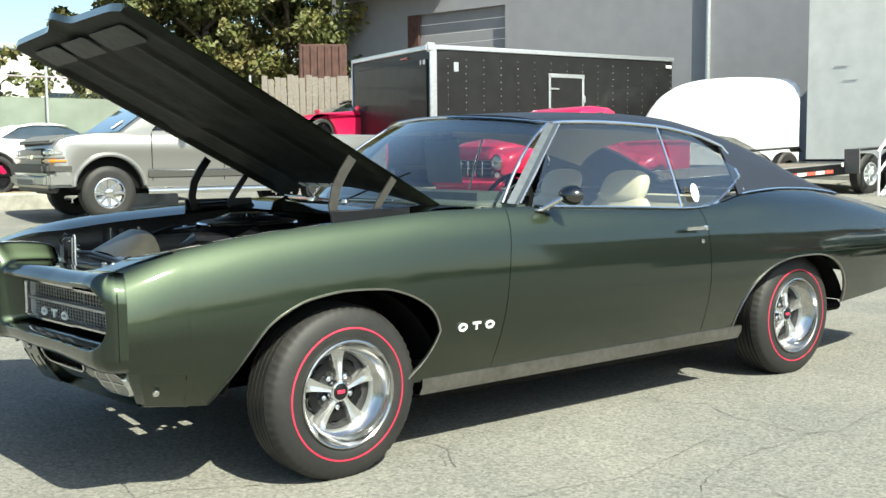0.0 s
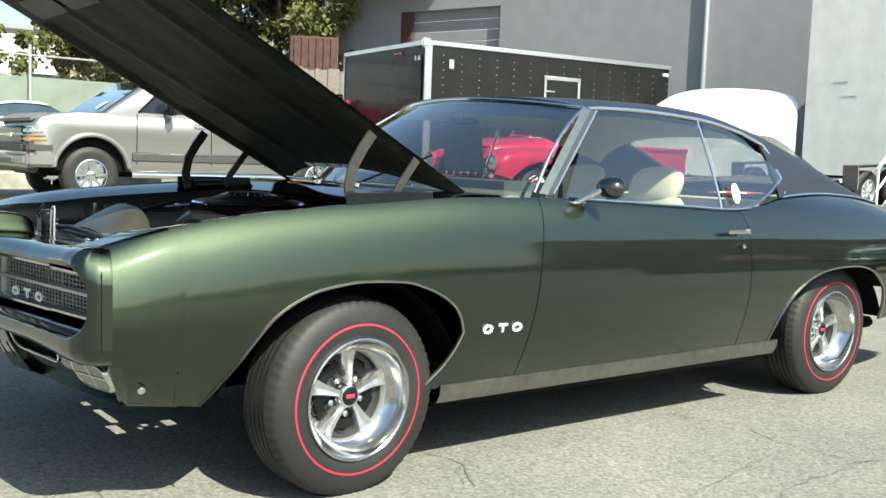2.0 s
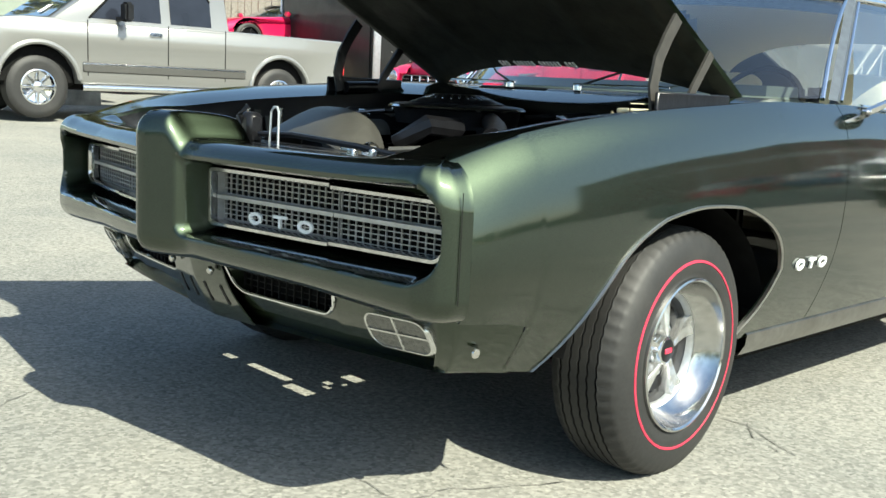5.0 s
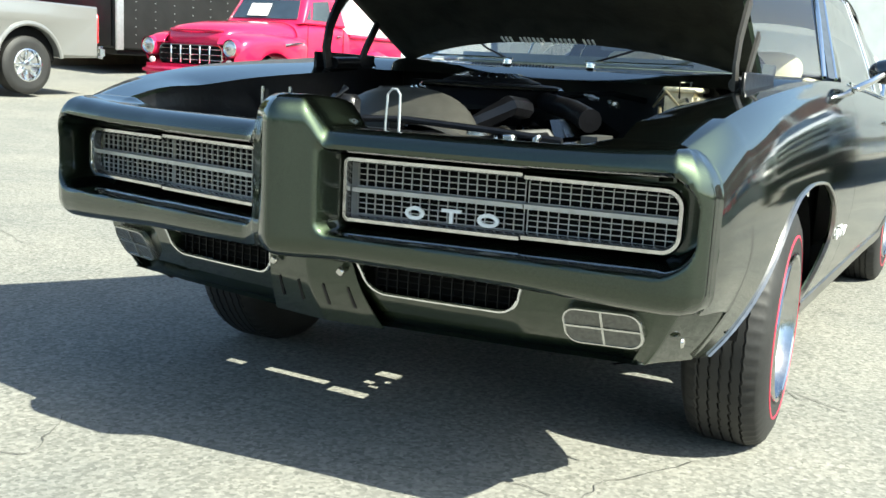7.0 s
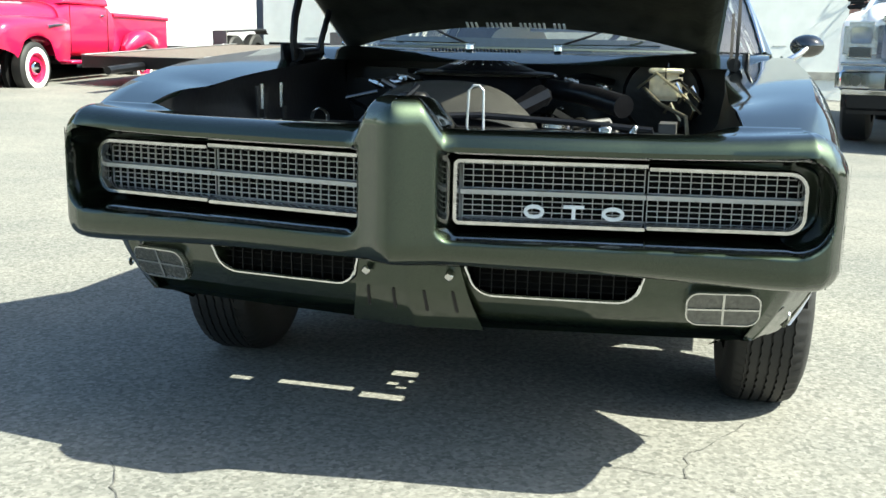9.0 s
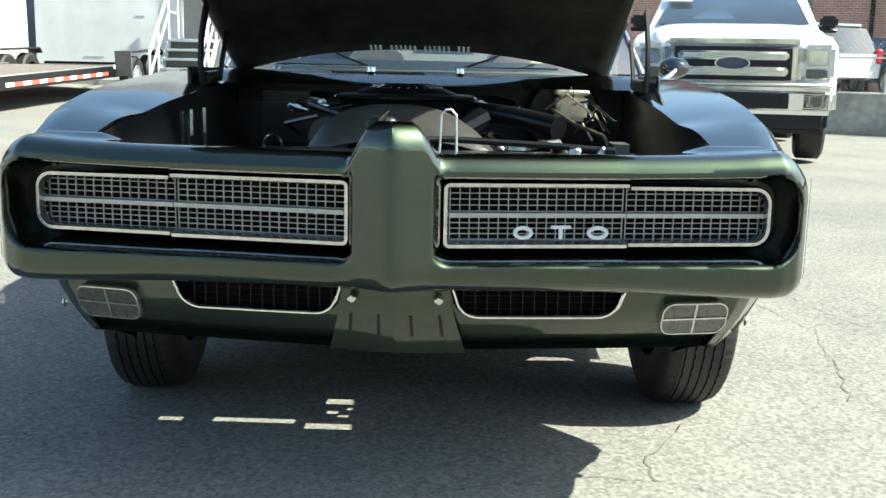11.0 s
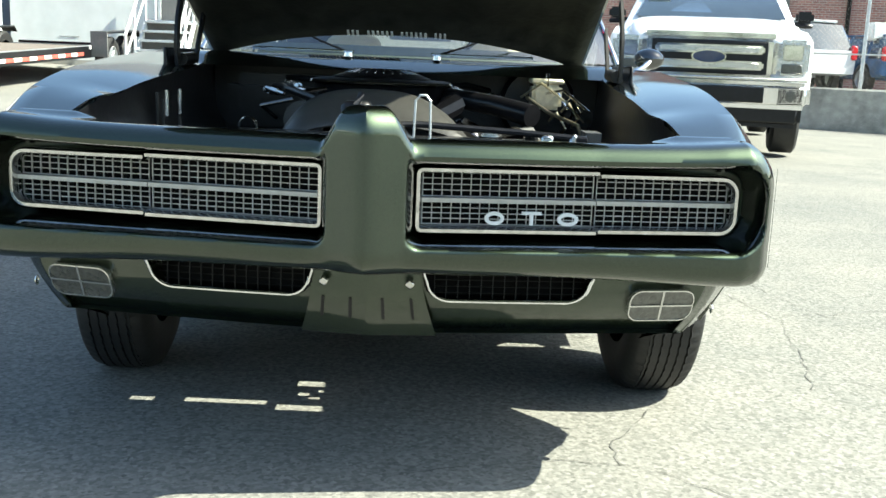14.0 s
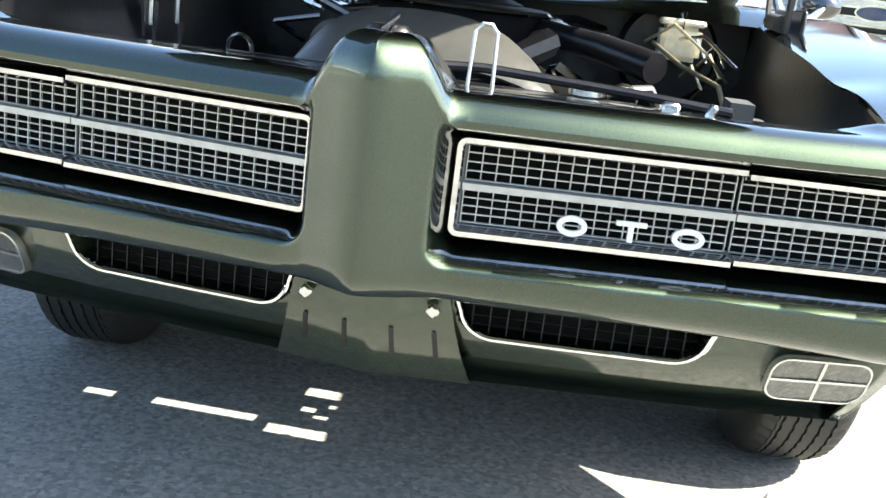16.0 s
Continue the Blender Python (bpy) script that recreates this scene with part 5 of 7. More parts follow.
# ---- wheels ----
def wheel(at, turn, flip):
    """A wheel of the coupe: a red-line tyre on a five-spoke styled steel rim."""
    R, W = 0.330, 0.212
    rows = []
    n = 180
    for k in range(n):
        a = 2 * math.pi * k / n
        wig = 0.0022 * math.sin(a * 60)
        cut = 0.0045 if k % 3 == 0 else 0.0
        prof = [(-W / 2 + 0.012, 0.185), (-W / 2 - 0.002, 0.23), (-W / 2, 0.278), (-W / 2 + 0.012, 0.307), (-W / 2 + 0.022, 0.3195 - cut), (-W / 2 + 0.045, 0.3275 - cut)]
        for g in range(5):
            c = -0.052 + 0.026 * g + wig
            prof += [(c - 0.0085, R - 0.001), (c - 0.003, R - 0.001), (c - 0.0025, R - 0.009), (c + 0.0025, R - 0.009), (c + 0.003, R - 0.001)]
        prof += [(W / 2 - 0.045, 0.3275 - cut), (W / 2 - 0.022, 0.3195 - cut), (W / 2 - 0.012, 0.307), (W / 2, 0.278), (W / 2 + 0.003, 0.235), (W / 2 - 0.002, 0.205), (W / 2 - 0.010, 0.190), (W / 2 - 0.03, 0.182)]
        rows.append([(h, r * math.cos(a), r * math.sin(a)) for h, r in prof])
    bm = grid(rows, close_u=True)
    w = part("wheel", bm, RUBBER, car, "black tyre with thin red line")
    w.matrix_basis = pose(*at, 0, 0, turn + (180 if flip else 0))
    part("red_line", lathe([(W / 2 + 0.0005, 0.2495), (W / 2 + 0.0035, 0.2485), (W / 2 + 0.0045, 0.2430), (W / 2 + 0.002, 0.2420)], 72, "x"), REDLINE, w, "thin red sidewall line")
    rim = [(W / 2 - 0.004, 0.204), (W / 2 + 0.005, 0.202), (W / 2 + 0.007, 0.197), (W / 2 + 0.003, 0.192), (W / 2 - 0.010, 0.189), (W / 2 - 0.028, 0.182), (W / 2 - 0.046, 0.170), (W / 2 - 0.058, 0.160), (W / 2 - 0.062, 0.154)]
    part("trim_ring", lathe(rim, 96, "x"), RINGCHROME, w, "polished chrome trim ring")
    part("rim_band", lathe([(W / 2 - 0.061, 0.158), (W / 2 - 0.070, 0.150), (W / 2 - 0.082, 0.146)], 64, "x"), SILVER, w)
    part("rim_well", lathe([(W / 2 - 0.078, 0.152), (W / 2 - 0.10, 0.142), (W / 2 - 0.107, 0.09), (W / 2 - 0.103, 0.0)], 48, "x"), RIMDARK, w)
    part("brake_drum", lathe([(W / 2 - 0.091, 0.118), (W / 2 - 0.087, 0.085), (W / 2 - 0.095, 0.08)], 40, "x"), BLACK, w)
    for k in range(5):
        a = 2 * math.pi * k / 5 + math.pi / 2
        bm = bmesh.new()
        rows = []
        for r, hw, x in ((0.036, 0.011, 0.046), (0.060, 0.0130, 0.043), (0.090, 0.0185, 0.038), (0.120, 0.0260, 0.033), (0.142, 0.0320, 0.034), (0.154, 0.0370, 0.040)):
            row = []
            for o, dx in ((-1.25, -0.045), (-1.0, -0.008), (-0.86, 0.002), (-0.45, 0.001), (0, -0.0035), (0.45, 0.001), (0.86, 0.002), (1.0, -0.008), (1.25, -0.045)):
                y0, z0 = r, o * hw
                row.append((x + dx, y0 * math.cos(a) - z0 * math.sin(a), y0 * math.sin(a) + z0 * math.cos(a)))
            rows.append(row)
        add_grid(bm, rows)
        part("spoke", bm, SPOKE, w, "bright argent wedge spoke")
        b = a + math.pi / 5
        part("lug_nut", lathe([(0.0, 0.0), (0.0, 0.012), (0.028, 0.011), (0.032, 0.006), (0.033, 0.0)], 6, "x", (0, 0.062 * math.cos(b), 0.062 * math.sin(b))), CHROME, w)
        bm = bmesh.new()
        o = [(0.100 + 0.026 * math.cos(q), (0.021 + 0.007 * math.cos(q)) * math.sin(q)) for q in np.linspace(0, 2 * math.pi, 19)[:-1]]
        add_plate(bm, o, 0.004, lambda y0, z0, d: (0.0095 - d, y0 * math.cos(b) - z0 * math.sin(b), y0 * math.sin(b) + z0 * math.cos(b)))
        part("vent_slot", bm, MATTE, w)
        bm = bmesh.new()
        add_rim(bm, [(0.100 + 0.031 * math.cos(q), (0.026 + 0.008 * math.cos(q)) * math.sin(q)) for q in np.linspace(0, 2 * math.pi, 19)[:-1]], 0.005, 0.012, lambda y0, z0, d: (0.013 - d, y0 * math.cos(b) - z0 * math.sin(b), y0 * math.sin(b) + z0 * math.cos(b)))
        part("slot_rim", bm, RIMDARK, w)
    hub = part("hub_cap", lathe([(0.0, 0.048), (0.036, 0.045), (0.050, 0.037), (0.052, 0.030)], 32, "x"), CHROME, w)
    part("hub_face", lathe([(0.052, 0.031), (0.054, 0.028), (0.054, 0.0)], 28, "x"), BLACK, w, "black hub face with small red mark")
    part("hub_mark", box((0.0545, 0, 0), (0.003, 0.034, 0.014), 0.001), REDLINE, w)
    return w


STEER = -3.6
wheel((0.806, AXLE_F + 0.004, HUB), -STEER, False)
wheel((-0.806, AXLE_F + 0.004, HUB), -STEER, True)
wheel((0.765, AXLE_R, HUB), 0, False)
wheel((-0.765, AXLE_R, HUB), 0, True)
part("front_crossmember", box((0, 0.0, 0.27), (1.2, 0.14, 0.10), 0.03), MATTE, car)
part("rear_axle", tube([(-0.68, AXLE_R, HUB), (0.68, AXLE_R, HUB)], 0.05, 12), MATTE, car)
part("oil_pan", box((0, 0.16, 0.30), (0.30, 0.6, 0.16), 0.05, seg=2), MATTE, car)

# ---- cabin ----
part("dashboard", box((0, 0.98, 0.90), (1.30, 0.34, 0.25), 0.06, seg=3), DASH, car, "dark teal dashboard pad")
sw = part("steering_wheel", lathe([(0.0, 0.19), (0.014, 0.178), (0.0, 0.166), (-0.014, 0.178)], 40, "y", (0, 0, 0), closed=True), MATTE, car, "black steering wheel")
sw.matrix_basis = pose(0.36, 1.22, 0.93, -22, 0, 0)
part("wheel_spoke", box((0, 0.02, 0), (0.33, 0.015, 0.03), 0.005), SILVER, sw)
part("column", tube([(0.36, 1.20, 0.92), (0.36, 0.95, 0.80)], 0.03, 10), MATTE, car)


def bucket(x, back=0.0):
    s = part("bucket_seat", box((x, 1.62 + back, 0.56), (0.50, 0.52, 0.18), 0.06, seg=3), IVORY, car, "ivory vinyl bucket seat")
    rows = []
    for i in range(13):
        v = i / 12
        w = lerp([(0, 0.25), (0.5, 0.26), (0.85, 0.22), (1.0, 0.16)], v)
        row = []
        for k in range(20):
            a = 2 * math.pi * k / 20
            row.append((x + w * math.copysign(abs(math.cos(a)) ** 0.6, math.cos(a)), 1.86 + back + 0.17 * v + 0.065 * (1 - 0.25 * v) * math.sin(a), 0.60 + 0.36 * v))
        rows.append(row)
    bm = bmesh.new()
    vs = add_grid(bm, rows, close_v=True)
    cap(bm, vs[-1]), cap(bm, vs[0], True)
    part("backrest", bm, IVORY, s)
    bm = bmesh.new()
    bmesh.ops.create_uvsphere(bm, u_segments=20, v_segments=12, radius=1)
    for v in bm.verts:
        c = v.co
        p = [math.copysign(abs(q) ** 0.75, q) for q in c]
        v.co = (x + 0.150 * p[0], 2.045 + back + 0.062 * p[1] + 0.035 * p[2], 1.015 + 0.092 * p[2])
    part("headrest", bm, IVORY, s)
    for dx in (-0.06, 0.06):
        part("headrest_post", tube([(x + dx, 2.03 + back, 0.90), (x + dx, 2.04 + back, 0.97)], 0.008, 6), CHROME, s)


bucket(0.36)
bucket(-0.36, 0.22)
part("rear_bench", box((0, 2.55, 0.60), (1.2, 0.5, 0.22), 0.06, seg=3), IVORY, car)
part("rear_backrest", box((0, 2.80, 0.80), (1.2, 0.16, 0.30), 0.06, (12, 0, 0), 3), IVORY, car)
for side in (1, -1):
    part("door_panel", box((side * 0.80, 1.45, 0.66), (0.03, 1.1, 0.52), 0.012), VINYL, car)
part("rear_side_trim", box((0.78, 2.3, 0.68), (0.03, 0.5, 0.5), 0.012), VINYL, car)
part("rear_side_trim", box((-0.78, 2.3, 0.68), (0.03, 0.5, 0.5), 0.012), VINYL, car)
rm = part("rearview_mirror", box((0.0, 1.12, 1.262), (0.22, 0.03, 0.07), 0.014, (10, 0, 0), 2), DARKCHROME, car)
part("mirror_stalk", tube([(0.0, 1.12, 1.27), (0.0, 1.09, 1.34)], 0.008, 6), CHROME, rm)
part("hanging_card", box((0.03, 1.10, 1.16), (0.25, 0.003, 0.21), 0.0, (8, 0, 6)), GREYCARD, car, "grey paper card hung in the screen")

# ---- the lot ----
def smooth(a, b, x):
    t = min(1, max(0, (x - a) / (b - a)))
    return t * t * (3 - 2 * t)


def ground_z(x, y):
    """The lot lies level round the coupe and climbs slightly towards the building."""
    up = 0.034 * max(0.0, min(14.0, -x - 2.5)) + 0.040 * max(0.0, min(16.0, y - 7.5)) * smooth(6.0, -2.0, x)
    return up * (0.3 + 0.7 * smooth(3, 9, math.hypot(x, y))) + 0.62 * smooth(18.5, 21.5, y) * smooth(4.0, 6.5, x)


bm = bmesh.new()
gx = [-400, -150, -70, -40, -28] + list(np.arange(-24, 14.1, 1.0)) + [20, 35, 70, 150, 400]
gy = [-400, -150, -60, -30, -16] + list(np.arange(-10, 26.1, 1.0)) + [32, 50, 90, 180, 400]
add_grid(bm, [[(x, y, ground_z(x, y)) for y in gy] for x in gx])
ground = tagged(part("ground", bm, ASPHALT, None), "pale worn asphalt lot with fine cracks", "ground", kind="structure")

rng = random.Random(11)
CRACKS = [
    [(0.73, 1.79), (0.91, 1.82), (1.0, 1.94), (1.24, 1.82), (1.4, 1.85), (1.6, 1.85), (1.63, 1.65), (1.63, 1.46), (1.68, 1.19), (1.74, 1.01), (1.81, 0.91)],
    [(1.6, 1.85), (1.66, 2.01), (1.58, 2.35), (1.58, 2.55), (1.7, 3.1)],
    [(0.61, 0.47), (0.74, 0.51), (0.87, 0.5), (1.05, 0.39)],
    [(1.4, 1.43), (1.47, 1.1), (1.54, 0.87), (1.46, 0.49), (1.45, 0.34), (1.35, -0.03)],
    [(1.57, 0.95), (1.8, 1.01), (2.06, 1.12), (2.4, 1.1)],
    [(0.78, -0.28), (0.71, -0.42), (0.64, -0.54), (0.63, -0.7), (0.44, -0.69), (0.1, -0.8)],
    [(0.63, -0.7), (0.73, -0.74), (0.79, -0.8), (0.9, -0.92)],
    [(1.5, 0.1), (1.56, 0.02), (1.59, -0.07), (1.7, -0.2)],
    [(0.82, 0.54), (0.9, 0.44), (1.01, 0.38)],
    [(-0.9, -1.3), (-0.64, -1.27), (-0.54, -1.23), (-0.62, -1.11), (-0.68, -1.02)],
    [(-3.9, 0.7), (-3.5, 0.64), (-3.24, 0.63), (-2.74, 0.44), (-2.59, 0.49)],
    [(1.7, 3.1), (2.2, 3.6), (2.6, 4.4), (3.6, 5.2)],
    [(2.4, 1.1), (3.2, 1.6), (3.6, 2.4)],
]
cr = thing("asphalt_cracks", (0, 0, 0), "thin dark cracks wandering through the asphalt", "crack", kind="stuff")
for line in CRACKS:
    pts = [Vector((*line[0], 0))]
    for p, q in zip(line, line[1:]):
        p, q = Vector((*p, 0)), Vector((*q, 0))
        n = max(2, int((q - p).length / 0.035))
        for k in range(1, n + 1):
            e = p.lerp(q, k / n) + Vector((rng.uniform(-1, 1), rng.uniform(-1, 1), 0)) * 0.012
            pts.append(e)
    rows = []
    for i, p in enumerate(pts):
        d = (pts[min(i + 1, len(pts) - 1)] - pts[max(0, i - 1)]).normalized()
        w = 0.0008 + 0.0022 * rng.random() ** 2
        n = Vector((-d.y, d.x, 0)) * w
        z = ground_z(p.x, p.y) + 0.003
        rows.append([(p.x + n.x, p.y + n.y, z), (p.x - n.x, p.y - n.y, z)])
    tagged(part("crack", grid(rows, flip=True), CRACK, cr), kind="stuff")


# ---- building helpers for other vehicles ----
def loft_y(rows, n=28, caps=True):
    """A skin through superellipse sections along y; rows of (y, centre x, half width, z0, z1, squareness)."""
    bm = bmesh.new()
    P = []
    for y, cx, w, z0, z1, e in rows:
        P.append([(cx + w * math.copysign(abs(math.cos(a)) ** (2 / e), math.cos(a)), y, (z0 + z1) / 2 + (z1 - z0) / 2 * math.copysign(abs(math.sin(a)) ** (2 / e), math.sin(a)))
                  for a in [2 * math.pi * k / n + math.pi / n for k in range(n)]])
    vs = add_grid(bm, P, close_v=True)
    if caps:
        cap(bm, vs[0]), cap(bm, vs[-1], True)
    bmesh.ops.recalc_face_normals(bm, faces=bm.faces)
    return bm


def slab(profile, w, soft=0.05, tumble=0.0, zref=0.0):
    """A side outline (y, z) drawn out across the width, with softened edges; it leans in by tumble per metre above zref."""
    pts = np.array(profile, float)
    n = len(pts)
    area = 0.5 * np.sum(pts[:, 0] * np.roll(pts[:, 1], -1) - np.roll(pts[:, 0], -1) * pts[:, 1])
    nr = []
    for i in range(n):
        d1, d2 = pts[i] - pts[i - 1], pts[(i + 1) % n] - pts[i]
        d = d1 / (np.linalg.norm(d1) + 1e-9) + d2 / (np.linalg.norm(d2) + 1e-9)
        d /= np.linalg.norm(d) + 1e-9
        nr.append(np.array([-d[1], d[0]]) * (1 if area > 0 else -1))
    nr = np.array(nr)
    rows = []
    for x, o in ((-w, 0.6), (-w + 0.3 * soft, 0.18), (-w + soft, 0.0), (w - soft, 0.0), (w - 0.3 * soft, 0.18), (w, 0.6)):
        q = pts + nr * o * soft
        rows.append([(math.copysign(abs(x) - tumble * max(0, z - zref), x), y, z) for y, z in q])
    bm = bmesh.new()
    vs = add_grid(bm, rows, close_v=True)
    cap(bm, vs[0]), cap(bm, vs[-1], True)
    bmesh.ops.recalc_face_normals(bm, faces=bm.faces)
    return bm


def arc(y, z, r, a0, a1, n=10):
    return [(y + r * math.cos(radians(a0 + (a1 - a0) * k / n)), z + r * math.sin(radians(a0 + (a1 - a0) * k / n))) for k in range(n + 1)]


def side_plate(poly, w, tumble, zref, side, out=0.006, thick=0.01):
    return plate(poly, thick, lambda a, b, d: (side * (w - tumble * max(0, b - zref) + out - d), a, b))


def road_wheel(owner, at, R, W, rim_r, rim_mat, side, spokes=6, name="wheel"):
    w = part(name, lathe([(-W / 2, rim_r), (-W / 2, R * 0.9), (-W / 2 + 0.03, R), (W / 2 - 0.03, R), (W / 2, R * 0.9), (W / 2 + 0.004, (R + rim_r) / 2), (W / 2 - 0.005, rim_r), (W / 2 - 0.04, rim_r - 0.01)], 40, "x"), RUBBER, owner, "black rubber tyre")
    w.matrix_basis = pose(*at, 0, 0, 0 if side > 0 else 180)
    part("rim", lathe([(W / 2, rim_r + 0.006), (W / 2 + 0.006, rim_r - 0.008), (W / 2 - 0.04, rim_r - 0.03), (W / 2 - 0.05, rim_r * 0.5), (W / 2 - 0.05, 0)], 32, "x"), rim_mat, w)
    part("hub", lathe([(W / 2 - 0.05, rim_r * 0.32), (W / 2 - 0.01, rim_r * 0.28), (W / 2, 0)], 20, "x"), rim_mat, w)
    for k in range(spokes):
        a = 2 * math.pi * k / spokes
        r0 = rim_r * 0.62
        part("spoke", box((W / 2 - 0.032, r0 * math.cos(a), r0 * math.sin(a)), (0.03, rim_r * 0.7, rim_r * 0.2), 0.01, (math.degrees(a), 0, 0)), rim_mat, w)
    return w


# ---- pewter pickup with its side to the lot ----
def pewter_pickup():
    x0, y0 = -11.20, 2.78
    t = thing("pickup_truck", (x0, y0, ground_z(x0, y0) + 0.02), "pewter extended-cab pickup with grey side cladding", "pickup truck")
    w, wb, R = 0.98, 3.56, 0.385
    low = [(-0.74, 0.50), (-0.54, 0.50)] + arc(0, 0.42, 0.50, 170, 10) + [(0.54, 0.44), (wb - 0.54, 0.44)] + arc(wb, 0.42, 0.50, 170, 10) + [(wb + 0.54, 0.50), (wb + 1.16, 0.52), (wb + 1.18, 1.06), (wb + 1.16, 1.24),
           (1.98, 1.26), (1.96, 1.23), (0.42, 1.23), (0.22, 1.255), (-0.20, 1.245), (-0.50, 1.205), (-0.68, 1.15), (-0.77, 1.05), (-0.79, 0.90), (-0.79, 0.80)]
    part("body", slab(low, w, 0.07), SILVERPAINT, t)
    cab = [(0.13, 1.19), (0.94, 1.76), (1.08, 1.81), (1.7, 1.845), (2.55, 1.82), (2.70, 1.72), (2.74, 1.19)]
    cab = [(y - 0.02, z) for y, z in cab]
    part("cab", slab(cab, w - 0.02, 0.06, 0.20, 1.12), SILVERPAINT, t)
    for side in (1, -1):
        part("front_side_window", side_plate([(0.66, 1.28), (1.06, 1.66), (1.16, 1.70), (1.66, 1.73), (1.66, 1.28)], w - 0.02, 0.20, 1.12, side), TINT, t)
        part("rear_side_window", side_plate([(1.80, 1.28), (1.80, 1.73), (2.36, 1.70), (2.42, 1.62), (2.42, 1.28)], w - 0.02, 0.20, 1.12, side), TINT, t)
        part("side_cladding", box((side * (w + 0.004), 1.75, 0.66), (0.03, 2.4, 0.13), 0.012), SHROUD, t, "dark grey plastic door cladding")
        part("cladding_strip", box((side * (w + 0.018), 1.75, 0.70), (0.01, 2.4, 0.02), 0.004), CHROME, t)
        part("running_board", tube([(side * (w - 0.02), 0.55, 0.40), (side * (w - 0.02), 2.95, 0.40)], 0.045, 10), CHROME, t)
        part("door_handle", box((side * (w + 0.01), 1.56, 1.12), (0.03, 0.18, 0.06), 0.012), CHROME, t)
        part("arch_flare", tube([(side * (w - 0.005), y, z) for y, z in arc(0, 0.42, 0.52, 172, 8, 18)], 0.035, 8), SILVERPAINT, t)
        part("arch_flare", tube([(side * (w - 0.005), y, z) for y, z in arc(wb, 0.42, 0.52, 172, 8, 18)], 0.035, 8), SILVERPAINT, t)
        for lo, hi in ((1.05, 1.70), (1.78, 2.40)):
            part("window_visor", box((side * (w - 0.118), (lo + hi) / 2, 1.715), (0.05, hi - lo, 0.05), 0.015, (0, side * 12, 0), 2), MATTE, t, "black window visor")
        for ys in (0.62, 1.74, 2.62):
            part("panel_gap", box((side * (w + 0.001), ys, 0.90), (0.004, 0.012, 0.70)), MATTE, t)
        m = part("door_mirror", box((side * (w + 0.15), 1.08, 1.38), (0.18, 0.12, 0.25), 0.03, seg=2), BLACK, t)
        part("mirror_arm", box((side * (w + 0.03), 1.05, 1.29), (0.20, 0.06, 0.05), 0.01), BLACK, m)
        hl = part("headlamp", box((side * 0.79, -0.715, 0.965), (0.40, 0.20, 0.105), 0.03, seg=2), CLEARLAMP, t, "clear headlamp wrapping the corner")
        part("headlamp_bulb", box((side * 0.80, -0.800, 0.965), (0.20, 0.05, 0.08), 0.02), CHROME, hl)
        part("lamp_divider", box((side * 0.79, -0.722, 0.900), (0.41, 0.21, 0.028), 0.008), SILVERPAINT, t)
        part("turn_lamp", box((side * 0.80, -0.700, 0.852), (0.39, 0.25, 0.062), 0.02, seg=2), AMBER, t, "amber turn lamp")
        part("bumper_cap", box((side * 0.86, -0.68, 0.745), (0.27, 0.36, 0.13), 0.03, seg=2), SHROUD, t, "dark bumper top cover")
        part("bumper_end", box((side * 0.88, -0.66, 0.58), (0.22, 0.40, 0.20), 0.04, seg=2), SILVERPAINT, t)
        part("window_trim", tube([(side * (w - 0.02 - 0.2 * (z - 1.12) + 0.008), y, z) for y, z in ((0.66, 1.28), (1.06, 1.66), (1.16, 1.70), (1.66, 1.73), (1.80, 1.735), (2.36, 1.70), (2.42, 1.62))], 0.014, 6), MATTE, t)
        part("tail_lamp", box((side * 0.90, wb + 1.165, 0.93), (0.14, 0.06, 0.42), 0.02), REDLENS, t, "red tail lamp")
        for ys in (0.0, wb):
            part("wheel_house", box((side * (w - 0.36), ys, 0.66), (0.50, 1.02, 0.52), 0.05), MATTE, t)
        road_wheel(t, (side * (w - 0.16), 0, R), R, 0.25, 0.215, CHROME, side, 8)
        road_wheel(t, (side * (w - 0.16), wb, R), R, 0.25, 0.215, CHROME, side, 8)
    part("windscreen", plate([(-0.80, 0.0), (0.80, 0.0), (0.66, 1.0), (-0.66, 1.0)], 0.01, lambda a, b, d: (a, 0.20 + 0.70 * b - 0.012 + d, 1.255 + 0.49 * b + 0.012)), DARKGLASS, t)
    part("inspection_card", plate([(0.30, 0.10), (0.44, 0.10), (0.44, 0.32), (0.30, 0.32)], 0.002, lambda a, b, d: (a, 0.20 + 0.70 * b - 0.022 + d, 1.255 + 0.49 * b + 0.022)), PAPER, t)
    part("roof_lamp", box((0.0, 1.08, 1.845), (0.5, 0.10, 0.04), 0.012), REDLENS, t)
    part("grille", box((0, -0.785, 0.900), (1.22, 0.08, 0.26), 0.03), BLACK, t)
    part("bug_shield", box((0, -0.66, 1.155), (1.70, 0.26, 0.05), 0.02, (22, 0, 0), 2), GREYPLASTIC, t, "dark shield along the hood's front edge")
    part("grille_bar", box((0, -0.815, 0.905), (1.22, 0.05, 0.05), 0.015), SILVERPAINT, t)
    part("grille_emblem", plate([(-0.14, -0.02), (0.14, -0.02), (0.12, 0.025), (-0.12, 0.025)], 0.02, lambda a, b, d: (a, -0.845 + d, 0.905 + b)), BRASS, t)
    part("bumper_cover", box((0, -0.80, 0.745), (1.6, 0.16, 0.13), 0.03, seg=2), SHROUD, t, "dark bumper top cover")
    part("front_bumper", box((0, -0.80, 0.575), (1.94, 0.20, 0.21), 0.06, seg=3), SILVERPAINT, t)
    part("bumper_valance", box((0, -0.74, 0.45), (1.7, 0.14, 0.10), 0.03), SHROUD, t)
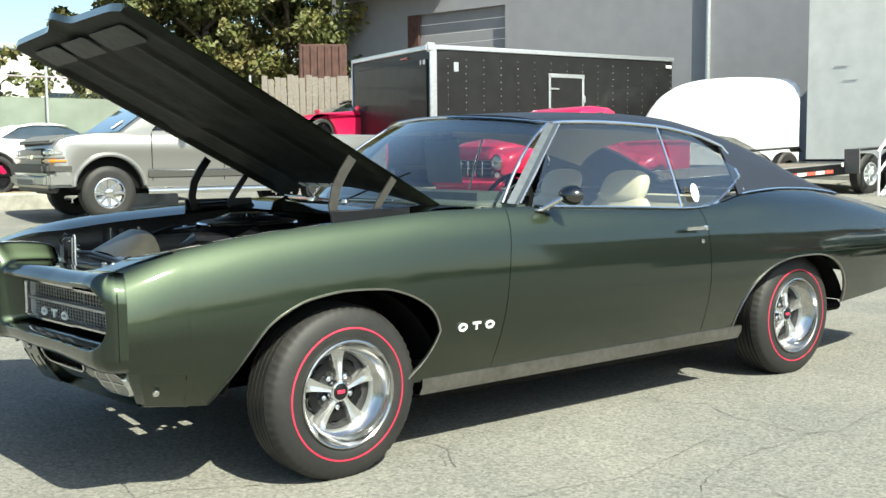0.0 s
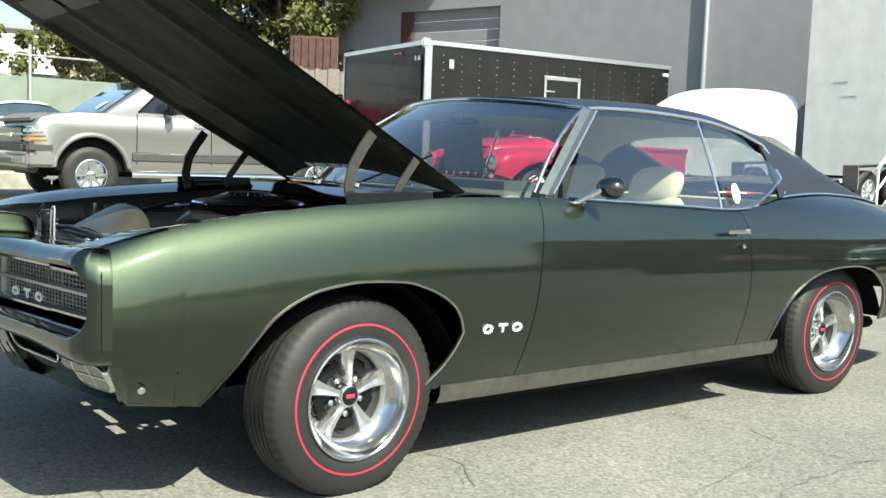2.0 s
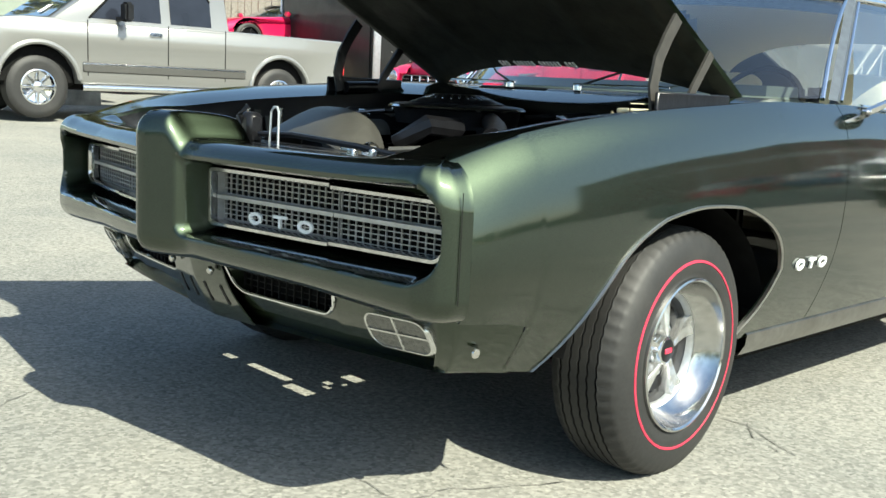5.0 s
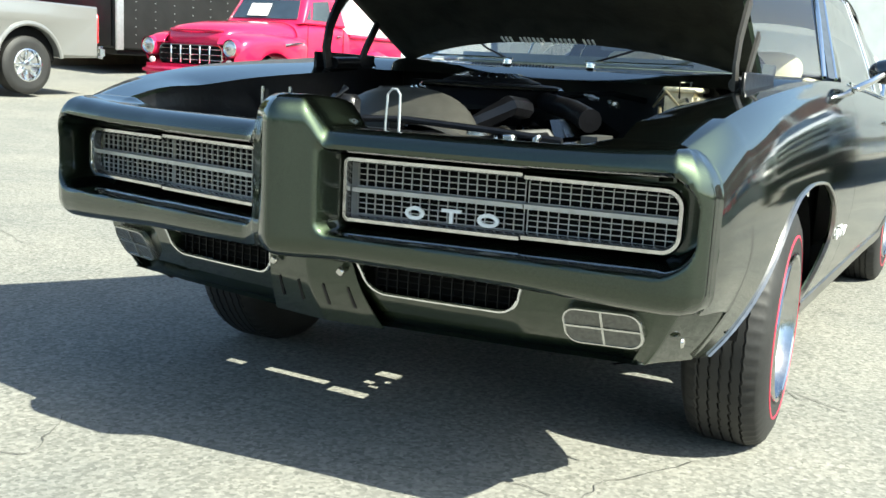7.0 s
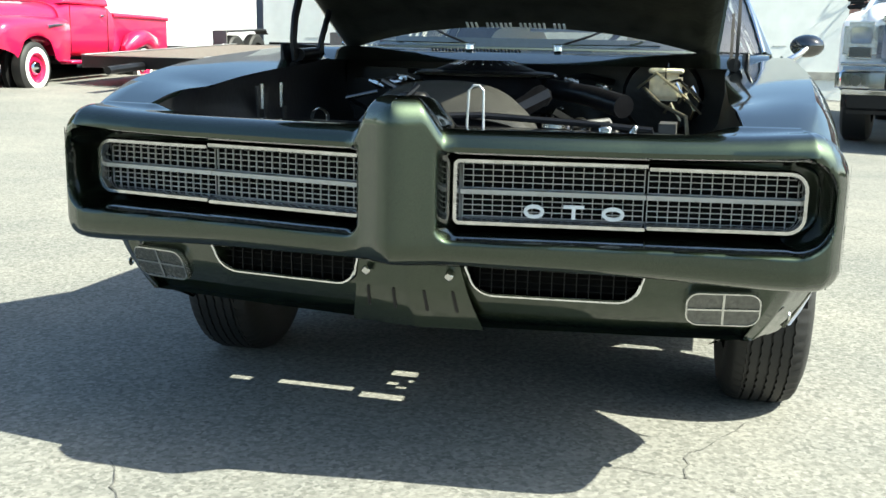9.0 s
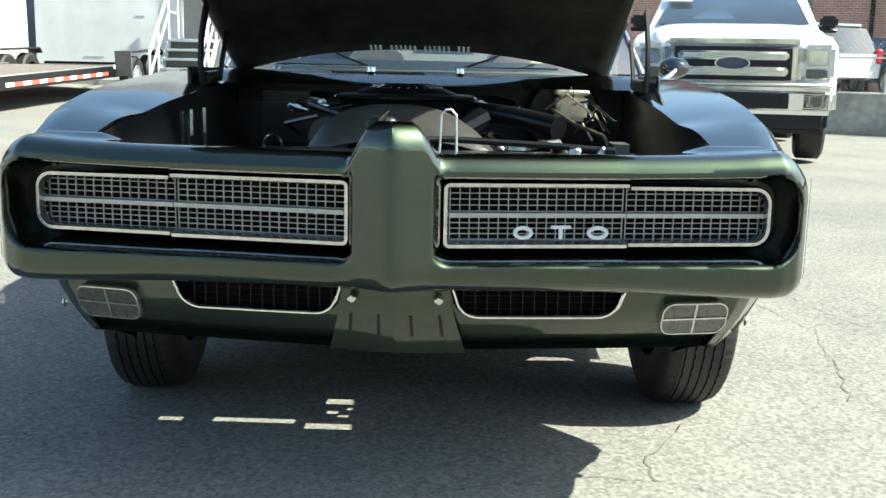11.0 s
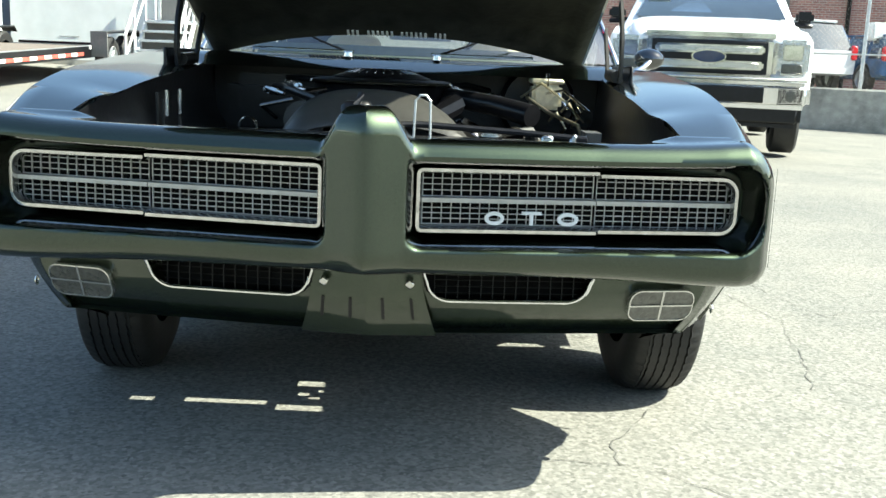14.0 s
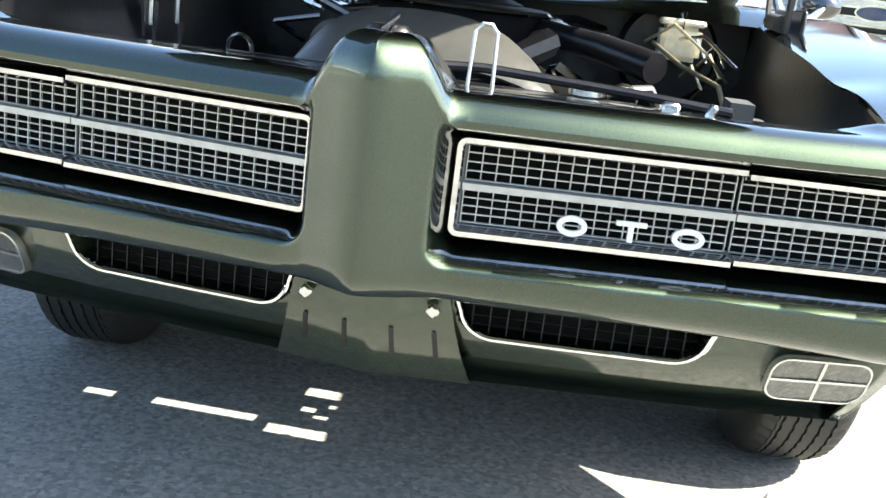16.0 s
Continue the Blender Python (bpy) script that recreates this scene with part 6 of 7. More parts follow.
    part("bumper_insert", box((0, -0.902, 0.555), (0.9, 0.03, 0.09), 0.01), GREYPLASTIC, t)
    part("rear_bumper", box((0, wb + 1.28, 0.60), (1.86, 0.16, 0.18), 0.04, seg=2), CHROME, t)
    part("tailgate", box((0, wb + 1.17, 0.86), (1.6, 0.04, 0.55), 0.02), SILVERPAINT, t)
    part("underbody", box((0, 1.7, 0.42), (1.4, 4.6, 0.12), 0.02), MATTE, t)


pewter_pickup()


# ---- old red pickup ----
def red_pickup():
    x0, y0 = -9.82, 9.75
    t = thing("vintage_pickup", (x0, y0, ground_z(x0, y0) - 0.13), "bright red rounded vintage pickup with chrome toothed grille", "pickup truck", turn=3)
    t.scale = (1.05, 1.05, 1.08)
    part("hood", loft_y([(-0.74, 0, 0.46, 0.86, 0.98, 3.0), (-0.70, 0, 0.54, 0.80, 1.06, 3.2), (-0.60, 0, 0.60, 0.70, 1.13, 3.4), (-0.2, 0, 0.65, 0.62, 1.20, 3.4), (0.5, 0, 0.70, 0.6, 1.25, 3.4), (0.95, 0, 0.74, 0.6, 1.27, 3.4)], 36), REDPAINT, t)
    part("hood_lip", tube([(0.50 * math.sin(a), -0.66 - 0.09 * math.cos(a), 1.045) for a in np.linspace(-1.45, 1.45, 15)], 0.022, 8), REDPAINT, t)
    part("cab", loft_y([(0.80, 0, 0.76, 0.46, 1.27, 4), (1.05, 0, 0.80, 0.46, 1.32, 4), (1.9, 0, 0.82, 0.46, 1.32, 4.5), (2.25, 0, 0.80, 0.46, 1.30, 4)], 36), REDPAINT, t)
    gh = [(0.90, 1.24), (1.14, 1.62), (1.24, 1.70), (1.55, 1.745), (1.95, 1.73), (2.12, 1.66), (2.22, 1.24)]
    part("cab_roof", slab(gh, 0.76, 0.10, 0.22, 1.24), REDPAINT, t)
    part("windscreen", plate([(-0.64, 0), (0.64, 0), (0.56, 1), (-0.56, 1)], 0.01, lambda a, b, d: (a, 0.945 + 0.20 * b - 0.012 + d, 1.31 + 0.30 * b + 0.006)), DARKGLASS, t)
    part("screen_card", plate([(-0.34, 0.10), (0.06, 0.10), (0.06, 0.75), (-0.34, 0.75)], 0.003, lambda a, b, d: (a, 0.935 + 0.20 * b - 0.022 + d, 1.31 + 0.30 * b + 0.016)), PAPER, t, "white paper in the windscreen")
    bed = [(2.34, 0.50), (2.62, 0.50)] + arc(3.02, 0.40, 0.38, 165, 15) + [(3.45, 0.5), (4.25, 0.55), (4.25, 1.12), (2.34, 1.12)]
    part("bed", slab(bed, 0.70, 0.03), REDPAINT, t)
    for side in (1, -1):
        part("bed_rail", tube([(side * 0.71, 2.36, 1.13), (side * 0.71, 4.24, 1.13)], 0.035, 8), REDPAINT, t)
        part("side_window", side_plate([(1.20, 1.32), (1.30, 1.60), (1.75, 1.64), (1.75, 1.32)], 0.76, 0.22, 1.24, side, 0.008), DARKGLASS, t)
        part("vent_window", side_plate([(1.05, 1.32), (1.16, 1.32), (1.22, 1.55)], 0.76, 0.22, 1.24, side, 0.008), DARKGLASS, t)
        part("door_gap", tube([(side * 0.822, 0.98, 0.56), (side * 0.824, 0.98, 1.22)], 0.006, 5), MATTE, t)
        part("door_gap", tube([(side * 0.826, 2.02, 0.52), (side * 0.826, 2.02, 1.22)], 0.006, 5), MATTE, t)
        part("door_handle", box((side * 0.84, 1.86, 1.10), (0.03, 0.12, 0.03), 0.01), CHROME, t)
        # crowned front fender drawn over the wheel and back into the door
        rows = []
        for i in range(25):
            y = -0.84 + 1.80 * i / 24
            top = lerp([(-0.84, 0.86), (-0.80, 0.93), (-0.70, 0.99), (-0.5, 1.03), (0.0, 1.055), (0.5, 1.06), (0.96, 1.06)], y)
            out = lerp([(-0.84, 0.84), (-0.78, 0.915), (-0.6, 0.955), (0.0, 0.97), (0.5, 0.945), (0.96, 0.835)], y)
            low = lerp([(-0.84, 0.62), (-0.55, 0.54), (-0.44, 0.48), (-0.40, 0.56), (-0.28, 0.72), (0.0, 0.78), (0.28, 0.72), (0.40, 0.56), (0.46, 0.44), (0.96, 0.42)], y)
            row = []
            for k in range(15):
                a = k / 14
                if a <= 0.5:
                    q = a / 0.5 * math.pi / 2
                    row.append((side * (0.50 + (out - 0.50) * math.sin(q) ** 0.7), y, (top - 0.16) + 0.16 * math.cos(q) ** 0.8))
                else:
                    row.append((side * (out - 0.035 * ((a - 0.5) / 0.5) ** 2), y, (top - 0.16) + (low - top + 0.16) * (a - 0.5) / 0.5))
            rows.append(row)
        part("front_fender", grid(rows, flip=side > 0), REDPAINT, t, thick=0.02)
        part("lamp_bucket", lathe([(-0.04, 0.128), (0.02, 0.138), (0.16, 0.135), (0.30, 0.09)], 28, "y", (side * 0.76, -0.84, 0.80)), REDPAINT, t)
        rf = [(2.55, side * 0.78, 0.05, 0.52, 0.66, 2.4), (2.72, side * 0.82, 0.14, 0.58, 0.86, 2.4), (3.02, side * 0.84, 0.16, 0.66, 0.93, 2.5), (3.4, side * 0.82, 0.14, 0.52, 0.86, 2.4), (3.62, side * 0.78, 0.06, 0.48, 0.66, 2.4)]
        part("rear_fender", loft_y(rf, 24), REDPAINT, t)
        hl = part("headlamp", lathe([(-0.03, 0.0), (-0.025, 0.06), (0.0, 0.10), (0.03, 0.105)], 28, "y", (side * 0.76, -0.86, 0.80)), CLEARLAMP, t, "round clear headlamp")
        part("headlamp_ring", lathe([(0.0, 0.100), (-0.02, 0.110), (-0.005, 0.124), (0.03, 0.126)], 28, "y", (side * 0.76, -0.86, 0.80)), CHROME, hl)
        part("parking_lamp", lathe([(-0.03, 0.0), (-0.02, 0.04), (0.02, 0.045)], 18, "y", (side * 0.72, -0.83, 0.60)), PAPER, t, "small round white parking lamp")
        part("fender_spear", tube([(side * 0.975, 0.16, 0.90), (side * 0.97, 0.40, 0.93), (side * 0.945, 0.70, 0.955)], 0.024, 8, 0.008), CHROME, t)
        part("running_board", box((side * 0.80, 1.6, 0.42), (0.22, 1.5, 0.06), 0.02), REDPAINT, t)
        for y in (0.0, 3.02):
            w = road_wheel(t, (side * 0.80, y, 0.35), 0.35, 0.19, 0.20, REDPAINT, side, 0)
            part("white_wall", lathe([(0.098, 0.285), (0.1, 0.25), (0.098, 0.205)], 40, "x"), PAPER, w, "wide white sidewall")
            part("cap", lathe([(0.06, 0.10), (0.10, 0.08), (0.11, 0)], 24, "x"), CHROME, w)
            part("arch", lathe([(-0.06, 0.42), (0.0, 0.42), (0.0, 0.0)], 32, "x", (-0.12, 0, 0)), MATTE, w)
    g = part("grille_shell", box((0, -0.74, 0.70), (1.26, 0.12, 0.33), 0.10, seg=3), REDPAINT, t)
    bm = bmesh.new()
    add_rim(bm, rounded(-0.60, 0.555, 0.60, 0.845, 0.10, 6), 0.03, 0.06, lambda a, b, d: (a, -0.825 + d, b))
    part("grille_rim", bm, CHROME, g)
    part("grille_dark", plate(rounded(-0.58, 0.57, 0.58, 0.83, 0.09, 6), 0.03, lambda a, b, d: (a, -0.806 + d, b)), MATTE, g)
    for z in (0.625, 0.70, 0.775):
        part("grille_bar", box((0, -0.812, z), (1.12, 0.02, 0.012), 0.004), STEEL, g)
    for k in range(5):
        part("grille_tooth", box((-0.36 + 0.18 * k, -0.822, 0.70), (0.030, 0.04, 0.25), 0.010), CHROME, g)
    part("front_bumper", box((0, -0.84, 0.455), (1.78, 0.20, 0.20), 0.08, seg=3), REDPAINT, t, "smooth red front pan")
    part("underbody", box((0, 1.8, 0.45), (1.2, 4.4, 0.12), 0.02), MATTE, t)
    part("apron", box((0, -0.70, 0.54), (1.5, 0.16, 0.14), 0.04, seg=2), REDPAINT, t)


red_pickup()


# ---- white heavy pickup facing the lot ----
def white_pickup():
    t = thing("heavy_pickup", (3.27, 9.45, 0.05), "white heavy-duty pickup with large chrome grille", "pickup truck", turn=-13)
    t.scale = (1.12, 1.12, 1.14)
    w, wb, R = 1.0, 3.9, 0.41
    low = [(-0.95, 0.55), (-0.50, 0.52)] + arc(0, 0.42, 0.50, 168, 12) + [(0.55, 0.48), (wb - 0.5, 0.48)] + arc(wb, 0.42, 0.5, 168, 12) + [(wb + 0.5, 0.6), (wb + 1.2, 0.6), (wb + 1.2, 1.38), (2.9, 1.36), (0.55, 1.36), (0.48, 1.33), (-0.5, 1.26), (-0.86, 1.18), (-0.96, 1.0)]
    part("body", slab(low, w, 0.08), WHITEPAINT, t)
    part("hood_bulge", loft_y([(-1.0, 0, 0.70, 0.95, 1.17, 5), (-0.93, 0, 0.78, 0.95, 1.24, 5), (-0.75, 0, 0.82, 1.0, 1.33, 5), (-0.3, 0, 0.82, 1.05, 1.385, 5), (0.2, 0, 0.80, 1.1, 1.40, 5), (0.5, 0, 0.80, 1.1, 1.40, 5)], 24), WHITEPAINT, t)
    cab = [(0.42, 1.32), (1.10, 1.80), (1.25, 1.865), (1.9, 1.91), (3.0, 1.89), (3.18, 1.80), (3.25, 1.32)]
    part("cab", slab(cab, w - 0.06, 0.09, 0.34, 1.38), WHITEPAINT, t)
    part("windscreen", plate([(-0.83, 0)] + [(-0.83 + 1.66 * k / 12, -0.03 * math.sin(math.pi * k / 12)) for k in range(1, 12)] + [(0.83, 0), (0.66, 0.97), (0.5, 1.0), (-0.5, 1.0), (-0.66, 0.97)], 0.012, lambda a, b, d: (a, 0.52 + 0.60 * b - 0.02 + d - 0.03 * (1 - (a / 0.83) ** 2), 1.40 + 0.42 * b + 0.016)), DARKGLASS, t)
    part("screen_card", plate([(-0.72, 0.62), (-0.46, 0.62), (-0.46, 0.90), (-0.70, 0.90)], 0.003, lambda a, b, d: (a, 0.52 + 0.60 * b - 0.075 + d, 1.40 + 0.42 * b + 0.03)), PAPER, t, "white paper in the windscreen")
    g = part("grille_frame", box((0, -1.00, 0.975), (1.32, 0.10, 0.40), 0.05, seg=2), CHROME, t, "large chrome grille")
    part("grille_recess", box((0, -1.045, 0.97), (1.14, 0.03, 0.32), 0.02), BLACK, g)
    for z in (1.045, 0.895):
        part("grille_bar", box((0, -1.065, z), (1.06, 0.05, 0.085), 0.02, seg=2), CHROME, g)
        part("bar_inset", box((0, -1.092, z), (0.96, 0.006, 0.05), 0.002), STEEL, g)
    part("grille_cap", box((0, -0.995, 1.185), (1.30, 0.10, 0.05), 0.03, seg=2), CHROME, g)
    ov = part("badge", plate([(0.17 * math.cos(a), 0.07 * math.sin(a)) for a in np.linspace(0, 2 * math.pi, 33)[:-1]], 0.02, lambda a, b, d: (a, -1.112 + d, 0.97 + b)), CHROME, g, "plain dark oval badge")
    part("badge_face", plate([(0.155 * math.cos(a), 0.056 * math.sin(a)) for a in np.linspace(0, 2 * math.pi, 33)[:-1]], 0.01, lambda a, b, d: (a, -1.117 + d, 0.97 + b)), BLUEOVAL, g)
    for side in (1, -1):
        hl = part("headlamp", box((side * 0.81, -0.97, 0.985), (0.30, 0.14, 0.34), 0.04, seg=2), CLEARLAMP, t, "clear headlamp with chrome reflector")
        part("reflector", box((side * 0.80, -1.042, 1.03), (0.19, 0.02, 0.15), 0.03, seg=2), CHROME, hl)
        part("turn_lens", box((side * 0.80, -1.042, 0.88), (0.20, 0.02, 0.09), 0.02), LENS, hl)
        part("fog_recess", box((side * 0.80, -1.155, 0.62), (0.26, 0.03, 0.16), 0.03), BLACK, t)
        part("fog_lamp", lathe([(0, 0), (0.0, 0.05), (0.03, 0.055)], 20, "y", (side * 0.80, -1.175, 0.62)), LENS, t)
        m = part("tow_mirror", box((side * (w + 0.07), 0.95, 1.47), (0.20, 0.10, 0.13), 0.03, seg=2), BLACK, t, "large black door mirror")
        part("mirror_base", box((side * (w + 0.07), 0.95, 1.375), (0.20, 0.10, 0.05), 0.02), BLACK, m)
        part("mirror_arm", box((side * (w - 0.02), 0.95, 1.40), (0.22, 0.05, 0.04), 0.01), BLACK, m)
        part("side_window", side_plate([(0.95, 1.40), (1.22, 1.74), (2.0, 1.78), (2.0, 1.40)], w - 0.06, 0.34, 1.38, side), DARKGLASS, t)
        part("rear_side_window", side_plate([(2.1, 1.40), (2.1, 1.78), (2.95, 1.76), (3.0, 1.40)], w - 0.06, 0.34, 1.38, side), DARKGLASS, t)
        road_wheel(t, (side * 0.86, 0, R), R, 0.28, 0.23, CHROME, side, 8)
        road_wheel(t, (side * 0.86, wb, R), R, 0.28, 0.23, CHROME, side, 8)
    part("front_bumper", box((0, -1.08, 0.62), (1.98, 0.18, 0.26), 0.06, seg=3), CHROME, t, "chrome front bumper")
    part("bumper_step", box((0, -1.10, 0.77), (1.9, 0.16, 0.03), 0.008), STEEL, t)
    part("plate_recess", box((0.0, -1.172, 0.62), (1.10, 0.02, 0.15), 0.02), BLACK, t)
    part("air_dam", box((0, -1.02, 0.43), (1.86, 0.16, 0.24), 0.06, seg=3), BLACK, t)
    part("underbody", box((0, 2.2, 0.5), (1.4, 5.2, 0.14), 0.02), MATTE, t)


white_pickup()


# ---- low cars at the edge of the lot ----
def low_car(name, x, y, turn, mat, label, rimmat, caliper=False, roofmat=None, base=None):
    t = thing(name, (x, y, ground_z(x, y) + 0.18 if base is None else base), label, "car", turn=turn)
    w = 0.93
    low = [(-0.95, 0.22), (-0.42, 0.20)] + arc(0, 0.33, 0.37, 168, 12) + [(0.42, 0.18), (2.28, 0.18)] + arc(2.70, 0.34, 0.38, 168, 12) + [(3.14, 0.25), (3.42, 0.32), (3.46, 0.80), (3.30, 0.93), (2.7, 0.96), (1.2, 0.90), (0.75, 0.86), (0.0, 0.80), (-0.7, 0.62), (-1.0, 0.45)]
    part("body", slab(low, w, 0.14, 0.10, 0.6), mat, t)
    gh = [(0.80, 0.84), (1.35, 1.14), (1.65, 1.20), (2.0, 1.20), (2.5, 1.10), (3.1, 0.93)]
    part("glasshouse", slab(gh, 0.78, 0.12, 0.35, 0.86), DARKGLASS, t)
    part("roof", slab([(1.38, 1.165), (1.65, 1.215), (2.0, 1.215), (2.5, 1.12), (2.5, 1.10), (2.0, 1.19), (1.65, 1.19)], 0.66, 0.05, 0.0), roofmat or mat, t)
    for side in (1, -1):
        part("rear_pillar", side_plate([(2.25, 1.14), (2.45, 1.11), (3.1, 0.93), (2.6, 0.93)], 0.78, 0.35, 0.86, side, 0.02, 0.05), mat, t)
        part("headlamp", box((side * 0.66, -0.62, 0.66), (0.26, 0.32, 0.06), 0.02, (18, 0, 0)), LENS, t)
        part("door_mirror", box((side * 0.98, 0.95, 0.93), (0.18, 0.10, 0.11), 0.03, seg=2), mat, t)
        for yy in (0, 2.70):
            wh = road_wheel(t, (side * 0.82, yy, 0.34), 0.34, 0.25, 0.255, rimmat, side, 5)
            if caliper:
                part("brake_caliper", box((0.075, 0.12, 0.08), (0.03, 0.10, 0.16), 0.02, (35, 0, 0)), REDPAINT, wh, "red brake caliper")
    return t


low_car("sports_coupe", -14.6, 4.7, 180, WHITEPAINT, "low white sports coupe with black wheels, parked on a raised kerb", BLACK, True)
low_car("sports_coupe", -17.6, 9.9, 0, REDPAINT, "low red sports coupe with a dark roof, parked by the trailer", BLACK, False, BLACK, 1.42)
low_car("sports_coupe", -19.0, 4.8, 30, REDPAINT, "red coupe parked by the fence", SILVER)
low_car("dark_sedan", -17.4, 7.6, 20, BLACK, "dark sedan parked by the fence", SILVER)

kerb_z = ground_z(-14.2, 1.0)
tagged(part("raised_kerb", box((-15.5, -2.8, kerb_z + 0.09), (4.4, 15.6, 0.30), 0.03), CONCRETE, None), "raised concrete kerb strip with dirt", "kerb", kind="structure")
tagged(part("dirt_strip", box((-15.6, -2.8, kerb_z + 0.244), (3.9, 15.2, 0.02), 0.005), DIRT, None), "bare dirt on the raised strip", "dirt", kind="structure")


tagged(part("dirt_bank", slab([(9.7, 0.3), (16.2, 0.3), (16.2, 1.42), (9.9, 1.42)], 5.0, 0.03), DIRT, None), "bare raised dirt bank behind the trailer", "bank", kind="structure").matrix_basis = pose(-20.7, 0, 0)


# ---- closed cargo trailer ----
def cargo_trailer():
    a, b = Vector((-13.3, 10.65)), Vector((-12.58, 17.48))
    d = (b - a)
    ln = d.length
    t = thing("cargo_trailer", (a.x, a.y, ground_z(a.x, a.y)), "tall black enclosed cargo trailer with aluminium trim", "trailer", turn=math.degrees(math.atan2(d.y, d.x)) - 90)
    H, W = 2.98, 3.85
    part("shell", box((-W / 2, ln / 2, (H + 0.5) / 2), (W, ln, H - 0.5), 0.03), TRAILERBLACK, t)
    part("top_rail", box((0.004, ln / 2, H + 0.02), (0.06, ln + 0.04, 0.10), 0.012), ALU, t, "bright aluminium roof rail")
    part("rear_rail", box((-W / 2, -0.01, H + 0.02), (W, 0.07, 0.10), 0.012), ALU, t)
    part("roof", box((-W / 2, ln / 2, H + 0.06), (W - 0.1, ln - 0.1, 0.04), 0.015), ALU, t)
    part("corner_post", box((0.008, 0.05, (H + 0.5) / 2), (0.05, 0.17, H - 0.46), 0.015), ALU, t, "bright aluminium corner post")
    part("corner_post", box((-W - 0.008, 0.05, (H + 0.5) / 2), (0.05, 0.17, H - 0.46), 0.015), ALU, t)
    part("corner_cap", box((0.0, 0.0, H + 0.01), (0.10, 0.26, 0.20), 0.04, seg=2), ALU, t)
    part("ramp_door", box((-W / 2, -0.012, 1.65), (W - 0.30, 0.03, 2.2), 0.008), TRAILERBLACK, t)
    part("clearance_lamp", box((-1.15, -0.03, H - 0.14), (0.34, 0.03, 0.04), 0.008), REDLENS, t)
    part("tail_mark", box((-0.25, -0.03, H - 0.28), (0.10, 0.02, 0.10), 0.01), PAPER, t)
    part("tail_mark", box((-0.40, -0.03, H - 0.28), (0.06, 0.02, 0.10), 0.01), PAPER, t)
    part("side_mark", box((0.008, 0.62, H - 0.38), (0.012, 0.12, 0.20), 0.006), ALU, t)
    y0 = 3.10
    dr = part("side_door", box((0.008, y0 + 0.48, 1.50), (0.02, 0.90, 1.95), 0.006), TRAILERBLACK, t)
    for c, s in (((0.020, y0, 1.52), (0.03, 0.06, 2.05)), ((0.020, y0 + 0.96, 1.52), (0.03, 0.06, 2.05)), ((0.020, y0 + 0.48, 2.50), (0.03, 1.04, 0.09))):
        part("door_trim", box(c, s, 0.008), ALU, dr)
    part("hinge", box((0.04, y0 + 0.12, 2.20), (0.02, 0.28, 0.035), 0.006), ALU, dr)
    part("latch", box((0.04, y0 + 0.98, 1.98), (0.03, 0.07, 0.16), 0.01), ALU, dr)
    part("latch", box((0.04, y0 + 0.86, 1.52), (0.03, 0.12, 0.14), 0.01), STEEL, dr)
    part("marker_lamp", box((0.02, ln - 0.16, H - 0.16), (0.03, 0.18, 0.07), 0.01), PAPER, t)
    bm = bmesh.new()
    for k in range(15):
        y = 0.42 + (ln - 0.5) * k / 14
        for j in range(15):
            z = 0.62 + 2.15 * j / 14
            if not (y0 - 0.05 < y < y0 + 1.0 and z < 2.55):
                add_box(bm, (0.003, y, z), (0.008, 0.016, 0.016))
    tagged(part("rivets", bm, ALU, t, "rows of bright rivets", smooth=False), kind="stuff")
    for y in (2.3, 3.2):
        road_wheel(t, (-0.12, y - 0.4, 0.36), 0.36, 0.22, 0.2, GALV, 1, 0)
        road_wheel(t, (-W + 0.12, y - 0.4, 0.36), 0.36, 0.22, 0.2, GALV, -1, 0)
    part("chassis", box((-W / 2, ln / 2, 0.45), (W - 0.3, ln - 0.2, 0.12), 0.02), BLACK, t)


cargo_trailer()


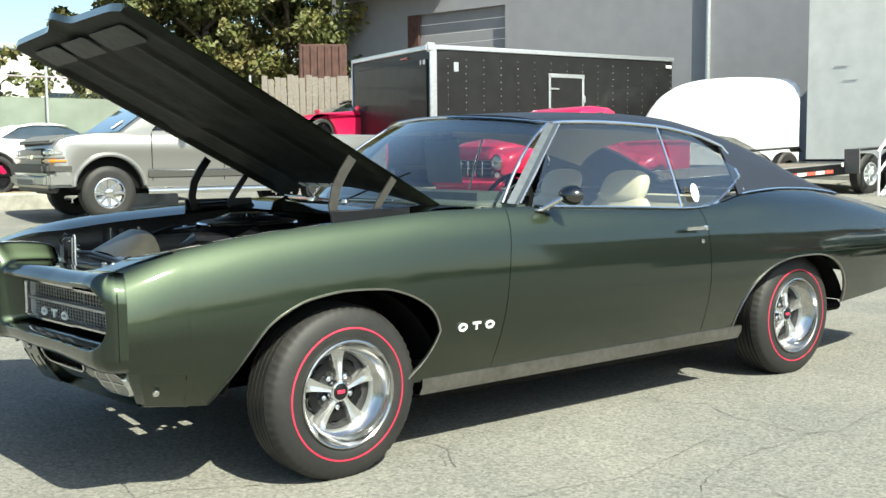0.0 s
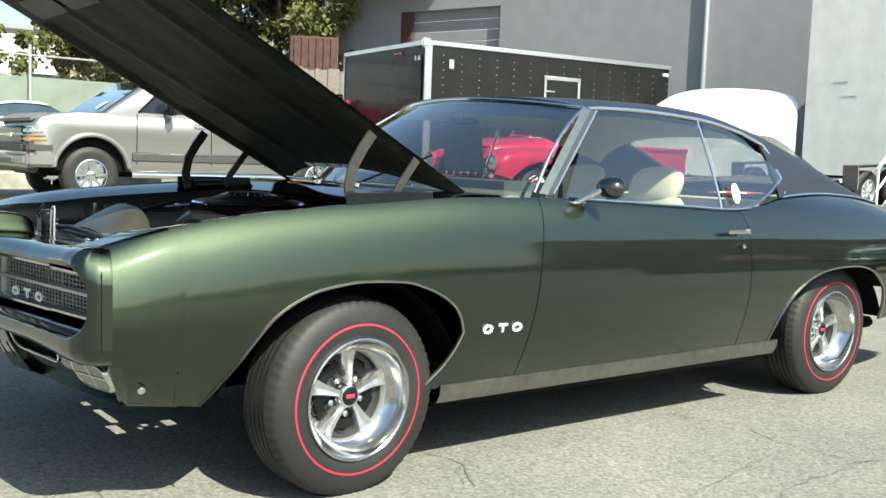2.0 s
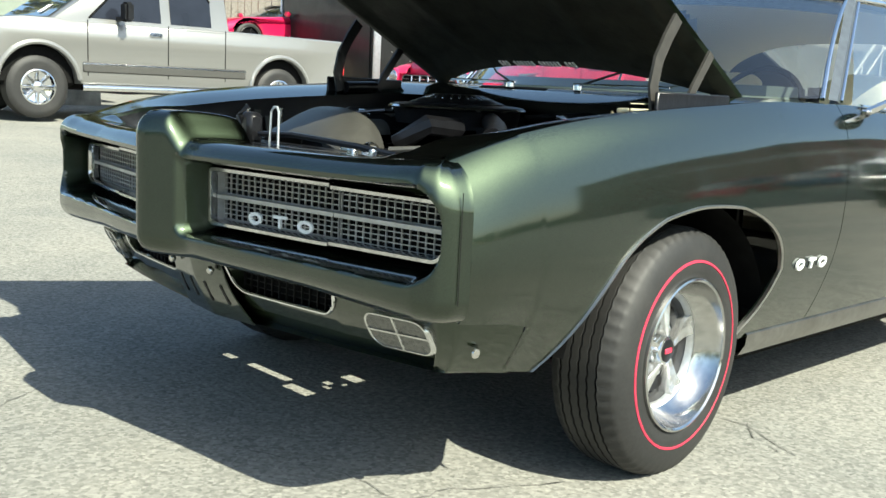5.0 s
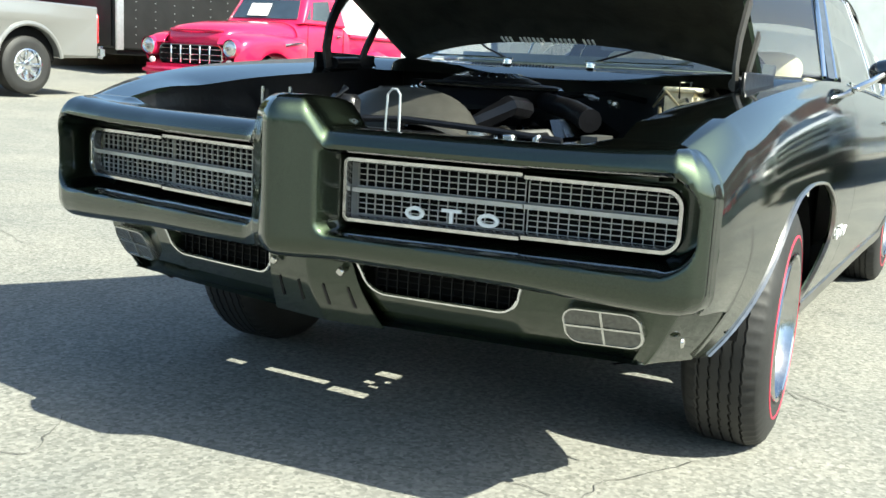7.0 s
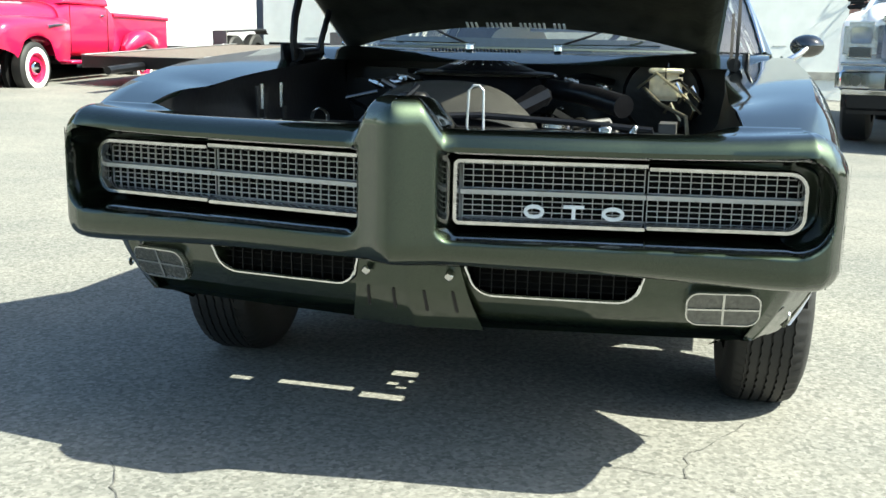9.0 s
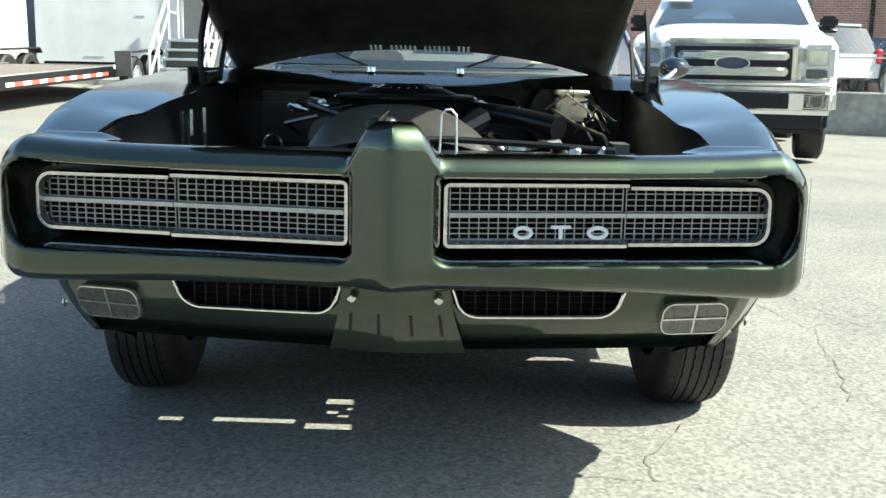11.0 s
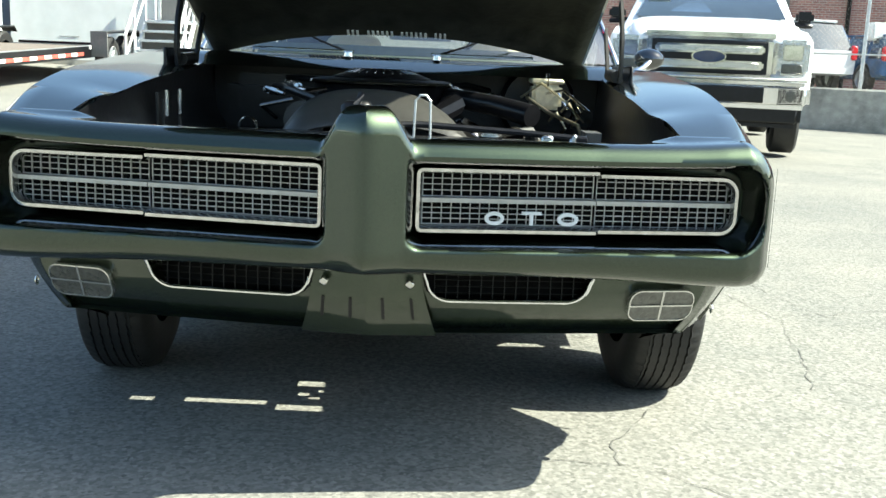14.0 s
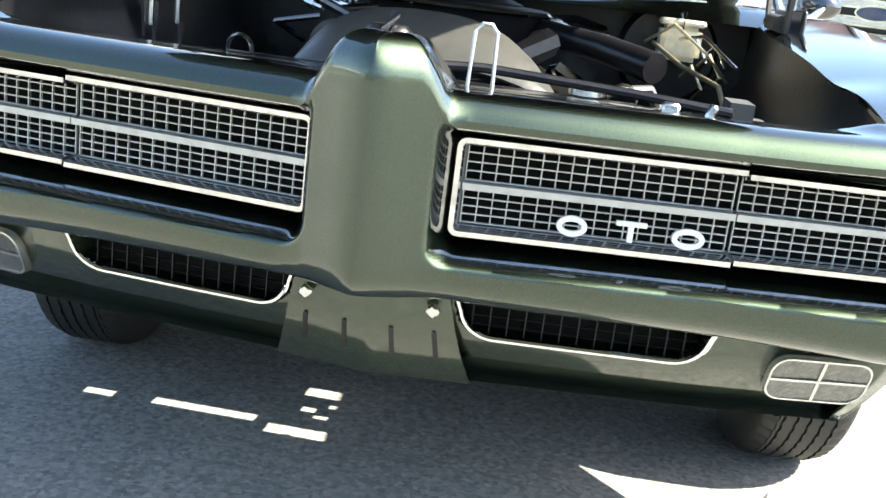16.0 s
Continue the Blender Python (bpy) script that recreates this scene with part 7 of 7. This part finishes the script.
# ---- open flatbed trailer ----
def flatbed():
    t = thing("flatbed_trailer", (-7.35, 15.40, ground_z(-7.35, 15.4) - 0.07), "black open car trailer with red and white reflective tape", "trailer", turn=178)
    t.matrix_basis = pose(-7.35, 15.40, ground_z(-7.35, 15.4) - 0.07, -2.6, 0, 178)
    ln = 4.75
    for k in range(9):
        part("deck_board", box((-0.92 + 0.23 * k, ln / 2 + 0.2, 0.57), (0.222, ln - 0.2, 0.04), 0.006), DECK, t)
    for x in (-1.05, 1.05):
        part("side_beam", box((x, ln / 2 + 0.2, 0.50), (0.07, ln, 0.20), 0.01), BLACK, t)
        part("side_rail", box((x, ln / 2 + 0.2, 0.603), (0.09, ln, 0.012), 0.003), SILVER, t)
    part("end_beam", box((0, ln + 0.20, 0.50), (2.1, 0.08, 0.18), 0.01), BLACK, t)
    part("end_beam", box((0, -1.3, 0.50), (2.1, 0.08, 0.18), 0.01), BLACK, t)
    for x in (-1.09, 1.09):
        for k in range(14):
            part("reflective_tape", box((x, 0.95 + 0.26 * k, 0.475), (0.012, 0.25, 0.06), 0.002), REDTAPE if k % 2 == 0 else WHITETAPE, t)
    for side in (1, -1):
        for y in (0.0, -0.86):
            road_wheel(t, (side * 1.20, y, 0.38), 0.38, 0.21, 0.21, GALV, side, 8)
        part("fender", slab([(-1.32, 0.74), (-1.22, 0.86), (0.40, 0.86), (0.46, 0.80), (0.46, 0.42), (0.42, 0.42), (0.42, 0.80), (0.39, 0.82), (-1.20, 0.82), (-1.28, 0.74)], 0.14, 0.02), BLACK, t).matrix_basis = pose(side * 1.22, 0, 0)
        part("fender_plate", plate([(0.44, 0.42), (0.44, 0.86), (0.47, 0.86), (0.47, 0.42)], 0.30, lambda a, b, d, side=side: (side * 1.08 + side * d, a, b)), GREYPLASTIC, t)
        part("marker", box((side * 1.10, 0.56, 0.58), (0.03, 0.06, 0.07), 0.008), PAPER, t)
    part("rear_deck", box((0, -0.50, 0.50), (2.0, 1.6, 0.10), 0.02), BLACK, t)
    part("tongue", tube([(0, ln + 0.2, 0.46), (0, ln + 1.1, 0.44)], 0.06, 8), BLACK, t)


flatbed()

# white fibreglass shell beside the flatbed
rows = []
P0, P1 = Vector((-12.25, 15.85)), Vector((-9.25, 17.85))
for i in range(33):
    f = i / 32
    p = P0.lerp(P1, f)
    top = lerp([(0, 1.55), (0.03, 1.85), (0.08, 2.2), (0.16, 2.55), (0.28, 2.80), (0.42, 2.90), (0.6, 2.93), (0.9, 2.86), (0.965, 2.80), (1.0, 2.66)], f)
    base = ground_z(p.x, p.y) + 0.28
    nrm = Vector((0.555, -0.832))
    wide = 0.30 + 0.55 * smooth(0.0, 0.3, f)
    row = []
    for k in range(21):
        a = math.pi * k / 20
        c = math.copysign(abs(math.cos(a)) ** 0.55, math.cos(a)) * wide - 0.45 * smooth(0.0, 0.3, f)
        row.append((p.x + nrm.x * c, p.y + nrm.y * c, base + (top - base) * math.sin(a) ** 0.42))
    rows.append(row)
bm = bmesh.new()
vs = add_grid(bm, rows)
cap(bm, vs[0]), cap(bm, vs[-1], True)
bmesh.ops.recalc_face_normals(bm, faces=bm.faces)
shell = thing("fibreglass_shell", (0, 0, 0), "large smooth white fibreglass shell standing by the trailer", "shell")
part("shell_skin", bm, PLASTICWHITE, shell)
bm = bmesh.new()
add_box(bm, (-10.9, 17.1, ground_z(-10.9, 17.1) + 0.15), (2.6, 0.7, 0.34), 0.02, (0, 0, 34))
part("cradle", bm, BLACK, shell)


# ---- long building behind the lot ----
WA, WB = Vector((-28.6, 17.4)), Vector((5.0, 27.2))
WD = (WB - WA).normalized()
wturn = math.degrees(math.atan2(WD.y, WD.x))


def wall_frame(name, label, category, kind="structure"):
    return thing(name, (WA.x, WA.y, 0), label, category, kind=kind, turn=wturn)


bld = wall_frame("wall_north", "long grey painted masonry wall with a roll-up door", "wall")
DX0, DX1, DZ0, DZ1 = 3.5, 7.5, 1.5, 6.1
SPLIT = 17.9
WH = 8.6
for x0, x1, z0, z1, m in ((0, DX0, -0.3, WH, WALLGREY), (DX1, SPLIT, -0.3, WH, WALLGREY), (DX0, DX1, DZ1, WH, WALLGREY), (DX0, DX1, -0.3, DZ0, WALLGREY), (SPLIT, 24.0, -0.3, WH, WALLGREY)):
    part("wall_panel", box(((x0 + x1) / 2, 0.15, (z0 + z1) / 2), (x1 - x0, 0.30, z1 - z0)), m, bld, smooth=False)
part("end_wall", box((-0.12, 6.0, (WH - 0.3) / 2), (0.24, 12, WH + 0.3)), WALLGREY, bld, smooth=False)
for k in range(13):
    z = DZ0 + (DZ1 - DZ0) * (k + 0.5) / 13
    part("shutter_slat", box(((DX0 + DX1) / 2, 0.20, z), (DX1 - DX0, 0.03, (DZ1 - DZ0) / 13 - 0.012), 0.008), WALLGREY, bld)
part("door_jamb", box((DX0 + 0.15, 0.02, (DZ0 + DZ1) / 2), (0.5, 0.10, DZ1 - DZ0), 0.01), RUST, bld, "dark steel door jamb")
part("canopy", box((2.9, -0.6, 6.9), (4.6, 1.2, 0.12), 0.02), GALV, bld, "flat metal canopy over the door")
part("pipe", tube([(0.45, -0.06, 0.2), (0.45, -0.06, WH - 0.1)], 0.05, 8), GALV, bld)
part("pipe", tube([(14.5, -0.08, 0.2), (14.5, -0.08, WH - 0.1)], 0.075, 10), GALV, bld, "grey downspout")

blk = thing("wall_block", (-8.9, 17.6, 0.0), "pale painted masonry wall of the nearer building", "wall", kind="structure", turn=8)
part("wall_panel", box((6.15, 4.0, 2.5), (12.3, 8.0, 6.0)), WALLPALE, blk, smooth=False)
part("wall_base", box((6.15, -0.01, 0.62), (12.3, 0.04, 0.16)), CONCRETE, blk, smooth=False)
for k in range(22):
    x, z = 0.3 + rng.random() * 11, 1.0 + rng.random() * 5
    part("block_mark", box((x, -0.003, z), (0.15 + 0.25 * rng.random(), 0.010, 0.008)), CONCRETE, blk, smooth=False)


# ---- steps and door in the building ----
def dock_steps():
    q = Vector((-5.28, 15.2))
    gz = 0.24
    t = thing("dock_steps", (q.x, q.y, gz), "white metal steps with handrails up to a grey door", "steps", turn=6)
    n, rise, run = 7, 0.183, 0.26
    for k in range(n):
        part("tread", box((0, run * k, rise * (k + 1) - 0.02), (0.86, 0.28, 0.045), 0.006), GALV, t)
        part("riser", box((0, run * k + 0.12, rise * (k + 1) - 0.12), (0.84, 0.02, 0.15), 0.003), GREYPLASTIC, t)
    part("landing", box((0.15, run * n + 0.5, rise * n), (1.3, 1.1, 0.06), 0.01), GALV, t)
    for x in (-0.46, 0.46):
        part("stringer", tube([(x, -0.15, 0.05), (x, run * n, rise * n)], 0.045, 8), WHITEMETAL, t)
        part("handrail", tube([(x, -0.15, 0.95), (x, run * n, rise * n + 0.95), (x, run * n + 0.9, rise * n + 0.95)], 0.028, 8), WHITEMETAL, t)
        part("mid_rail", tube([(x, -0.15, 0.55), (x, run * n, rise * n + 0.55), (x, run * n + 0.9, rise * n + 0.55)], 0.022, 8), WHITEMETAL, t)
        for k in (0, 3, 7):
            part("rail_post", tube([(x, run * k - 0.1, rise * k), (x, run * k - 0.1, rise * k + 0.96)], 0.025, 8), WHITEMETAL, t)
        part("rail_post", tube([(x, run * n + 0.9, 0), (x, run * n + 0.9, rise * n + 0.95)], 0.025, 8), WHITEMETAL, t)
    part("steel_door", box((0.10, run * n + 1.03, rise * n + 1.03), (0.9, 0.05, 2.05), 0.01), GREYPLASTIC, t, "grey steel door")
    part("door_frame", box((-0.39, run * n + 1.02, rise * n + 1.05), (0.07, 0.09, 2.1), 0.01), GALV, t)
    part("knob", lathe([(0, 0), (0, 0.03), (-0.04, 0.03), (-0.05, 0)], 12, "y", (-0.26, run * n + 1.0, rise * n + 1.0)), STEEL, t)


dock_steps()


# ---- barrier, chain-link fence, brick building ----
BA, BB = Vector((5.2, 17.7)), Vector((11.4, 13.4))
BDv = (BB - BA).normalized()
bturn = math.degrees(math.atan2(BDv.y, BDv.x))
bar = None
prof = [(-0.26, 0.0), (-0.26, 0.10), (-0.20, 0.20), (-0.17, 0.76), (-0.14, 0.79), (0.14, 0.79), (0.17, 0.76), (0.20, 0.20), (0.26, 0.10), (0.26, 0.0)]
for k in range(4):
    c = BA + BDv * (0.95 + 1.92 * k)
    if bar is None:
        bar = tagged(part("concrete_barrier", slab(prof, 0.945, 0.03), CONCRETE, None), "stained grey concrete barrier block", "barrier", "barrier blocks by the fence")
        bar.matrix_basis = pose(c.x, c.y, 0, 0, 0, bturn + 0)
    else:
        copy_thing(bar, pose(c.x, c.y, 0.0, 0, 0, bturn + rng.uniform(-1.5, 1.5)))


def chainlink(name, a, b, h, cell, label, posts, base=0.0, mat=None):
    a, b = Vector(a), Vector(b)
    d = b - a
    ln = d.length
    t = thing(name, (a.x, a.y, base), label, "fence", turn=math.degrees(math.atan2(d.y, d.x)))
    for k in range(posts + 1):
        part("fence_post", tube([(ln * k / posts, 0, 0), (ln * k / posts, 0, h + 0.25)], 0.035, 8), GALV, t)
    part("top_rail", tube([(0, 0, h), (ln, 0, h)], 0.022, 6), GALV, t)
    part("mid_rail", tube([(0, 0, h * 0.48), (ln, 0, h * 0.48)], 0.016, 6), GALV, t)
    bm = bmesh.new()
    r = 0.0014
    n = int((ln + h) / cell)
    for k in range(n):
        for sg in (1, -1):
            x0 = k * cell - (h if sg > 0 else 0)
            p, q = (x0, 0.0), (x0 + h, h)
            if sg < 0:
                p, q = (x0, h), (x0 + h, 0.0)
            (ax, az), (bx, bz) = p, q
            if ax < 0:
                f = -ax / (bx - ax)
                ax, az = 0.0, az + (bz - az) * f
            if bx > ln:
                f = (ln - ax) / (bx - ax)
                bx, bz = ln, az + (bz - az) * f
            if bx - ax < 0.02:
                continue
            vs = [bm.verts.new(v) for v in ((ax, -r, az), (ax, r, az + r), (ax, r, az - r), (bx, -r, bz), (bx, r, bz + r), (bx, r, bz - r))]
            for i in range(3):
                bm.faces.new([vs[i], vs[(i + 1) % 3], vs[3 + (i + 1) % 3], vs[3 + i]])
    tagged(part("wire_mesh", bm, mat or FENCEWIRE, t, "woven diamond wire mesh", smooth=False), kind="stuff")
    return t, ln


nrmb = Vector((-BDv.y, BDv.x))
fa, fb = BA + nrmb * 0.7 - BDv * 3.6, BB + nrmb * 0.7 + BDv * 2
ft, fl = chainlink("chain_link_fence", fa, fb, 3.0, 0.10, "galvanised chain-link fence topped with coiled wire", 4)
coil = [(fl * k / 700, 0.22 * math.cos(k * 0.33), 3.05 + 0.24 * math.sin(k * 0.33)) for k in range(701)]
part("coiled_wire", tube(coil, 0.011, 4), WHITEMETAL, ft, "bright coiled barbed wire")
part("gate_post", tube([(3.15, 0.3, 0), (3.15, 0.3, 5.0)], 0.13, 12), WHITEMETAL, ft)


def brick_material():
    m = material("red_brick_wall", (0.26, 0.115, 0.095), 0.85)
    nt = m.node_tree
    b = nt.nodes["Principled BSDF"]
    tc = nt.nodes.new("ShaderNodeTexCoord")
    mp = nt.nodes.new("ShaderNodeMapping")
    mp.inputs["Rotation"].default_value = (radians(90), 0, 0)
    br = nt.nodes.new("ShaderNodeTexBrick")
    br.inputs["Scale"].default_value = 1.0
    br.inputs["Brick Width"].default_value, br.inputs["Row Height"].default_value = 0.215, 0.075
    br.inputs["Mortar Size"].default_value = 0.009
    br.inputs["Color1"].default_value, br.inputs["Color2"].default_value = (0.32, 0.135, 0.11, 1), (0.21, 0.09, 0.08, 1)
    br.inputs["Mortar"].default_value = (0.36, 0.30, 0.26, 1)
    nt.links.new(tc.outputs["Object"], mp.inputs["Vector"])
    nt.links.new(mp.outputs[0], br.inputs["Vector"])
    nt.links.new(br.outputs["Color"], b.inputs["Base Color"])
    bp = nt.nodes.new("ShaderNodeBump")
    bp.inputs["Strength"].default_value, bp.inputs["Distance"].default_value = 0.6, 0.01
    bp.invert = True
    nt.links.new(br.outputs["Fac"], bp.inputs["Height"])
    nt.links.new(bp.outputs[0], b.inputs["Normal"])
    return m


BRICKWALL = brick_material()
bb = thing("brick_building", (7.4, 31.0, 0), "red brick building with dark downpipes behind the fence", "building", turn=-14)
part("wall", box((9, 4, 3.4), (24, 8, 7.0)), BRICKWALL, bb, smooth=False)
for x in (0.55, 2.75, 5.4, 8.3):
    part("downpipe", tube([(x, -0.12, 0), (x, -0.12, 6.9)], 0.075, 8), MATTE, bb)
part("wall_hatch", box((3.35, -0.04, 3.2), (0.5, 0.08, 1.5), 0.01), GREYPLASTIC, bb)
part("hatch_hood", box((3.35, -0.20, 4.0), (0.8, 0.4, 0.08), 0.02), GALV, bb)
part("roof_edge", box((9, 4, 6.95), (24.3, 8.3, 0.2), 0.02), CONCRETE, bb)


def far_wagon(x, y, turn, mat, label, tall=1.75):
    t = thing("parked_suv", (x, y, ground_z(x, y)), label, "car", turn=turn)
    k = tall / 1.75
    low = [(-0.9, 0.40), (-0.42, 0.36)] + arc(0, 0.36, 0.40, 168, 12, 8) + [(0.45, 0.34), (2.4, 0.34)] + arc(2.85, 0.36, 0.40, 168, 12, 8) + [(3.3, 0.4), (3.7, 0.45), (3.75, 1.0 * k), (0.6, 1.04 * k), (-0.8, 0.95 * k), (-0.95, 0.7)]
    part("body", slab(low, 0.95, 0.09), mat, t)
    part("glasshouse", slab([(0.5, 1.02 * k), (1.2, 1.60 * k), (1.4, 1.66 * k), (3.1, 1.66 * k), (3.4, 1.60 * k), (3.72, 1.0 * k)], 0.88, 0.08, 0.25, 1.0), DARKGLASS, t)
    part("roof", box((0, 2.25, 1.68 * k), (1.42, 2.0, 0.06), 0.03, seg=2), mat, t)
    for side in (1, -1):
        for yy in (1.15, 1.95, 2.9):
            part("pillar", side_plate([(yy, 1.0 * k), (yy + 0.1, 1.0 * k), (yy + 0.16, 1.66 * k), (yy + 0.06, 1.66 * k)], 0.88, 0.25, 1.0, side, 0.012, 0.03), mat, t)
        part("tail_lamp", box((side * 0.86, 3.72, 0.95), (0.18, 0.10, 0.34), 0.03), REDLENS, t)
        for yy in (0, 2.85):
            road_wheel(t, (side * 0.84, yy, 0.36), 0.36, 0.22, 0.21, SILVER, side, 5)
    return t


far_wagon(7.75, 24.4, 196, WHITEPAINT, "white wagon parked behind the fence")
fw = far_wagon(10.5, 24.4, 188, BLUETARP, "car under a dark blue cover behind the fence", 1.45)
part("white_panel", box((0.55, 3.0, 1.48), (0.8, 0.4, 0.42), 0.05, seg=2), PAPER, fw)
far_wagon(12.9, 22.8, 188, REDPAINT, "red wagon parked behind the fence", 1.6)


# ---- boundary, trees and distance on the other side ----
lf, ll = chainlink("boundary_fence", (-21.5, -14.0), (-21.5, 10.4), 2.9, 0.11, "tall chain-link fence with green mesh behind it", 9, 0.3)
part("privacy_mesh", box((12.2, 0.12, 1.25), (24.4, 0.02, 2.3)), GREENSCREEN, lf, "faded green privacy mesh")
wf = thing("board_fence", (-21.0, 10.6, 1.42), "weathered grey board fence with a ragged top", "fence", turn=62)
for k in range(16):
    h = 1.9 + 0.14 * rng.random()
    part("board", box((0.17 * k, 0.02 * rng.random(), h / 2), (0.155, 0.025, h), 0.006, (0, rng.uniform(-1, 1), 0)), WOODFENCE, wf)
for z in (0.5, 1.5):
    part("fence_rail", box((1.3, 0.05, z), (2.7, 0.04, 0.09), 0.006), WOODFENCE, wf)
ct = thing("steel_container", (-24.2, 13.4, 1.0), "rusty brown corrugated steel container", "container", turn=62)
part("shell", box((0.75, 1.3, 1.9), (1.5, 2.4, 3.7), 0.03), RUST, ct)
bm = bmesh.new()
for k in range(6):
    add_box(bm, (0.17 + 0.226 * k, 0.08, 1.9), (0.10, 0.05, 3.6), 0.015)
part("corrugation", bm, RUST, ct, smooth=False)
fb2 = thing("pale_warehouse", (-44, 2, 0), "long pale warehouse beyond the fence", "building", turn=90)
part("wall", box((0, 0, 2.9), (50, 8, 5.8)), WHITEMETAL, fb2, smooth=False)
part("roof_edge", box((0, 0, 5.85), (50.4, 8.4, 0.25), 0.03), GALV, fb2)
for k in range(8):
    part("window", box((-21 + 6 * k, -4.02, 3.4), (2.2, 0.10, 1.2), 0.02), DARKGLASS, fb2)


def tree(x, y, h, spread, seed, mat, label, leaves=5200, low=0.22, base=0.2):
    """A tapered trunk with limbs and a crown of many small leaf clumps."""
    r = random.Random(seed)
    t = thing("tree", (x, y, base), label, "tree", "trees beyond the lot")
    bm = bmesh.new()
    add_tube(bm, [(0, 0, 0), (0.05, 0.02, h * 0.3), (-0.05, 0.08, h * 0.6), (0.02, 0.0, h * 0.9)], 0.17 * h / 7, 10, 0.03)
    tips = []
    for k in range(17):
        a, z = k * 2.4 + r.random(), h * (low + 0.02 + (0.90 - low) * (k / 17))
        ln = spread * (0.95 - 0.55 * abs(k / 17 - 0.35)) * (0.6 + 0.5 * r.random())
        e = Vector((math.cos(a) * ln, math.sin(a) * ln, z + ln * (0.15 + 0.4 * r.random())))
        m = Vector((0, 0, z)).lerp(e, 0.55) + Vector((0, 0, 0.12 * ln))
        add_tube(bm, [(0, 0, z - 0.1), tuple(m), tuple(e)], 0.05 * h / 7, 6, 0.012)
        tips += [e, m, m.lerp(e, 0.5)]
    part("trunk", bm, BARK, t)
    clumps = [(p + Vector((r.gauss(0, 1), r.gauss(0, 1), r.gauss(0, 0.8))) * 0.16 * spread, spread * (0.10 + 0.16 * r.random())) for p in tips for _ in range(2)]
    verts, faces = [], []
    for k in range(leaves):
        c, rad = clumps[r.randrange(len(clumps))]
        d = Vector((r.gauss(0, 1), r.gauss(0, 1), r.gauss(0, 0.75)))
        p = c + d.normalized() * rad * r.random() ** 0.45
        s = 0.07 + 0.085 * r.random()
        u = Vector((r.gauss(0, 1), r.gauss(0, 1), r.gauss(0, 1))).normalized()
        v = u.cross(Vector((r.gauss(0, 1), r.gauss(0, 1), r.gauss(0, 1)))).normalized()
        i = len(verts)
        verts += [tuple(p - u * s), tuple(p + v * s * 0.55), tuple(p + u * s), tuple(p - v * s * 0.55)]
        faces.append((i, i + 1, i + 2, i + 3))
    me = bpy.data.meshes.new("crown")
    me.from_pydata(verts, [], faces)
    me.materials.append(mat)
    ob = new("crown", me)
    ob.parent = t
    return t


for i, (x, y, h, s, m, lb) in enumerate((
    (-29.0, 12.3, 9.8, 3.5, LEAF, "broad leafy tree with yellowing green crown"),
    (-31.0, 9.6, 10.0, 2.7, LEAF, "broad leafy tree with yellowing green crown"),
    (-30.0, 16.0, 10.4, 3.5, LEAF, "broad leafy tree with yellowing green crown"),
    (-34.0, 15.5, 10.5, 3.8, DARKLEAF, "tall dark leafy tree"),
    (-26.0, 4.6, 4.2, 1.1, LEAF, "small leafy tree by the fence"),
    (-25.0, 2.2, 4.6, 1.4, LEAF, "small leafy tree by the fence"),
    (-27.5, -1.5, 6.0, 1.9, LEAF, "thin leafy tree by the fence"),
    (4.0, 34.0, 6.0, 2.8, LEAF, "leafy tree behind the lot"),
    (7.5, 38.0, 6.5, 3.0, LEAF, "leafy tree behind the lot"),
)):
    tree(x, y, h, s, 31 + i, m, lb, 30000 if i in (0, 2) else 22000 if i == 1 else 9000 if i == 3 else 1500)


# a far belt of woods, mostly out of view, placed for the paint to reflect
def woods(points, seed, tall=2.6):
    r = random.Random(seed)
    verts, faces = [], []
    for (ax, ay), (bx, by) in zip(points, points[1:]):
        n = int(math.hypot(bx - ax, by - ay) / 0.9)
        for k in range(n):
            f = k / n
            hx, hy = ax + (bx - ax) * f + r.gauss(0, 1.2), ay + (by - ay) * f + r.gauss(0, 1.2)
            top = tall * (1 + 0.35 * math.sin(f * 9 + seed) + 0.5 * r.random())
            for q in range(26):
                z = top * r.random() ** 0.7
                p = Vector((hx + r.gauss(0, 1.0), hy + r.gauss(0, 1.0), z))
                s = 0.35 + 0.4 * r.random()
                u = Vector((r.gauss(0, 1), r.gauss(0, 1), r.gauss(0, 1))).normalized()
                v = u.cross(Vector((r.gauss(0, 1), r.gauss(0, 1), r.gauss(0, 1)))).normalized()
                i = len(verts)
                verts += [tuple(p - u * s), tuple(p + v * s * 0.6), tuple(p + u * s), tuple(p - v * s * 0.6)]
                faces.append((i, i + 1, i + 2, i + 3))
    me = bpy.data.meshes.new("tree_belt")
    me.from_pydata(verts, [], faces)
    me.materials.append(DARKLEAF)
    return tagged(new("tree_belt", me), "far belt of dark leafy trees, mostly out of view", "trees", kind="stuff")


woods([(10, 62), (38, 40), (46, 10), (44, -22)], 3, 2.2)
woods([(-24, 64), (6, 60), (40, 52)], 7, 3.0)
# unseen belt on the -y side, added tall to darken the nose's reflections
woods([(44, -22), (24, -32), (-4, -34), (-30, -30)], 5, 5.6)
